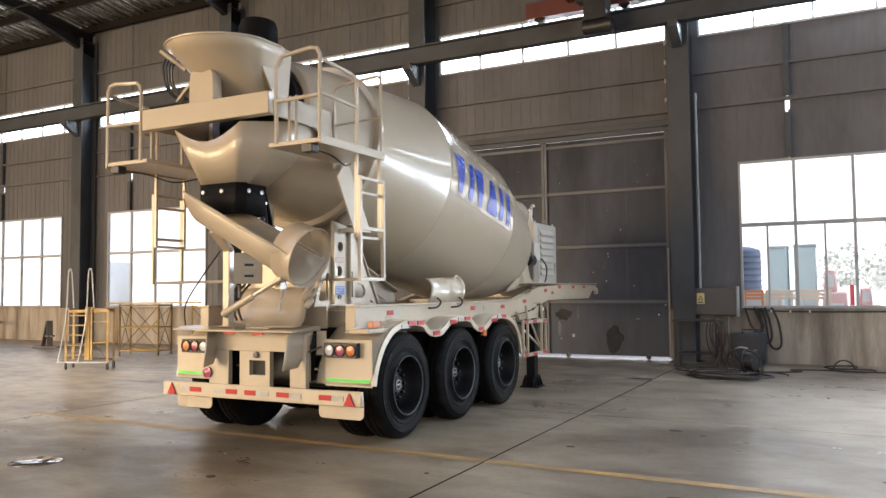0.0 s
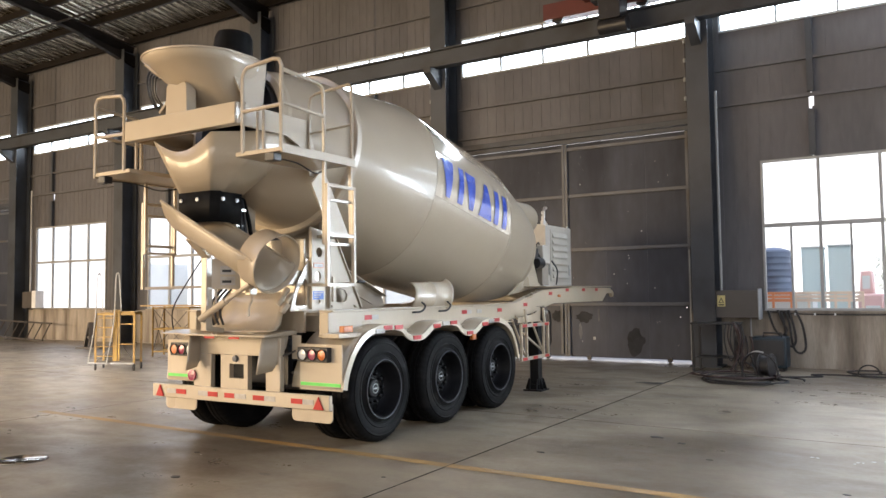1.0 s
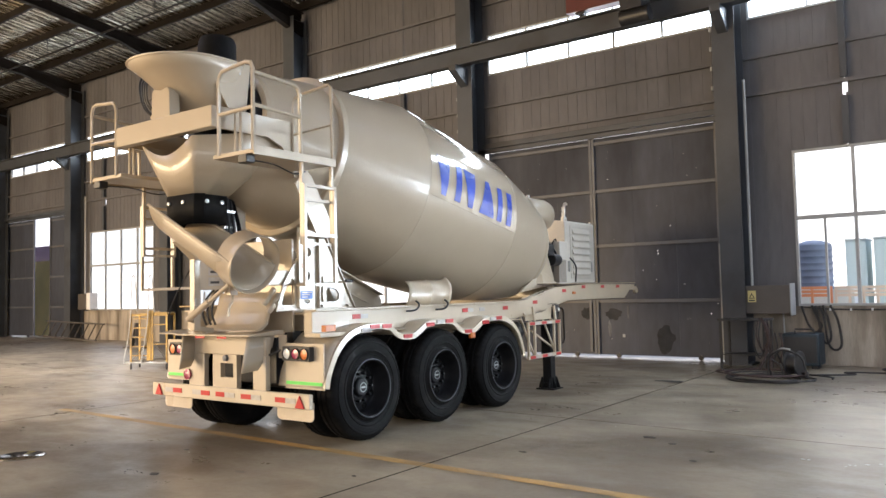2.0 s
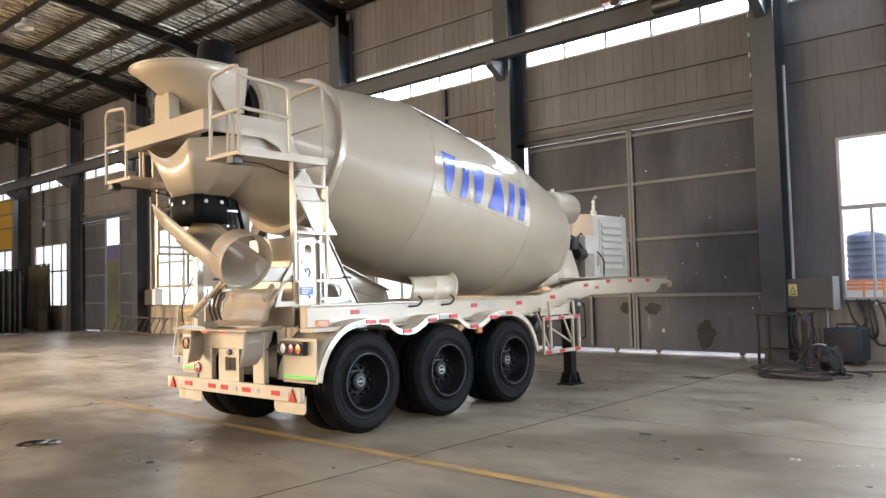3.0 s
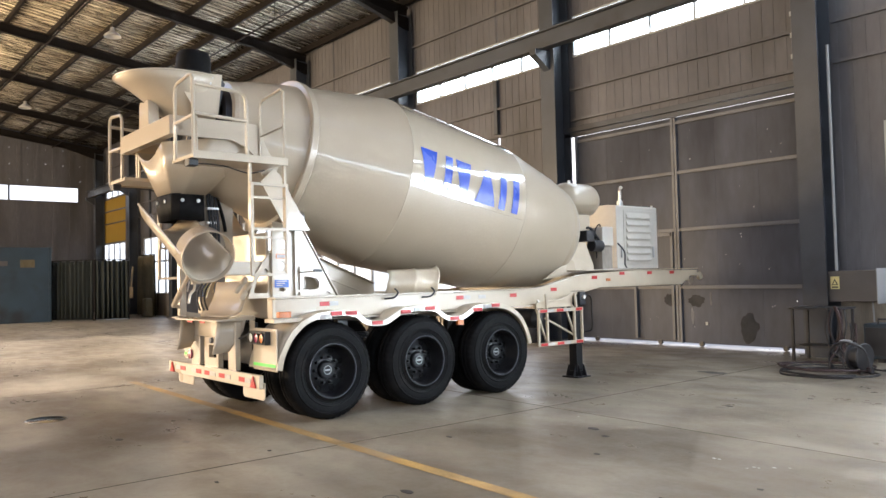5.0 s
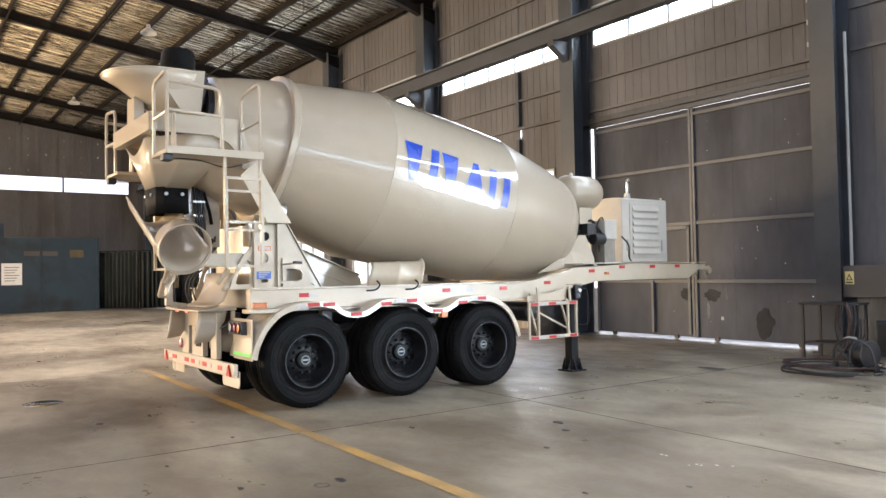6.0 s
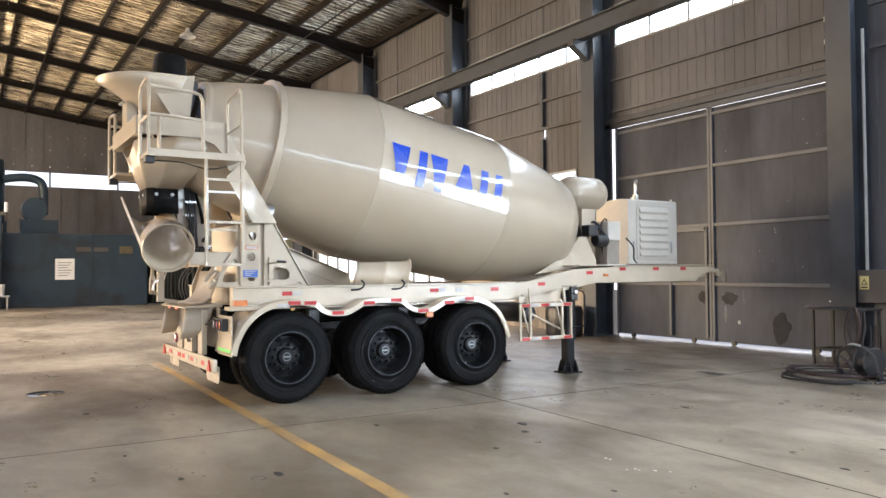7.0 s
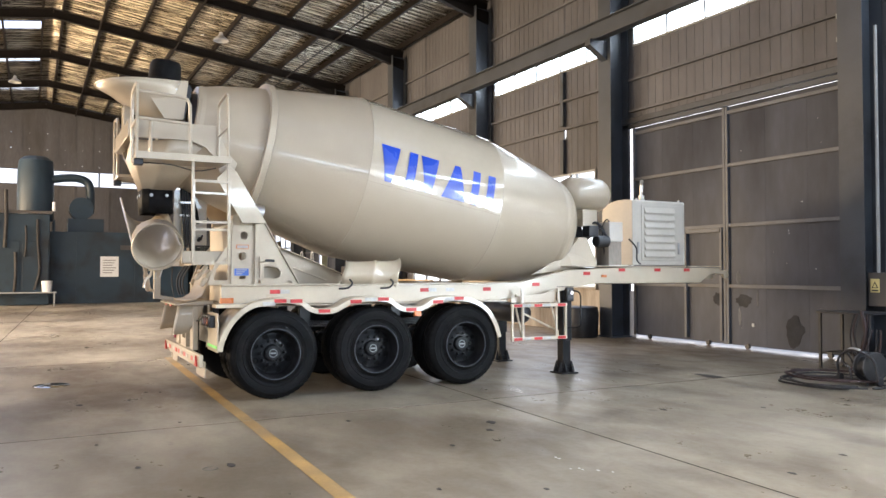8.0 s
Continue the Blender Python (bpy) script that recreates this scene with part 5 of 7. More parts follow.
part("cable", M().tube(smooth_line([(-4.60, 6.27, 0.99), (-4.68, 6.24, 0.955), (-4.75, 6.21, 0.93), (-4.80, 6.24, 0.90)], 4), 0.010, 6), BLACK, rear, "black lamp cable")
part("pull_cable", M().tube(smooth_line([(-5.82, 6.15, 1.97), (-6.05, 6.14, 1.72), (-6.32, 6.16, 1.41), (-6.36, 6.2, 1.18)], 4), 0.008, 6), BLACK, trailer, "thin black control cable")
part("hose_board", M().box(-5.36, -5.345, 6.03, 6.45, 1.9, 2.62), PAINT, trailer, "cream board behind the hoses", bevel=0.004)
for k in range(4):
    y, x = 6.115 + 0.032 * k, -5.31 + 0.012 * (k % 2)
    m = M().tube(smooth_line([(x - 0.03, y, 2.70), (x, y + 0.01, 2.5), (x + 0.03, y + 0.02, 2.25), (x + 0.02, y + 0.03, 2.05), (x + 0.05, y + 0.04, 1.86)], 5), 0.015 + 0.002 * (k % 2), 8)
    part("hose", m, BLACK, trailer, "black hydraulic hose hanging beside the board")
for z in (2.44, 2.27):
    part("hose_clamp", M().box(-5.31, -5.27, 6.10, 6.245, z, z + 0.025), STEEL, trailer)
part("seal_strip", M().tube(smooth_line([(-5.31, 6.19, 2.70), (-5.30, 6.25, 2.52), (-5.29, 6.30, 2.34), (-5.28, 6.325, 2.18)], 5), 0.022, 8), RUBBER, trailer, "black rubber seal strip")
# swivel arm, valves and hoses between the chute and the pedestal
part("swivel_arm", M().box(-4.82, -4.77, 6.04, 6.60, 1.65, 1.81), PAINT, trailer, bevel=0.008)
for y, z, r in ((6.31, 1.58, 0.032), (6.37, 1.52, 0.03), (6.24, 1.50, 0.034), (6.30, 1.42, 0.036)):
    part("valve", M().revolve([(-0.06, 0.0), (-0.055, r * 0.8), (-0.03, r), (0.03, r), (0.055, r * 0.8), (0.06, 0.0)], (-4.775, y, z), (0.3, 0.5, 0.8), 14), PAINT, trailer, "cream-painted hydraulic valve")
for k in range(3):
    o = 0.03 * k
    m = M().tube(smooth_line([(-5.66 + 1.3 * o, 6.16 + o, 1.24), (-5.68 + 1.3 * o, 6.13 + o, 1.36), (-5.67 + 1.3 * o, 6.14 + o, 1.48), (-5.63 + 1.3 * o, 6.18 + o, 1.57), (-5.59 + 1.3 * o, 6.21 + o, 1.62)], 5), 0.012, 6)
    part("hose", m, BLACK, trailer, "black hydraulic hose under the chute")

# spare chute folded along the side
rows = []
for y, r, k in ((7.90, 0.20, 0.0), (7.96, 0.205, 0.0), (8.34, 0.215, 0.0), (8.36, 0.225, 0), (8.40, 0.225, 0), (8.42, 0.215, 0), (8.72, 0.225, 0), (8.76, 0.25, 0.02), (8.79, 0.27, 0.03)):
    y, r = 7.96 + 0.87 * (y - 7.90), 0.9 * r
    rows.append([(-4.50 + (r + 0.05) * math.cos(radians(a)), y + 0.10 * max(0, math.sin(radians(a))), 1.515 + r * math.sin(radians(a))) for a in range(-115, 66, 9)])
spare = part("spare_chute", M().strip(rows), PAINT_W, trailer, "cream extension chute stowed on the chassis", thick=0.008)
for y in (8.02, 8.6):
    m = M().tube(smooth_line([(-4.28, y - 0.1, 1.33), (-4.22, y, 1.34), (-4.2, y + 0.05, 1.40), (-4.24, y + 0.03, 1.45)], 4), 0.012, 6)
    part("strap", m, BLACK, spare)

# side guard, landing legs, air tank
def guard(X):
    m = M()
    for z in (1.06, 0.58):
        m.bar((X(-4.12), 10.46, z), (X(-4.12), 11.44, z), 0.035, 0.05)
    g = part("side_guard", m, PAINT_W, trailer, bevel=0.003)
    for y in (10.48, 10.66, 11.25, 11.42):
        part("post", M().bar((X(-4.12), y, 0.605), (X(-4.12), y, 1.035), 0.033, 0.033, (0, 1, 0)), PAINT_W, g, bevel=0.003)
    m = M()
    for y in (10.66, 11.30):
        m.bar((X(-4.16), y, 1.06), (X(-4.34), y, 1.24), 0.03, 0.03)
        m.bar((X(-4.14), y, 0.60), (X(-4.36), y, 1.16), 0.025, 0.025)
        m.bar((X(-4.12), y, 1.09), (X(-4.14), y, 1.30), 0.03, 0.03, (0, 1, 0))
    m.bar((X(-4.2), 10.70, 0.95), (X(-4.2), 11.35, 0.66), 0.025, 0.025)
    part("brace", m, PAINT_W, g)
    part("guard_plate", M().prism([(10.50, 1.10), (11.27, 1.10), (11.30, 1.30), (11.05, 1.22), (10.50, 1.18)], "x", *sorted((X(-4.185), X(-4.175)))), PAINT_W, g, bevel=0.003)
    for z in (1.06, 0.58):
        for y, c in ((10.5, RED), (10.65, WHITE), (10.85, RED), (11.0, WHITE), (11.27, RED)):
            part("reflector", bx(M(), X, -4.103, -4.098, y, y + 0.14, z - 0.02, z + 0.02), c, g, smooth=0)
    o = X(-4.42)
    leg = M().box(o - 0.085, o + 0.085, 11.53, 11.70, 0.50, 1.36)
    lg = part("landing_leg", leg, RIM_BLACK, trailer, "black telescopic landing leg", bevel=0.006)
    part("inner_tube", M().box(o - 0.072, o + 0.072, 11.543, 11.687, 0.06, 0.50), RIM_BLACK, lg, bevel=0.005)
    foot = part("foot", M().box(o - 0.155, o + 0.155, 11.46, 11.77, 0.0, 0.022), RIM_BLACK, lg, bevel=0.004)
    part("socket", M().box(o - 0.088, o + 0.088, 11.527, 11.703, 0.022, 0.10), RIM_BLACK, foot, bevel=0.004)
    for q in (-0.06, 0.06):
        for e in (1, -1):
            part("gusset", M().prism([(o + e * 0.089, 0.022), (o + e * 0.15, 0.022), (o + e * 0.15, 0.045), (o + e * 0.10, 0.19), (o + e * 0.089, 0.19)], "y", 11.615 + q - 0.006, 11.615 + q + 0.006), RIM_BLACK, foot)
            part("gusset", M().prism([(11.615 + e * 0.089, 0.022), (11.615 + e * 0.15, 0.022), (11.615 + e * 0.15, 0.045), (11.615 + e * 0.10, 0.19), (11.615 + e * 0.089, 0.19)], "x", o + q - 0.006, o + q + 0.006), RIM_BLACK, foot)
    if X(0) == 0:
        m = M().tube(smooth_line([(o + 0.08, 11.53, 1.28), (o + 0.16, 11.65, 1.26), (o + 0.18, 11.78, 1.22), (o + 0.18, 11.8, 1.0), (o + 0.18, 11.8, 0.75), (o + 0.14, 11.74, 0.70), (o + 0.1, 11.6, 0.70)], 4), 0.013, 6)
        part("crank", m, RIM_BLACK, lg)
        part("gearbox", M().box(o + 0.087, o + 0.17, 11.55, 11.68, 1.10, 1.31), BLACK, lg, bevel=0.012)
        part("shaft_end", M().revolve([(0, 0.0), (0, 0.035), (0.03, 0.03), (0.03, 0.0)], (o + 0.171, 11.62, 1.23), (1, 0, 0), 14), STEEL, lg)
        part("cap_plate", M().box(o - 0.11, o + 0.12, 11.40, 11.72, 1.312, 1.33), BLACK, lg, bevel=0.003)


both(guard)
part("leg_brace", M().bar((RX + 4.42, 11.615, 1.0), (-4.42, 11.615, 1.0), 0.05, 0.05), BLACK, trailer)
m = M().revolve([(-0.55, 0.0), (-0.53, 0.1), (-0.46, 0.15), (0.46, 0.15), (0.53, 0.1), (0.55, 0)], (CX + 0.25, 11.0, 0.92), (1, 0, 0), 24)
part("air_tank", m, BLACK, trailer, "black steel air tank under the chassis")
for hy in HUBS:
    for f in (1, -1):
        m = M()
        for k in range(4):
            m.bar((CX + f * 0.52, hy - 0.55 + 0.06 * k, 0.74 + 0.025 * k), (CX + f * 0.52, hy + 0.55 - 0.06 * k, 0.74 + 0.025 * k), 0.08, 0.022)
        m.box(CX + f * 0.52 - 0.05, CX + f * 0.52 + 0.05, hy + 0.52, hy + 0.66, 0.74, 1.14)
        part("leaf_spring", m, BLACK, trailer)

# front: drum drive, water tank, engine box
m = M().prism([(11.75, 1.64), (12.55, 1.64), (12.55, 1.72), (12.35, 2.1), (12.2, 2.1)], "x", CX - 0.55, CX - 0.50)
m.prism([(11.75, 1.64), (12.55, 1.64), (12.55, 1.72), (12.35, 2.1), (12.2, 2.1)], "x", CX + 0.50, CX + 0.55)
m.prism([(11.2, 1.50), (12.45, 1.64), (12.1, 1.80), (11.9, 1.84)], "x", CX + 0.62, CX + 0.66)
m.box(CX - 0.5, CX + 0.5, 12.22, 12.32, 1.64, 2.1)
part("front_pedestal", m, PAINT_W, trailer, bevel=0.005)
d1 = DRUM_O + AX * 3.72
m = M().revolve([(0.0, 0.0), (0.0, 0.34), (0.12, 0.34), (0.14, 0.27), (0.36, 0.25), (0.38, 0.16), (0.55, 0.15), (0.56, 0)], d1, AX, 24)
drive = part("drum_drive", m, BLACK, trailer, "black gearbox and hydraulic motor of the drum")
for dx, dz in ((0.1, 0.2), (0.22, 0.1), (0.3, 0.0), (0.16, -0.12)):
    p = d1 + AX * 0.4
    m = M().tube(smooth_line([(p.x + dx, p.y, p.z + dz), (p.x + dx + 0.12, p.y + 0.15, p.z + dz + 0.16), (p.x + dx + 0.14, p.y + 0.35, p.z + dz - 0.05), (p.x + dx * 0.5, p.y + 0.5, p.z - 0.3)], 4), 0.02, 8)
    part("hose", m, BLACK, drive)
m = M().box(-4.98, -4.80, 12.42, 12.62, 2.12, 2.30)
m.revolve([(-0.12, 0), (-0.12, 0.1), (0.12, 0.1), (0.12, 0)], (-4.86, 12.72, 2.05), (0, 1, 0), 20)
part("pump", m, BLACK, drive, bevel=0.01)
m = M().revolve([(-0.55, 0.0), (-0.52, 0.12), (-0.44, 0.22), (-0.34, 0.275), (-0.3, 0.285), (0.22, 0.285), (0.3, 0.27), (0.38, 0.22), (0.44, 0.12), (0.46, 0.0)], (-5.22, 12.66, 2.85), (0, 1, 0), 36)
tank = part("water_tank", m, PAINT, trailer, "cream cylindrical water tank over the drum front")
part("tank_bracket", M().box(-5.45, -5.0, 12.45, 12.75, 2.3, 2.58), PAINT_W, tank, bevel=0.005)
part("tank_valve", M().revolve([(0, 0.03), (0.05, 0.03), (0.06, 0.0)], (-5.22, 12.5, 3.13), (0, 0, 1), 12), STEEL, tank)

eng = part("engine_housing", M().prism([(-5.90, 1.66), (-5.095, 1.66), (-5.095, 2.775), (-5.12, 2.80), (-5.28, 2.815), (-5.48, 2.815), (-5.66, 2.79), (-5.80, 2.74), (-5.88, 2.68), (-5.90, 2.62)], "y", 13.60, 14.83), SATIN, trailer, "cream-white engine housing with louvred side door", bevel=0.008)
door = part("louvre_door", M().box(-5.094, -5.08, 13.80, 14.76, 1.74, 2.72), SATIN, eng, bevel=0.004)
for k in range(7):
    z = 1.80 + k * 0.128
    m = M().prism([(-5.079, z), (-5.079, z + 0.105), (-5.045, z + 0.022), (-5.045, z + 0.004)], "y", 13.86, 14.56)
    part("louvre", m, SATIN, door, smooth=0)
for y in (13.72, 14.66):
    m = M().box(-5.094, -5.06, y - 0.018, y + 0.018, 1.86, 2.06)
    part("latch", m, STEEL, eng, bevel=0.006)
for y in (13.72, 14.71):
    part("lifting_eye", M().revolve([(0, 0.02), (0.03, 0.018), (0.035, 0)], (-5.12, y, 2.80), (0, 0, 1), 10), STEEL, eng)
m = M().tube(smooth_line([(-5.30, 14.0, 2.8), (-5.30, 14.0, 3.06), (-5.29, 13.99, 3.12), (-5.26, 13.97, 3.15), (-5.22, 13.94, 3.14)], 4), 0.028, 10)
m.tube([(-5.36, 14.06, 2.8), (-5.36, 14.06, 3.10)], 0.022, 8)
m.revolve([(0, 0.0), (0, 0.06), (0.1, 0.055), (0.11, 0)], (-5.32, 14.02, 2.81), (0, 0, 1), 14)
part("exhaust_pipe", m, STEEL, eng)
cab = part("control_cabinet", M().box(-5.14, -4.82, 12.86, 13.15, 2.05, 2.375), SATIN, trailer, "white electric control cabinet", bevel=0.012)
# shade of the recessed lower part is put into its grey colour
part("stand", M().box(-5.14, -4.84, 12.86, 13.13, 1.66, 2.048), DADO, cab, "lower cabinet, greyed in colour for its shade", bevel=0.006)
part("foot_plate", M().box(-5.18, -4.80, 12.84, 13.24, 1.641, 1.659), SATIN, cab, bevel=0.003)
m = M().tube(smooth_line([(-4.95, 13.0, 2.3), (-4.92, 12.9, 2.42), (-4.95, 12.82, 2.3), (-4.95, 12.84, 2.0), (-4.98, 12.9, 1.7)], 4), 0.012, 6)
m.tube(smooth_line([(-4.85, 13.3, 2.1), (-4.80, 13.42, 1.95), (-4.82, 13.45, 1.75), (-4.9, 13.6, 1.68)], 4), 0.014, 6)
part("cable", m, BLACK, cab)


# ---- things in the hall ----
GREEN_GREY = material("dark_teal_paint", (0.019, 0.037, 0.055), 0.45, vary=0.15, scale=1.2, dirt=(0.012, 0.016, 0.02), dirt_amount=0.3)
CURTAIN = material("dark_green_canvas", (0.012, 0.018, 0.019), 0.75, vary=0.2, scale=2, grain=20, bump=0.1)
CANVAS = material("brown_canvas", (0.10, 0.085, 0.05), 0.8, vary=0.25, scale=2, grain=20, bump=0.1, stretch=(1, 1, 0.3))
YELLOW = material("yellow_scaffold_paint", (0.33, 0.205, 0.045), 0.5, vary=0.25, scale=4, dirt=(0.16, 0.11, 0.05), dirt_amount=0.5)
SIGN_Y = material("yellow_sign", (0.60, 0.51, 0.22), 0.5, vary=0.05, scale=8)
PAPER = material("white_paper", (0.72, 0.73, 0.74), 0.8, vary=0.05, scale=6)
CABINET = material("grey_brown_cabinet", (0.075, 0.066, 0.06), 0.5, vary=0.12, scale=2, dirt=(0.08, 0.07, 0.06), dirt_amount=0.3)
NAVY = material("navy_welder_paint", (0.008, 0.022, 0.034), 0.45, vary=0.15, scale=4, dirt=(0.03, 0.03, 0.03), dirt_amount=0.3)
HOSE_R = material("dull_red_hose", (0.036, 0.017, 0.015), 0.6, vary=0.2, scale=6)
HOSE_K = material("black_cable", (0.02, 0.018, 0.018), 0.6, vary=0.2, scale=6)
WOOD = material("pale_wood", (0.42, 0.30, 0.15), 0.7, vary=0.2, scale=5, stretch=(1, 1, 0.2))
CRANE_RED = material("dull_red_crane_paint", (0.10, 0.022, 0.018), 0.5, vary=0.15, scale=2)


def wavy_curtain(name, p, q, z0, z1, mat, label, folds=14, depth=0.09):
    p, q = Vector(p), Vector(q)
    d = q - p
    nrm = Vector((-d.y, d.x, 0)).normalized()
    rnd = random.Random(len(name) + folds)
    n = folds * 6
    rows = []
    for z, amp in ((z0, 1.25), (z0 + (z1 - z0) * 0.5, 1.0), (z1 - 0.25, 0.8), (z1, 0.6)):
        row = []
        for i in range(n + 1):
            w = math.sin(2 * math.pi * i / 6 + 0.7 * math.sin(i * 0.37)) * depth * amp
            b = p + d * (i / n) + nrm * w
            sag = 0.06 * abs(math.sin(math.pi * i / 12)) if z == z1 else 0
            row.append((b.x, b.y, z - sag))
        rows.append(row)
    r = root(name, (*((p + q) / 2).xy, z0), label, "curtain", "welding curtains")
    part("cloth", M().strip(rows), mat, r, thick=0.006, smooth=60)
    m = M().tube([(p.x, p.y, z1 + 0.0), (q.x, q.y, z1 + 0.0)], 0.02, 6)
    for e in (p, q):
        m.tube([(e.x, e.y, 0), (e.x, e.y, z1)], 0.025, 6)
    part("frame_tube", m, RAFTER, r)
    return r


wavy_curtain("curtain", (-36.0, 11.5, 0), (-34.35, 12.9, 0), 0.05, 2.8, CURTAIN, "dark green welding curtain hanging in folds", 10)
wavy_curtain("curtain", (-34.3, 12.95, 0), (-33.9, 14.35, 0), 0.05, 2.8, CURTAIN, "dark green welding curtain hanging in folds", 7)
wavy_curtain("curtain", (-38.6, 16.35, 0), (-36.1, 16.35, 0), 0.05, 3.15, CANVAS, "faded brown canvas curtain hanging before a window", 8, 0.12)

# teal plant room at the far end with a paper on its wall
booth = root("plant_room", (-37.5, 6.0, 0), "dark teal painted sheet-metal plant room with notices", "plant room")
part("wall", M().box(-39.6, -35.5, -1.0, 11.4, 0.0, 3.42), GREEN_GREY, booth, bevel=0.01)
for y in (-0.9, 1.5, 3.9, 6.3, 8.9, 11.33):
    part("corner_post", M().box(-35.497, -35.47, y - 0.05, y + 0.05, 0.0, 3.42), GREEN_GREY, booth)
part("notice", M().box(-35.497, -35.485, 7.30, 8.12, 1.27, 2.25), PAPER, booth, "white paper notice", smooth=0)
for k in range(6):
    part("notice_line", M().box(-35.484, -35.481, 7.42, 8.0 - 0.08 * (k % 3), 2.05 - 0.12 * k, 2.08 - 0.12 * k), CABINET, booth, smooth=0)
part("name_board", M().box(-35.497, -35.48, 8.2, 9.6, 2.58, 2.80), CABINET, booth, "grey board with faded writing", smooth=0)
part("name_board", M().box(-35.497, -35.48, 10.1, 10.7, 2.5, 2.86), CANVAS, booth, "tan board", smooth=0)

# dust collector with a bent duct behind the plant room
dust = root("dust_collector", (-37.0, 4.7, 3.42), "dark dust collector with a bent duct on the plant room roof", "dust collector")
m = M().revolve([(0, 0), (0, 0.8), (2.4, 0.8), (2.95, 0.74), (3.15, 0.5), (3.2, 0.0)], (-37.2, 4.5, 3.95), (0, 0, 1), 32)
part("drum_body", m, GREEN_GREY, dust)
m = M().tube(smooth_line([(-36.9, 5.2, 6.0), (-36.9, 5.7, 6.1), (-36.9, 6.3, 6.12), (-36.9, 6.75, 5.95), (-36.9, 6.9, 5.5), (-36.9, 6.9, 4.4)], 5), 0.2, 16)
part("duct", m, GREEN_GREY, dust)
m = M().box(-37.7, -36.3, 5.9, 7.5, 3.425, 4.1)
m.revolve([(-0.5, 0), (-0.5, 0.55), (0.5, 0.55), (0.5, 0)], (-36.9, 6.5, 4.6), (1, 0, 0), 28)
part("fan_housing", m, GREEN_GREY, dust, bevel=0.01)
for x, y in ((-38.0, 3.7), (-36.4, 3.7), (-38.0, 5.3), (-36.4, 5.3)):
    part("leg", M().box(x - 0.06, x + 0.06, y - 0.06, y + 0.06, 3.42, 4.0), GREEN_GREY, dust)

press = root("compressor_cabinet", (-35.0, 3.4, 0), "dark grey-green machine cabinet with a cream bucket beside it", "machine")
part("body", M().box(-35.46, -34.6, 1.6, 5.1, 0.0, 4.15), GREEN_GREY, press, bevel=0.03)
for y in (1.7, 2.85, 4.0):
    part("door_panel", M().box(-34.597, -34.57, y, y + 1.05, 0.35, 2.9), GREEN_GREY, press, bevel=0.01)
part("top_rail", M().box(-34.62, -34.5, 1.5, 5.2, 4.16, 4.30), CABINET, press, bevel=0.01)
part("pipe", M().tube(smooth_line([(-34.5, 4.6, 3.9), (-34.45, 4.62, 2.8), (-34.5, 4.7, 1.6), (-34.45, 4.5, 0.7)], 5), 0.06, 10), HOSE_K, press)
for y, z0, z1, r in ((1.9, 0.6, 5.6, 0.09), (2.3, 2.9, 5.9, 0.06), (2.75, 1.2, 4.6, 0.05), (3.3, 2.6, 5.2, 0.08), (4.1, 2.2, 3.6, 0.05), (3.7, 0.6, 2.4, 0.07)):
    part("pipe", M().tube(smooth_line([(-34.42, y, z0), (-34.38, y + 0.05, (z0 + z1) / 2), (-34.45, y + 0.02, z1)], 4), r, 8), HOSE_K, press)
for y, z in ((5.25, 4.3), (3.0, 3.4)):
    part("gauge_glass", M().revolve([(0, 0), (0, 0.07), (0.42, 0.07), (0.42, 0)], (-34.5, y, z), (0, 0, 1), 14), PAPER, press, "small pale glass cylinder")
part("shelf", M().box(-34.56, -33.9, 2.2, 5.4, 0.55, 0.6), ALU, press)
for y in (2.3, 5.3):
    part("shelf_leg", M().box(-34.0, -33.94, y - 0.03, y + 0.03, 0.0, 0.55), ALU, press)
part("bucket", M().revolve([(0, 0), (0, 0.19), (0.5, 0.23), (0.5, 0.2), (0.02, 0.17)], (-34.2, 5.0, 0.602), (0, 0, 1), 20), PAPER, press)

# electric cabinet with a warning sign beside the column
cabx = root("electric_cabinet", (-2.25, 16.72, 1.0), "grey-brown steel electric cabinet with a yellow warning sign", "electric cabinet")
part("body", M().box(-2.71, -1.90, 16.48, 16.86, 0.985, 1.53), CABINET, cabx, bevel=0.01)
part("door_edge", M().box(-1.898, -1.88, 16.46, 16.86, 0.95, 1.56), ALU, cabx, bevel=0.004)
sg = part("warning_sign", M().box(-2.66, -2.51, 16.470, 16.477, 1.21, 1.43), SIGN_Y, cabx, "yellow sign with a black triangle", smooth=0)
part("triangle", M().prism([(-2.64, 1.28), (-2.53, 1.28), (-2.585, 1.39)], "y", 16.465, 16.469), BLACK, sg, smooth=0)
part("triangle_field", M().prism([(-2.617, 1.292), (-2.553, 1.292), (-2.585, 1.358)], "y", 16.462, 16.464), SIGN_Y, sg, smooth=0)
part("sign_line", M().box(-2.64, -2.53, 16.465, 16.469, 1.23, 1.255), BLACK, sg, smooth=0)
m = M()
m.tube([(-2.60, 16.6, 1.53), (-2.60, 16.6, 5.6)], 0.028, 8)
m.tube([(-2.1, 16.8, 0.985), (-2.1, 16.84, 0.6)], 0.016, 8)
part("conduit", m, ALU, cabx)
cab2 = root("electric_cabinet", (-27.15, 16.7, 1.0), "pale grey electric box on the far wall", "electric cabinet")
part("body", M().box(-27.45, -26.85, 16.6, 16.92, 1.15, 1.75), CABINET, cab2, bevel=0.01)
part("door_edge", M().box(-26.848, -26.6, 16.6, 16.92, 1.15, 1.78), PAPER, cab2, bevel=0.005)
part("conduit", M().tube([(-27.2, 16.75, 1.75), (-27.2, 16.75, 5.5)], 0.03, 8), ALU, cab2)

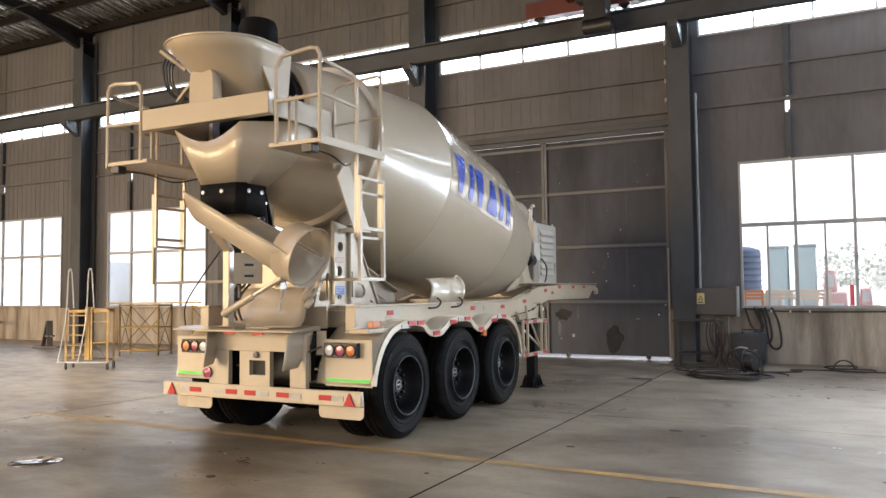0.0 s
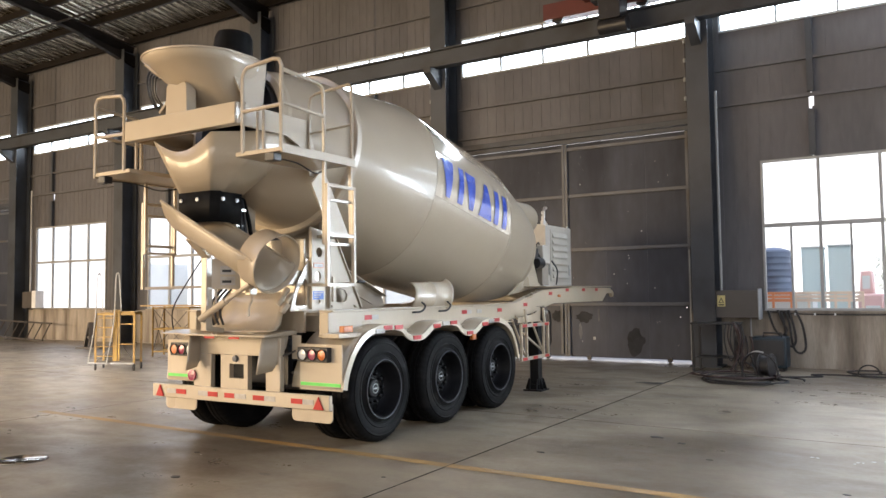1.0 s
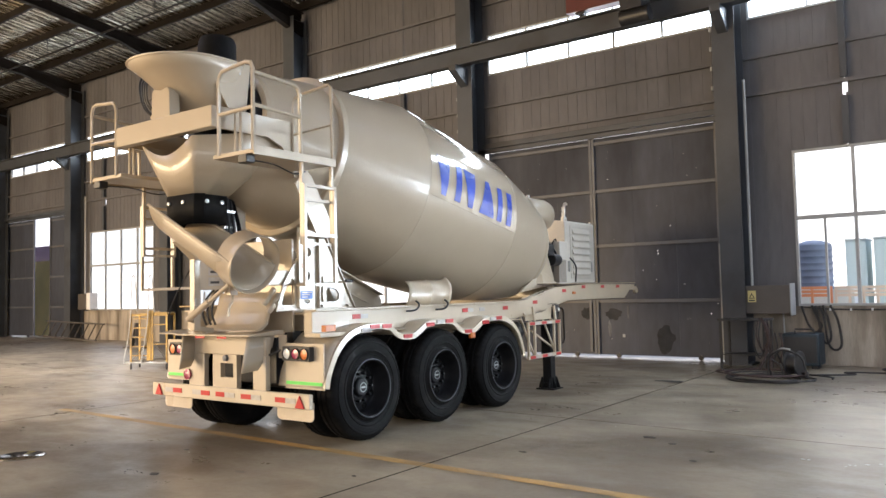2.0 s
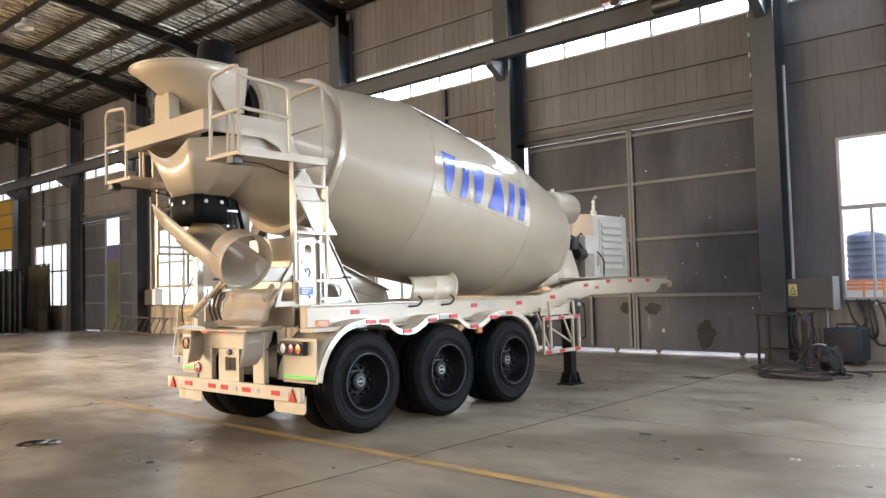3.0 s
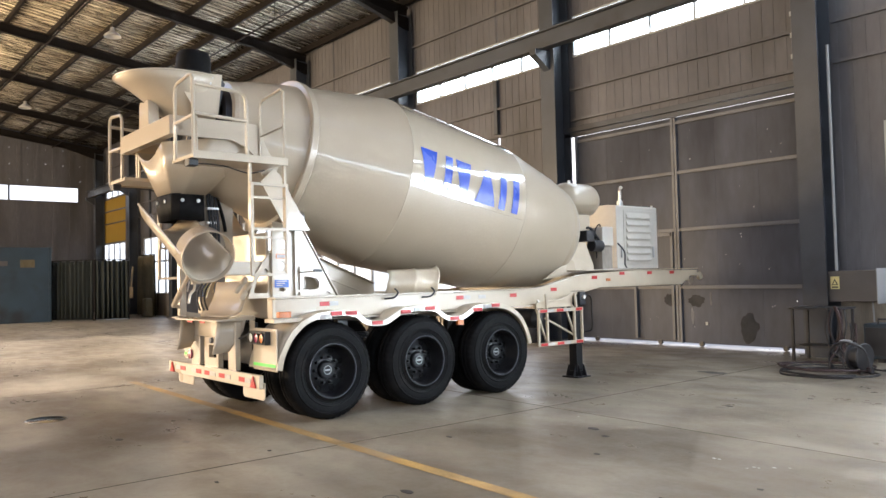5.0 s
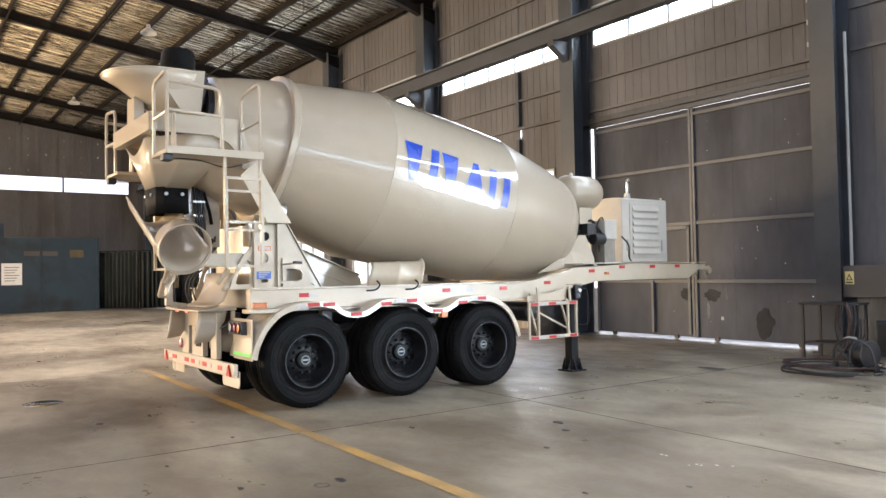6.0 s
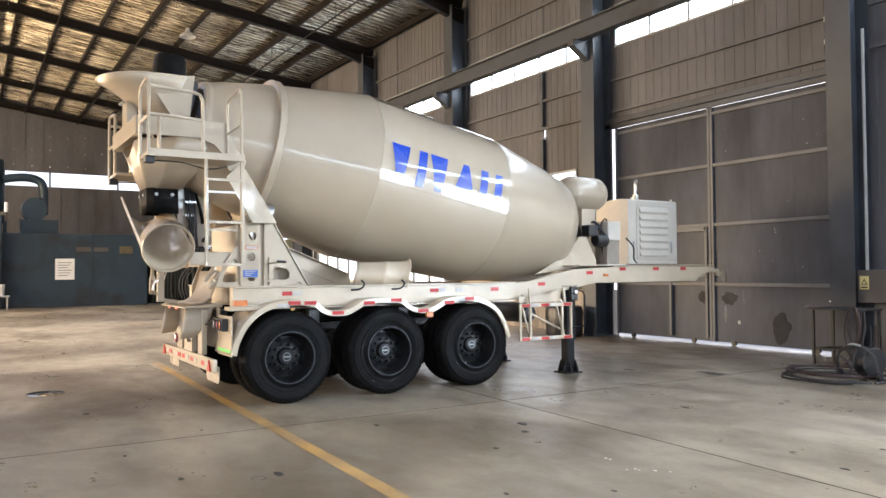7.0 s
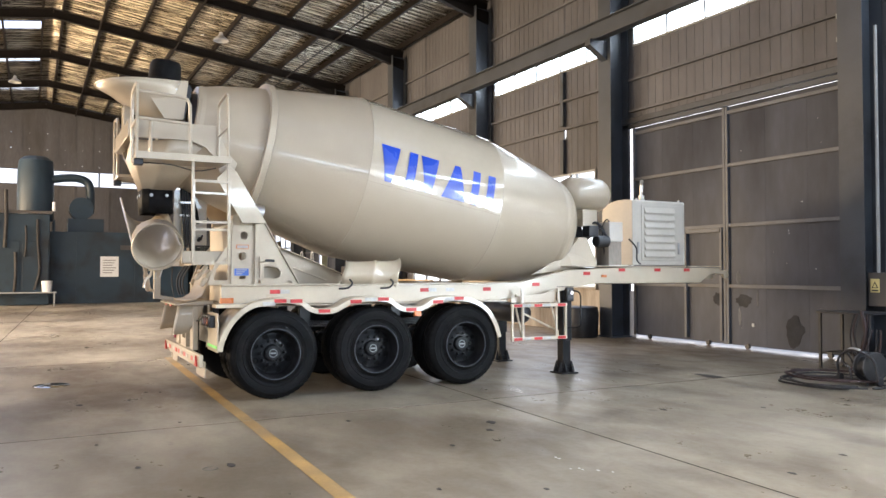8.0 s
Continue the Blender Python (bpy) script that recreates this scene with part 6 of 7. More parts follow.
# work table, barrel, welder and cables
tab = root("work_table", (-2.7, 15.9, 0), "dark steel work table beside the column", "table")
part("tabletop", M().box(-2.99, -2.14, 15.55, 16.2, 0.885, 0.92), BLACK, tab, bevel=0.006)
for x in (-2.95, -2.18):
    for y in (15.6, 16.15):
        part("leg", M().box(x - 0.02, x + 0.02, y - 0.02, y + 0.02, 0, 0.885), BLACK, tab)
part("shelf", M().box(-2.92, -2.21, 15.62, 16.13, 0.25, 0.27), BLACK, tab)
wel = root("welding_machine", (-1.6, 16.3, 0), "navy blue welding machine with cables, standing at the wall", "welding machine")
part("body", M().box(-1.98, -1.36, 16.05, 16.6, 0.06, 0.64), NAVY, wel, bevel=0.02)
part("front_panel", M().box(-1.94, -1.40, 16.035, 16.049, 0.12, 0.58), BLACK, wel, bevel=0.006)
part("handle", M().tube([(-1.76, 16.1, 0.64), (-1.76, 16.1, 0.72), (-1.44, 16.1, 0.72), (-1.44, 16.1, 0.64)], 0.015, 8), BLACK, wel)
for x in (-1.74, -1.46):
    part("foot", M().box(x - 0.05, x + 0.05, 16.1, 16.5, 0.0, 0.06), BLACK, wel)
cart = root("welding_cart", (-1.6, 14.55, 0), "small welding wire feeder cart on wheels", "cart")
m = M().tube(smooth_line([(-1.86, 14.5, 0.04), (-1.85, 14.46, 0.3), (-1.72, 14.44, 0.44), (-1.55, 14.44, 0.46), (-1.34, 14.48, 0.34), (-1.28, 14.5, 0.04)], 5), 0.018, 8)
m.tube([(-1.72, 14.48, 0.42), (-1.60, 14.6, 0.06)], 0.014, 8)
m.tube(smooth_line([(-1.80, 14.46, 0.30), (-1.66, 14.42, 0.22), (-1.62, 14.42, 0.05)], 4), 0.014, 8)
part("frame", m, HOSE_K, cart)
part("wire_drum", M().revolve([(-0.10, 0), (-0.10, 0.20), (-0.085, 0.21), (-0.075, 0.20), (-0.07, 0.15), (0.07, 0.15), (0.075, 0.20), (0.085, 0.21), (0.10, 0.20), (0.10, 0)], (-1.48, 14.62, 0.24), (1, -0.25, 0), 28), BLACK, cart, bevel=0.004)
part("handle", M().tube(smooth_line([(-1.70, 14.46, 0.455), (-1.62, 14.44, 0.49), (-1.50, 14.44, 0.475)], 4), 0.016, 8), ALU, cart, "pale worn grip")
for x in (-1.86, -1.28):
    part("wheel", M().revolve([(-0.02, 0), (-0.02, 0.06), (0.02, 0.06), (0.02, 0)], (x, 14.52, 0.06), (1, 0, 0), 16), BLACK, cart)
rnd = random.Random(5)
for i, (cx, cy, rx, ry, mat) in enumerate(((-1.80, 14.15, 0.66, 0.62, HOSE_K), (-1.72, 14.25, 0.78, 0.70, HOSE_K), (-1.95, 14.45, 0.62, 0.55, HOSE_R), (-1.88, 14.35, 0.52, 0.48, HOSE_K), (-2.0, 14.8, 0.72, 0.5, HOSE_R), (-0.05, 15.75, 0.26, 0.35, HOSE_K), (0.12, 15.85, 0.36, 0.30, HOSE_K))):
    pts = [(cx + rx * (1 + 0.12 * math.sin(3 * a + i)) * math.cos(a), cy + ry * (1 + 0.15 * math.cos(2 * a + i)) * math.sin(a), 0.018 + 0.03 * (i % 3)) for a in [2 * math.pi * k / 28 for k in range(27)]]
    solid("cable_coil", M().tube(pts, 0.015, 6), mat, "rubber welding cable coiled on the floor" if mat is HOSE_K else "dull red gas hose coiled on the floor", "cable", "cables on the floor")
for i, (x, zb, w, mat) in enumerate(((-1.62, 0.62, 0.16, HOSE_K), (-1.30, 0.30, 0.17, HOSE_K), (-1.42, 0.42, 0.12, HOSE_K))):
    pts = smooth_line([(x - w, 16.86, 1.12), (x - w * 0.6, 16.84, 0.9), (x - w * 0.2, 16.83, zb + 0.12), (x + w * 0.5, 16.83, zb), (x + w * 1.1, 16.83, zb + 0.12), (x + w * 0.8, 16.84, 0.85), (x + w * 0.1, 16.86, 1.13)], 5)
    solid("hanging_cable", M().tube(pts, 0.022, 6), mat, "black cable hung in loops from the window sill", "cable", "cables on the wall")
m = M().tube(smooth_line([(-2.25, 15.6, 0.93), (-2.12, 15.45, 0.8), (-2.04, 15.4, 0.4), (-2.0, 15.3, 0.05)], 5), 0.02, 6)
m.tube(smooth_line([(-2.2, 15.55, 0.94), (-2.05, 15.4, 0.7), (-2.1, 15.35, 0.3), (-2.2, 15.2, 0.05)], 5), 0.02, 6)
solid("gas_hose", m, HOSE_R, "dull red gas hoses hanging from the work table", "hose")
rnd = random.Random(11)
for i in range(6):
    x = -2.22 + 0.06 * i
    y = 15.45 - 0.03 * (i % 3)
    top = 0.90 if i < 3 else 0.68
    low = rnd.uniform(0.08, 0.4)
    w = rnd.uniform(0.06, 0.14)
    pts = smooth_line([(x - w, y + 0.1, top), (x - w * 1.1, y, (top + low) / 2), (x, y - 0.03, low), (x + w * 1.1, y, (top + low) / 2), (x + w * 0.6, y + 0.1, top)], 5)
    solid("cable_loop", M().tube(pts, 0.013, 6), HOSE_R if i % 4 == 1 else HOSE_K, "cable hung in loops from the work table", "cable", "cables at the work table")
solid("floor_cable", M().tube(smooth_line([(-1.3, 15.0, 0.016), (-0.7, 15.35, 0.016), (-0.9, 15.62, 0.016), (-0.4, 15.75, 0.016), (0.6, 15.7, 0.016), (1.6, 15.95, 0.016), (3.0, 16.2, 0.016)], 6), 0.014, 6), HOSE_K, "black cable lying along the wall", "cable")
m = M().tube(smooth_line([(-1.75, 16.87, 1.10), (-1.2, 16.87, 1.055), (-0.4, 16.87, 1.045), (0.6, 16.87, 1.05), (2.2, 16.87, 1.06)], 6), 0.014, 6)
sill_cable = solid("sill_cable", m, HOSE_K, "black cable clipped under the window sill", "cable")
for x in (-1.3, -0.95, -0.6):
    part("clip", M().box(x, x + 0.03, 16.84, 16.885, 1.03, 1.075), PAPER, sill_cable, "white cable clip")
arc = [(-0.02 + 0.17 * math.cos(radians(a)), 16.1, 0.014 + 0.16 * math.sin(radians(a))) for a in range(0, 181, 12)]
solid("cable_hoop", M().tube(arc, 0.014, 6), HOSE_K, "stiff black cable bowed up from the floor", "cable")

m = M().revolve([(0.0, 0.0), (0.0, 0.40), (0.05, 0.43), (0.58, 0.45), (0.70, 0.42), (0.72, 0.38), (0.69, 0.0)], (-9.45, 15.85, 0.0), (0, 0, 1), 32)
solid("black_tub", m, BLACK, "black plastic tub standing beside the column", "tub")

# mobile platform ladder and scaffold frames
lad = root("mobile_ladder", (-13.7, 10.7, 0), "yellow mobile work platform on castors", "mobile platform")
for x, y in ((-14.1, 10.5), (-12.9, 10.62), (-13.95, 11.2), (-12.75, 11.3)):
    part("post", M().box(x - 0.035, x + 0.035, y - 0.03, y + 0.03, 0.14, 1.2), YELLOW, lad, bevel=0.004)
part("centre_post", M().box(-13.56, -13.42, 10.52, 10.6, 0.2, 1.27), YELLOW, lad, bevel=0.004)
part("centre_post", M().box(-13.40, -13.34, 10.52, 10.6, 0.2, 1.27), YELLOW, lad, bevel=0.004)
for z, mat in ((0.18, CABINET), (1.18, YELLOW)):
    part("cross_rail", M().bar((-14.1, 10.5, z), (-12.9, 10.62, z), 0.05, 0.05), mat, lad, bevel=0.004)
    part("cross_rail", M().bar((-13.95, 11.2, z), (-12.75, 11.3, z), 0.05, 0.05), mat, lad, bevel=0.004)
part("deck", M().prism([(-13.55, 10.53), (-12.9, 10.6), (-12.75, 11.3), (-13.4, 11.22)], "z", 1.205, 1.23), YELLOW, lad)
for k in range(5):
    z = 0.30 + 0.2 * k
    part("step", M().bar((-14.08 + 0.02 * k, 10.5, z), (-13.52, 10.56, z), 0.12, 0.022), YELLOW, lad)
for k in range(2):
    z = 0.55 + 0.42 * k
    part("step", M().bar((-13.36, 10.56, z), (-12.92, 10.62, z), 0.06, 0.022), YELLOW, lad)
m = M().tube([(-14.05, 10.49, 0.2), (-13.55, 10.55, 0.55)], 0.011, 6)
m.tube([(-13.36, 10.54, 0.62), (-12.92, 10.6, 0.22)], 0.011, 6)
part("brace", m, CABINET, lad)
m = M()
for ox in (0.0, 0.59):
    m.tube(smooth_line([(-14.34 + ox, 10.46, 0.13), (-14.12 + ox, 10.46, 1.0), (-14.06 + ox, 10.46, 1.9), (-14.02 + ox, 10.48, 2.03), (-13.96 + ox, 10.5, 1.95), (-13.89 + ox, 10.52, 1.25)], 5), 0.02, 8)
m.tube([(-14.34, 10.46, 0.15), (-12.9, 10.58, 0.15)], 0.018, 6)
part("hand_rail", m, ALU, lad)
for x, y in ((-14.1, 10.5), (-12.9, 10.62), (-13.95, 11.2), (-12.75, 11.3)):
    part("castor", M().revolve([(-0.025, 0), (-0.025, 0.075), (0.025, 0.075), (0.025, 0)], (x, y, 0.075), (1, 0.4, 0), 16), BLACK, lad)

# the platform stands turned to the wall
for ob in lad.children:
    for v in ob.data.vertices:
        px, py = v.co.x + BASE[lad].x, v.co.y + BASE[lad].y
        u, w = (px + 14.1) / 1.2, (py - 10.5 - 0.1 * (px + 14.1)) / 0.69
        v.co.x, v.co.y = -14.06 + 0.82 * u - 0.40 * w - BASE[lad].x, 10.49 + 0.33 * u + 0.36 * w - BASE[lad].y


def scaffold(p, q, h, label):
    p, q = Vector((*p, 0)), Vector((*q, 0))
    r = root("scaffold", tuple((p + q) / 2), label, "scaffold", "scaffold frames by the wall")
    for e in (p, q):
        part("post", M().tube([(e.x, e.y, 0), (e.x, e.y, h)], 0.024, 8), YELLOW, r)
    for z in (0.12, h * 0.55, h - 0.03):
        part("rail", M().tube([(p.x, p.y, z), (q.x, q.y, z)], 0.02, 8), YELLOW, r)
    for za, zb in ((0.12, h - 0.05), (h - 0.05, 0.12)):
        part("brace", M().tube([(p.x, p.y, za), (q.x, q.y, zb)], 0.009, 6), CABINET, r, "thin dark brace")
    return r


for p, q, h in (((-16.04, 13.46), (-15.09, 13.82), 1.27), ((-15.09, 13.82), (-15.10, 14.25), 1.27), ((-16.04, 13.46), (-16.30, 14.02), 1.27), ((-16.30, 14.02), (-15.10, 14.25), 1.27), ((-14.60, 14.45), (-13.60, 14.75), 1.22)):
    scaffold(p, q, h, "yellow steel scaffold frame with crossed braces")
solid("scaffold_plank", M().prism([(-16.55, 13.60), (-16.50, 13.42), (-14.2, 14.28), (-14.3, 14.46)], "z", 1.275, 1.315), WOOD, "weathered plank lying on the scaffold frames", "plank", bevel=0.006)
m = M()
for y, z in ((16.4, 0.62), (16.1, 0.05)):
    m.bar((-29.4, y, z + 0.1), (-25.1, y - 0.1, z - 0.0), 0.05, 0.05)
lg = root("lying_ladder", (-27.2, 16.2, 0), "steel ladder lying against the foot of the wall", "ladder")
part("rails", m, CABINET, lg)
for k in range(9):
    f = k / 8
    part("rung", M().bar((-29.2 + 4 * f, 16.4 - 0.1 * f, 0.68 - 0.09 * f), (-29.2 + 4 * f, 16.1 - 0.1 * f, 0.12 - 0.09 * f), 0.03, 0.03), CABINET, lg)
br = root("scrap_bracket", (-20.3, 14.6, 0), "dark steel bracket with a base plate standing on the floor", "bracket")
part("base_plate", M().prism([(-20.75, 14.38), (-20.0, 14.66), (-20.1, 14.9), (-20.85, 14.62)], "z", 0.0, 0.05), CABINET, br, bevel=0.006)
for o in (0.0, 0.28):
    part("cheek", M().bar((-20.52 + o, 14.55 + 0.1 * o, 0.05), (-20.36 + 0.25 * o, 14.60, 0.78), 0.16, 0.04), CABINET, br, bevel=0.006)
part("cross_piece", M().bar((-20.40, 14.56, 0.34), (-20.15, 14.64, 0.34), 0.08, 0.05), CABINET, br)
m = M().prism([(-36.0, 0.0), (-35.3, 0.0), (-35.35, 0.7), (-35.5, 0.95), (-35.9, 0.9)], "y", 15.6, 16.0)
solid("sack", m, CANVAS, "pale canvas sack standing by the wall", "sack", bevel=0.08)
shv = root("shovel", (-38.9, 15.9, 0.6), "wooden shovel leaning by the column", "shovel")
part("shaft", M().tube([(-39.3, 16.2, 1.5), (-39.3, 16.3, 2.6)], 0.05, 8), WOOD, shv)
part("blade", M().box(-39.6, -39.0, 16.15, 16.22, 0.9, 1.5), WOOD, shv, bevel=0.02)

# high lamps, wall lamp
for x, y in ((-22.0, 10.1), (-34.4, 10.1), (-34.5, 3.6), (-9.6, 10.1)):
    z = roof_z(y) - 1.15
    r = root("high_bay_lamp", (x, y, z), "grey dish lamp hanging under the roof, unlit", "lamp", "lamps under the roof")
    part("shade", M().revolve([(0.0, 0.26), (0.06, 0.24), (0.14, 0.14), (0.2, 0.07), (0.3, 0.06), (0.32, 0)], (x, y, z), (0, 0, 1), 24), ALU, r, thick=0.006)
    part("cord", M().tube([(x, y, z + 0.3), (x, y, roof_z(y) + 0.425)], 0.012, 6), BLACK, r)

# overhead crane end on the runway
cr = root("overhead_crane", (-4.8, 16.1, 7.47), "dull red overhead crane end carriage on the runway beam", "crane")
part("end_carriage", M().box(-6.1, -3.6, 15.95, 16.25, 7.56, 7.92), CRANE_RED, cr, bevel=0.015)
for x in (-5.8, -3.9):
    part("wheel", M().revolve([(-0.06, 0), (-0.06, 0.13), (0.06, 0.13), (0.06, 0)], (x, 16.1, 7.605), (0, 1, 0), 20), BLACK, cr)
part("girder", M().box(-5.1, -4.6, -5.9, 15.94, 7.75, 8.5), CRANE_RED, cr, bevel=0.015)
m = M().box(-4.55, -4.1, 15.2, 15.7, 7.05, 7.55)
m.revolve([(-0.3, 0), (-0.3, 0.16), (0.3, 0.16), (0.3, 0)], (-4.3, 15.4, 6.95), (1, 0, 0), 20)
m.box(-4.75, -4.5, 15.3, 15.6, 7.5, 7.75)
part("drive_motor", m, BLACK, cr, bevel=0.01)

# floor marks
m = M()
for x0, x1 in ((-9.5, -2.91), (-2.89, 3.32), (3.34, 9.5)):
    ya, yb = 6.385 - 0.026 * (x0 + 2), 6.385 - 0.026 * (x1 + 2)
    m.add([(x0, ya - 0.065, 0.004), (x1, yb - 0.065, 0.004), (x1, yb + 0.065, 0.004), (x0, ya + 0.065, 0.004)], [(0, 1, 2, 3)])
solid("floor_line", m, YELLOW_LINE, "worn yellow line painted on the floor", "floor marking", kind="structure", smooth=0)
mh = root("floor_drain", (-6.63, 4.66, 0), "round polished steel floor drain cover", "drain cover")
POLISHED = material("polished_steel_cover", (0.85, 0.84, 0.82), 0.09, metal=1.0, vary=0.05, scale=6, bump=0.01, rough_vary=0.03)
part("rim", M().revolve([(0.0, 0.235), (0.003, 0.232), (0.003, 0.222), (0.0, 0.22)], (-6.63, 4.66, 0.0), (0, 0, 1), 36), CABINET, mh)
part("cover", M().revolve([(-0.006, 0.219), (0.001, 0.219), (0.002, 0.217), (0.002, 0.0)], (-6.63, 4.66, 0.0045), (0.0145, 0.006, 1), 36), POLISHED, mh)
part("lifting_slot", M().box(-6.68, -6.58, 4.650, 4.668, 0.0055, 0.0075), HOSE_K, mh, "dark lifting slot")
m = M()
rnd = random.Random(3)
ring = [(-3.1 + 0.28 * math.cos(a) * rnd.uniform(0.7, 1.2), 13.3 + 0.12 * math.sin(a) * rnd.uniform(0.6, 1.3), 0.004) for a in [2 * math.pi * k / 18 for k in range(18)]]
m.add(ring, [tuple(range(18))])
solid("floor_patch", m, BLACK, "dark oily scrap patch on the floor", "stain", smooth=0)


def fleck(x, y, size, mat, label, flat=0.35):
    """A small flat scrap with an uneven outline, lying on the floor."""
    n = 9
    ring = []
    for k in range(n):
        a = 2 * math.pi * k / n
        f = rnd.uniform(0.65, 1.2)
        ring.append((x + size * f * math.cos(a), y + size * 0.6 * f * math.sin(a)))
    solid("floor_scrap", M().prism(ring, "z", 0.0005, 0.0015 + size * flat * 0.2), mat, label, "debris", "scraps on the floor", smooth=0)


for x, y, q in ((-1.36, 10.7, 0.05), (-0.91, 7.75, 0.035), (-1.64, 8.6, 0.07), (0.26, 7.0, 0.03), (0.61, 7.68, 0.03), (1.15, 9.6, 0.04), (0.96, 10.5, 0.035), (-1.13, 5.84, 0.06), (-4.74, 4.91, 0.06), (-2.42, 4.94, 0.03), (-3.15, 5.77, 0.03), (-1.4, 5.17, 0.04), (-0.92, 11.8, 0.04), (-1.33, 8.39, 0.05), (-2.4, 7.33, 0.045), (-5.33, 5.88, 0.03), (-5.4, 5.72, 0.035)):
    fleck(x, y, q, HOSE_K, "dark scrap of tar or rubber on the floor")
for x, y in ((-0.12, 8.3), (0.24, 8.18), (0.26, 8.25), (0.30, 8.25), (0.38, 8.34), (0.47, 8.41), (-0.07, 8.3), (-2.2, 9.03), (-5.28, 5.66)):
    fleck(x, y, rnd.uniform(0.010, 0.018), PAPER, "white chip of paint on the floor")
for i in range(14):
    fleck(rnd.uniform(-9, 2), rnd.uniform(3.5, 13), rnd.uniform(0.008, 0.02), rnd.choice((DADO, CABINET, HOSE_K)), "small chip of grit on the floor")
m = M().revolve([(0.0, 0.062), (0.003, 0.060), (0.003, 0.050), (0.0, 0.048)], (-1.1, 5.67, 0.0), (0, 0, 1), 24)
solid("floor_ring", m, CABINET, "thin dark ring mark on the concrete floor", "stain")

# ---- outside the windows: colours paled to paint in the haze ----
TANK_B = material("dark_blue_tank", (0.15, 0.18, 0.25), 0.5, vary=0.08, scale=2)
PALE = material("haze_paled_building", (0.66, 0.68, 0.66), 0.8, vary=0.08, scale=0.5)
TEAL = material("haze_paled_teal", (0.56, 0.66, 0.66), 0.8, vary=0.08, scale=0.5)
RED_S = material("bright_red_paint", (0.70, 0.09, 0.10), 0.5, vary=0.1, scale=1)
LEAF = material("haze_paled_leaves", (0.55, 0.58, 0.54), 0.8, vary=0.15, scale=1)
RED_P = material("haze_paled_red", (0.72, 0.47, 0.44), 0.5, vary=0.1, scale=1)
PEACH = material("haze_paled_barrier", (0.80, 0.62, 0.48), 0.5, vary=0.1, scale=1)
ORANGE_P = material("orange_barrier", (0.80, 0.29, 0.13), 0.5, vary=0.1, scale=1)
YEL_P = material("yellow_outside", (0.78, 0.66, 0.28), 0.6, vary=0.1, scale=1)
PURP = material("lilac_board", (0.50, 0.38, 0.56), 0.6, vary=0.1, scale=1)
prof = []
for k in range(7):
    prof += [(k * 0.147, 0.40), (k * 0.147 + 0.067, 0.383), (k * 0.147 + 0.113, 0.383)]
m = M().revolve([(0, 0)] + prof + [(1.04, 0.35), (1.107, 0.15), (1.12, 0)], (-2.107, 20.0, 1.41), (0, 0, 1), 40)
solid("water_tank", m, TANK_B, "dark blue ribbed plastic water tank on a stand outside", "tank")
solid("tank_stand", M().box(-2.75, -1.25, 19.5, 20.5, -0.04, 1.408), PALE, "pale concrete stand under the tank", "stand")
# second barrier is the same orange, its colour paled for haze behind glass
for x0, x1, mat, label in ((-3.56, -1.62, ORANGE_P, "bright orange safety barrier outside the window"), (-1.58, -0.21, PEACH, "orange barrier outside the window, paled in colour for haze")):
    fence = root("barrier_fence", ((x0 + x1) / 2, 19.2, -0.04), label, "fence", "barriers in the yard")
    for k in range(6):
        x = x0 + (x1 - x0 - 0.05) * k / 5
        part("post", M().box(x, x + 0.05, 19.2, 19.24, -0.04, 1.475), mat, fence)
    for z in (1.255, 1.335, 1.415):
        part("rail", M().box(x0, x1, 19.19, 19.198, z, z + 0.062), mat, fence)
for x0, x1, z in ((-1.677, -1.236, 2.60), (-1.075, -0.58, 2.62)):
    shed = root("metal_locker", ((x0 + x1) / 2, 22, -0.04), "pale teal metal locker standing in the yard", "locker", "lockers in the yard")
    part("body", M().box(x0, x1, 21.5, 22.5, -0.04, z - 0.05), TEAL, shed, bevel=0.01)
    part("top", M().box(x0 - 0.02, x1 + 0.02, 21.47, 22.53, z - 0.049, z), PALE, shed, bevel=0.008)
    part("door", M().box(x0 + 0.03, x1 - 0.03, 21.48, 21.498, 0.1, z - 0.10), TEAL, shed, bevel=0.004)
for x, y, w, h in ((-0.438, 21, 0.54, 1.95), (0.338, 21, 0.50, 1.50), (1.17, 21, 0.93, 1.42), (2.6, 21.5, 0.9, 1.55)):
    machine = root("red_machine", (x + w / 2, y + 0.75, -0.04), "red machine in the yard, paled in colour for haze", "machine", "machines in the yard")
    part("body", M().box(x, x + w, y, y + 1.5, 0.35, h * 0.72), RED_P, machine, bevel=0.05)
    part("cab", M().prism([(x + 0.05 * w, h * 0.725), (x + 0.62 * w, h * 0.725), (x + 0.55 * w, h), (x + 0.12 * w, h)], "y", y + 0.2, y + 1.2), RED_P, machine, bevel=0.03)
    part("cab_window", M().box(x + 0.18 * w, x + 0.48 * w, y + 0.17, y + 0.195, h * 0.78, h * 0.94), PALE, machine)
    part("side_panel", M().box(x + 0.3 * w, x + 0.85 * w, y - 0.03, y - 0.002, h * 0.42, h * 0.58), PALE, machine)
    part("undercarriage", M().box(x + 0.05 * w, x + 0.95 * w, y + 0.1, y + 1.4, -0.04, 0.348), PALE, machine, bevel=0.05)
solid("red_post", M().box(0.157, 0.245, 20.5, 20.58, -0.04, 1.583), RED_S, "bright red post in the yard", "post", bevel=0.01)


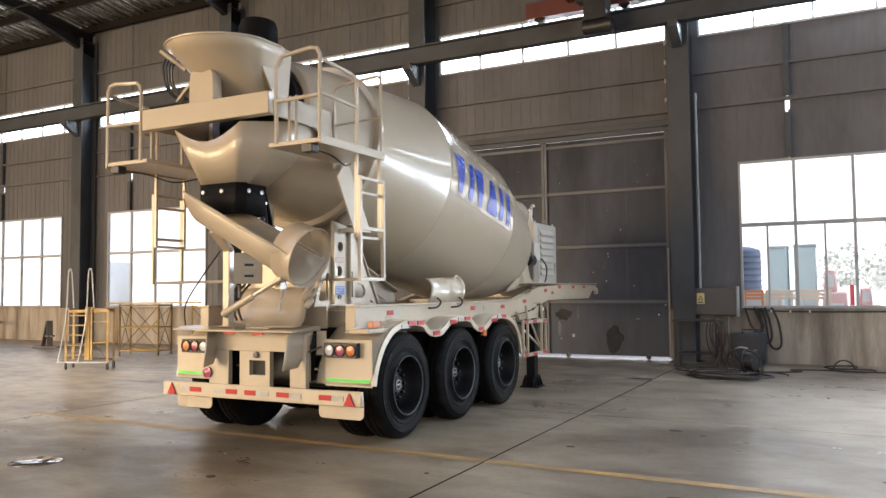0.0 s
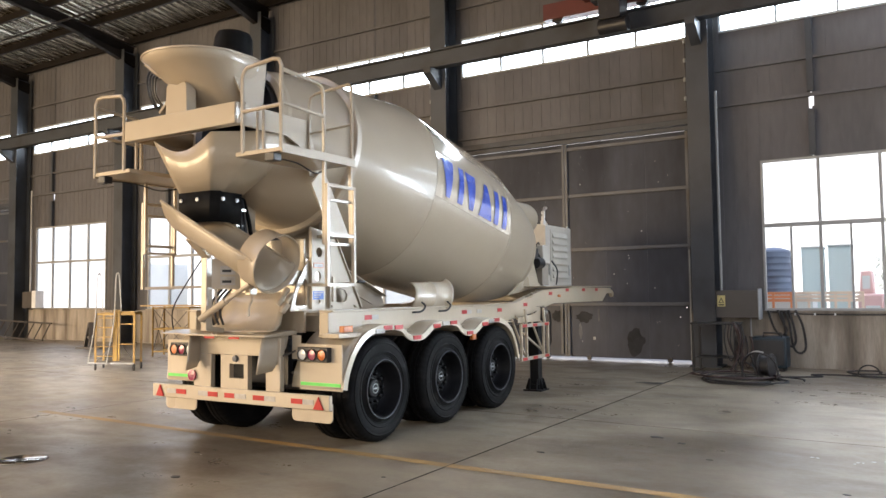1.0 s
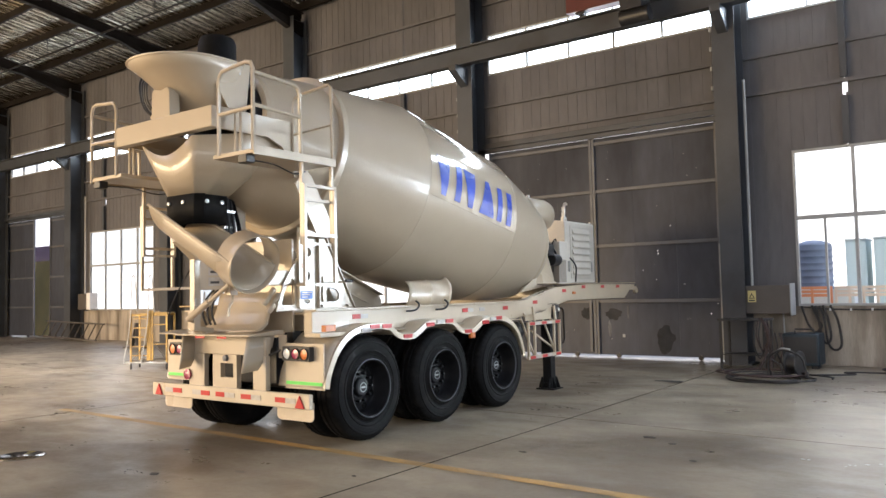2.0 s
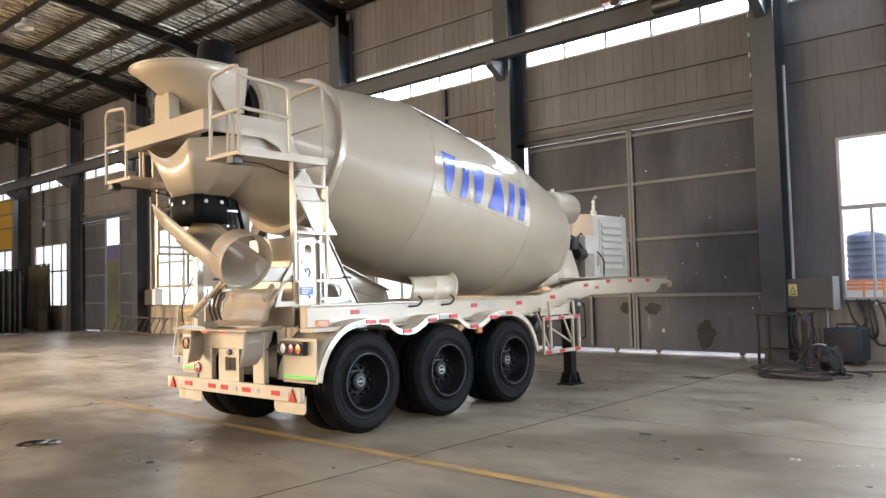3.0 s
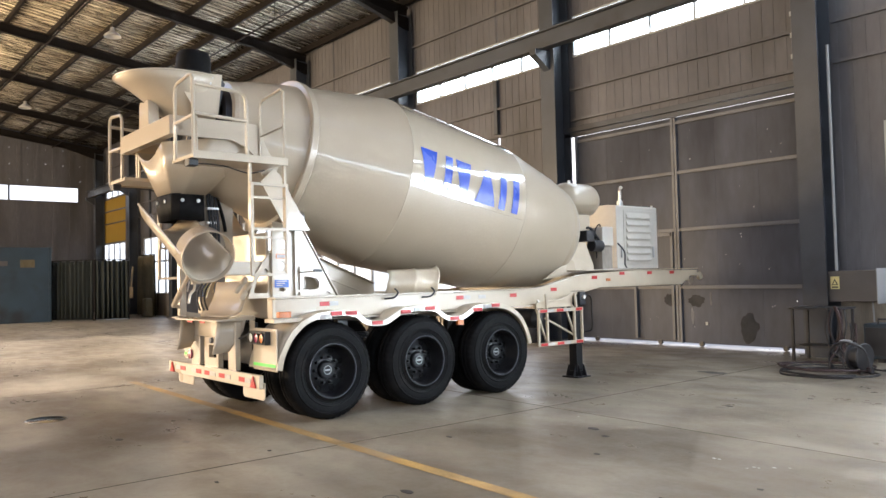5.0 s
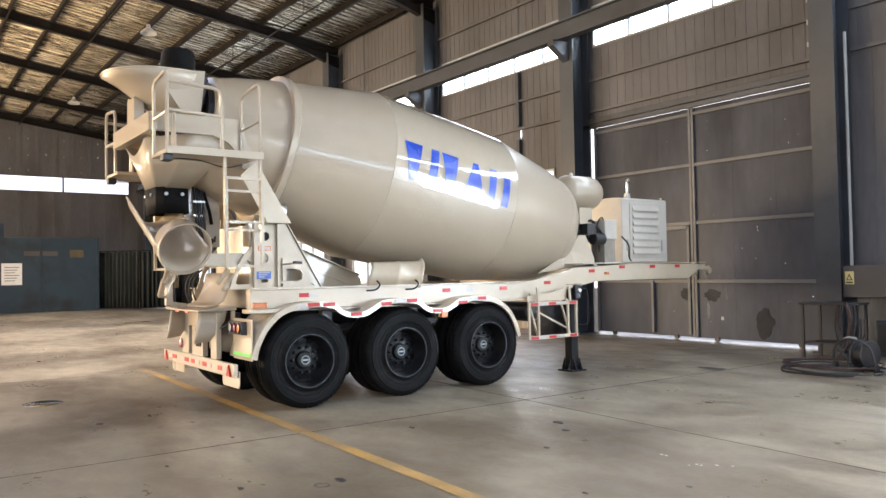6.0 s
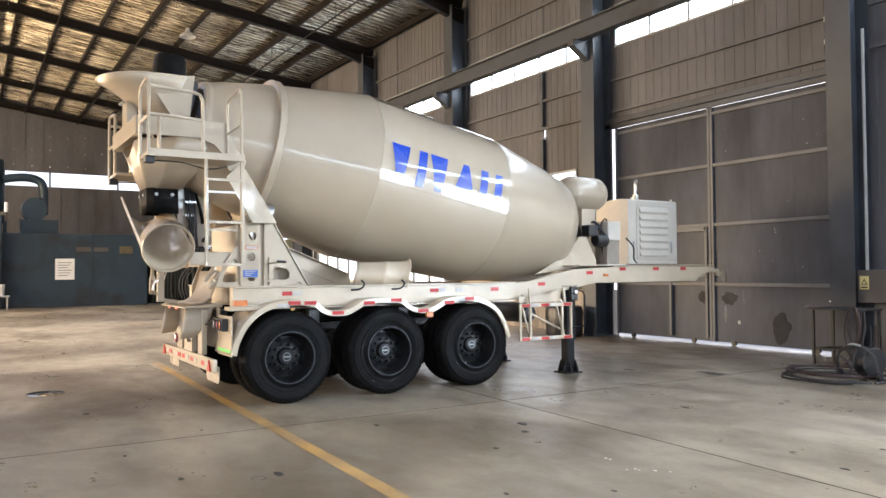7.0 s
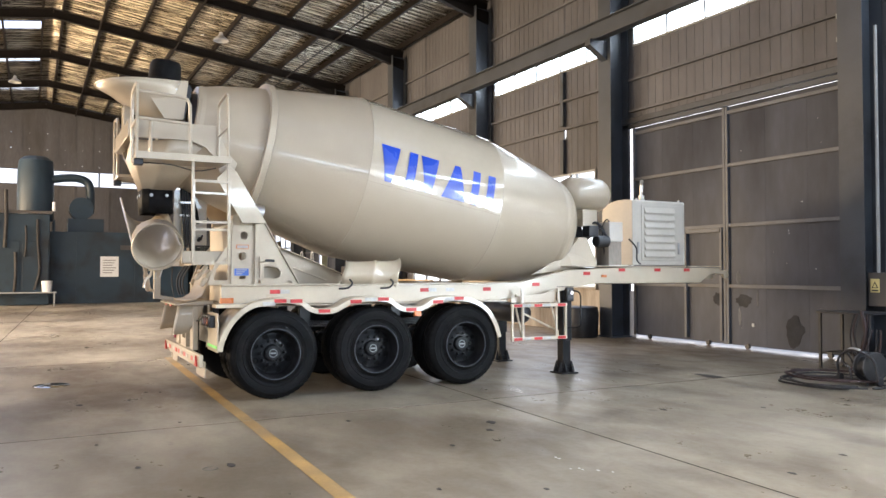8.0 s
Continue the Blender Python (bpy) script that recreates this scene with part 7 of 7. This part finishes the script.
def hazy_tree(x, y, h, seed):
    """A far tree: a tapered trunk under a crown of many small leaf clumps."""
    rnd = random.Random(seed)
    tree = root("tree", (x, y, -0.04), "tree beyond the yard, paled in colour for haze", "tree", "trees beyond the yard")
    m = M().revolve([(0, 0.0), (0, 0.14), (h * 0.55, 0.06), (h * 0.8, 0.02), (h * 0.8, 0.0)], (x, y, -0.04), (0, 0, 1), 8)
    for k in range(4):
        a = rnd.uniform(0, 6.28)
        m.tube([(x, y, h * (0.4 + 0.08 * k)), (x + 0.2 * h * math.cos(a), y + 0.2 * h * math.sin(a), h * (0.6 + 0.08 * k))], 0.03, 5)
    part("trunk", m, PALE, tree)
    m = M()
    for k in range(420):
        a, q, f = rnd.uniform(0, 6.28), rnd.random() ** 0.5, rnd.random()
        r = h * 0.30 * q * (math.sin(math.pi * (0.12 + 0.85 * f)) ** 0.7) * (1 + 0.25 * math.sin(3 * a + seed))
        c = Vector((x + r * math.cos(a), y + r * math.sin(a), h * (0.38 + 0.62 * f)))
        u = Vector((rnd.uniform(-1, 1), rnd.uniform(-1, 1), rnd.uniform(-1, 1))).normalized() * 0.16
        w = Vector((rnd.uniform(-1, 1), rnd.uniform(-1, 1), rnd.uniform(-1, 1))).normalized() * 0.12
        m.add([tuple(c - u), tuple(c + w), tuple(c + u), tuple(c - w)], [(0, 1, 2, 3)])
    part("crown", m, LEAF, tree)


for i, (x, y, h) in enumerate(((-0.6, 55, 3.9), (0.5, 56, 4.3), (1.9, 54, 3.6), (3.0, 56, 4.4), (4.6, 55, 4.0))):
    hazy_tree(x, y, h, i)
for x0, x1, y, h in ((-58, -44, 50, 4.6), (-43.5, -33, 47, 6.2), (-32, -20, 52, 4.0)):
    solid("far_building", M().box(x0, x1, y, y + 6, -0.04, h), PALE, "building beyond the yard, paled in colour for haze", "building")
solid("far_building", M().box(-95, -60, 46, 52, -0.04, 4.5), PALE, "building beyond the yard, paled in colour for haze", "building")
solid("far_building", M().box(-2, 40, 72, 78, -0.04, 4.0), PALE, "building beyond the yard, paled in colour for haze", "building")
# backdrop glows by itself, standing in for the bright distance past the yard
HAZE = bpy.data.materials.new("glowing_haze")
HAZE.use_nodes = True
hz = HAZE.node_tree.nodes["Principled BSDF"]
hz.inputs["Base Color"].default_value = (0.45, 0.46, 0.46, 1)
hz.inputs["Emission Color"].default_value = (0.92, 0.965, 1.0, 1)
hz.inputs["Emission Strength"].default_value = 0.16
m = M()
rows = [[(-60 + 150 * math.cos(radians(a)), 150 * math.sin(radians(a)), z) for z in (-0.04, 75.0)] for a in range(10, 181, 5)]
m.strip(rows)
solid("backdrop", m, HAZE, "glowing backdrop standing in for the bright hazy distance", "backdrop", kind="structure", smooth=60)
solid("yellow_panel", M().box(-35.3, -31.6, 18.4, 18.6, -0.04, 3.3), YEL_P, "yellow boards stacked outside the open door", "boards")
solid("lilac_board", M().box(-35.4, -31.6, 18.62, 18.7, -0.04, 4.0), PURP, "lilac board outside the open door", "board")
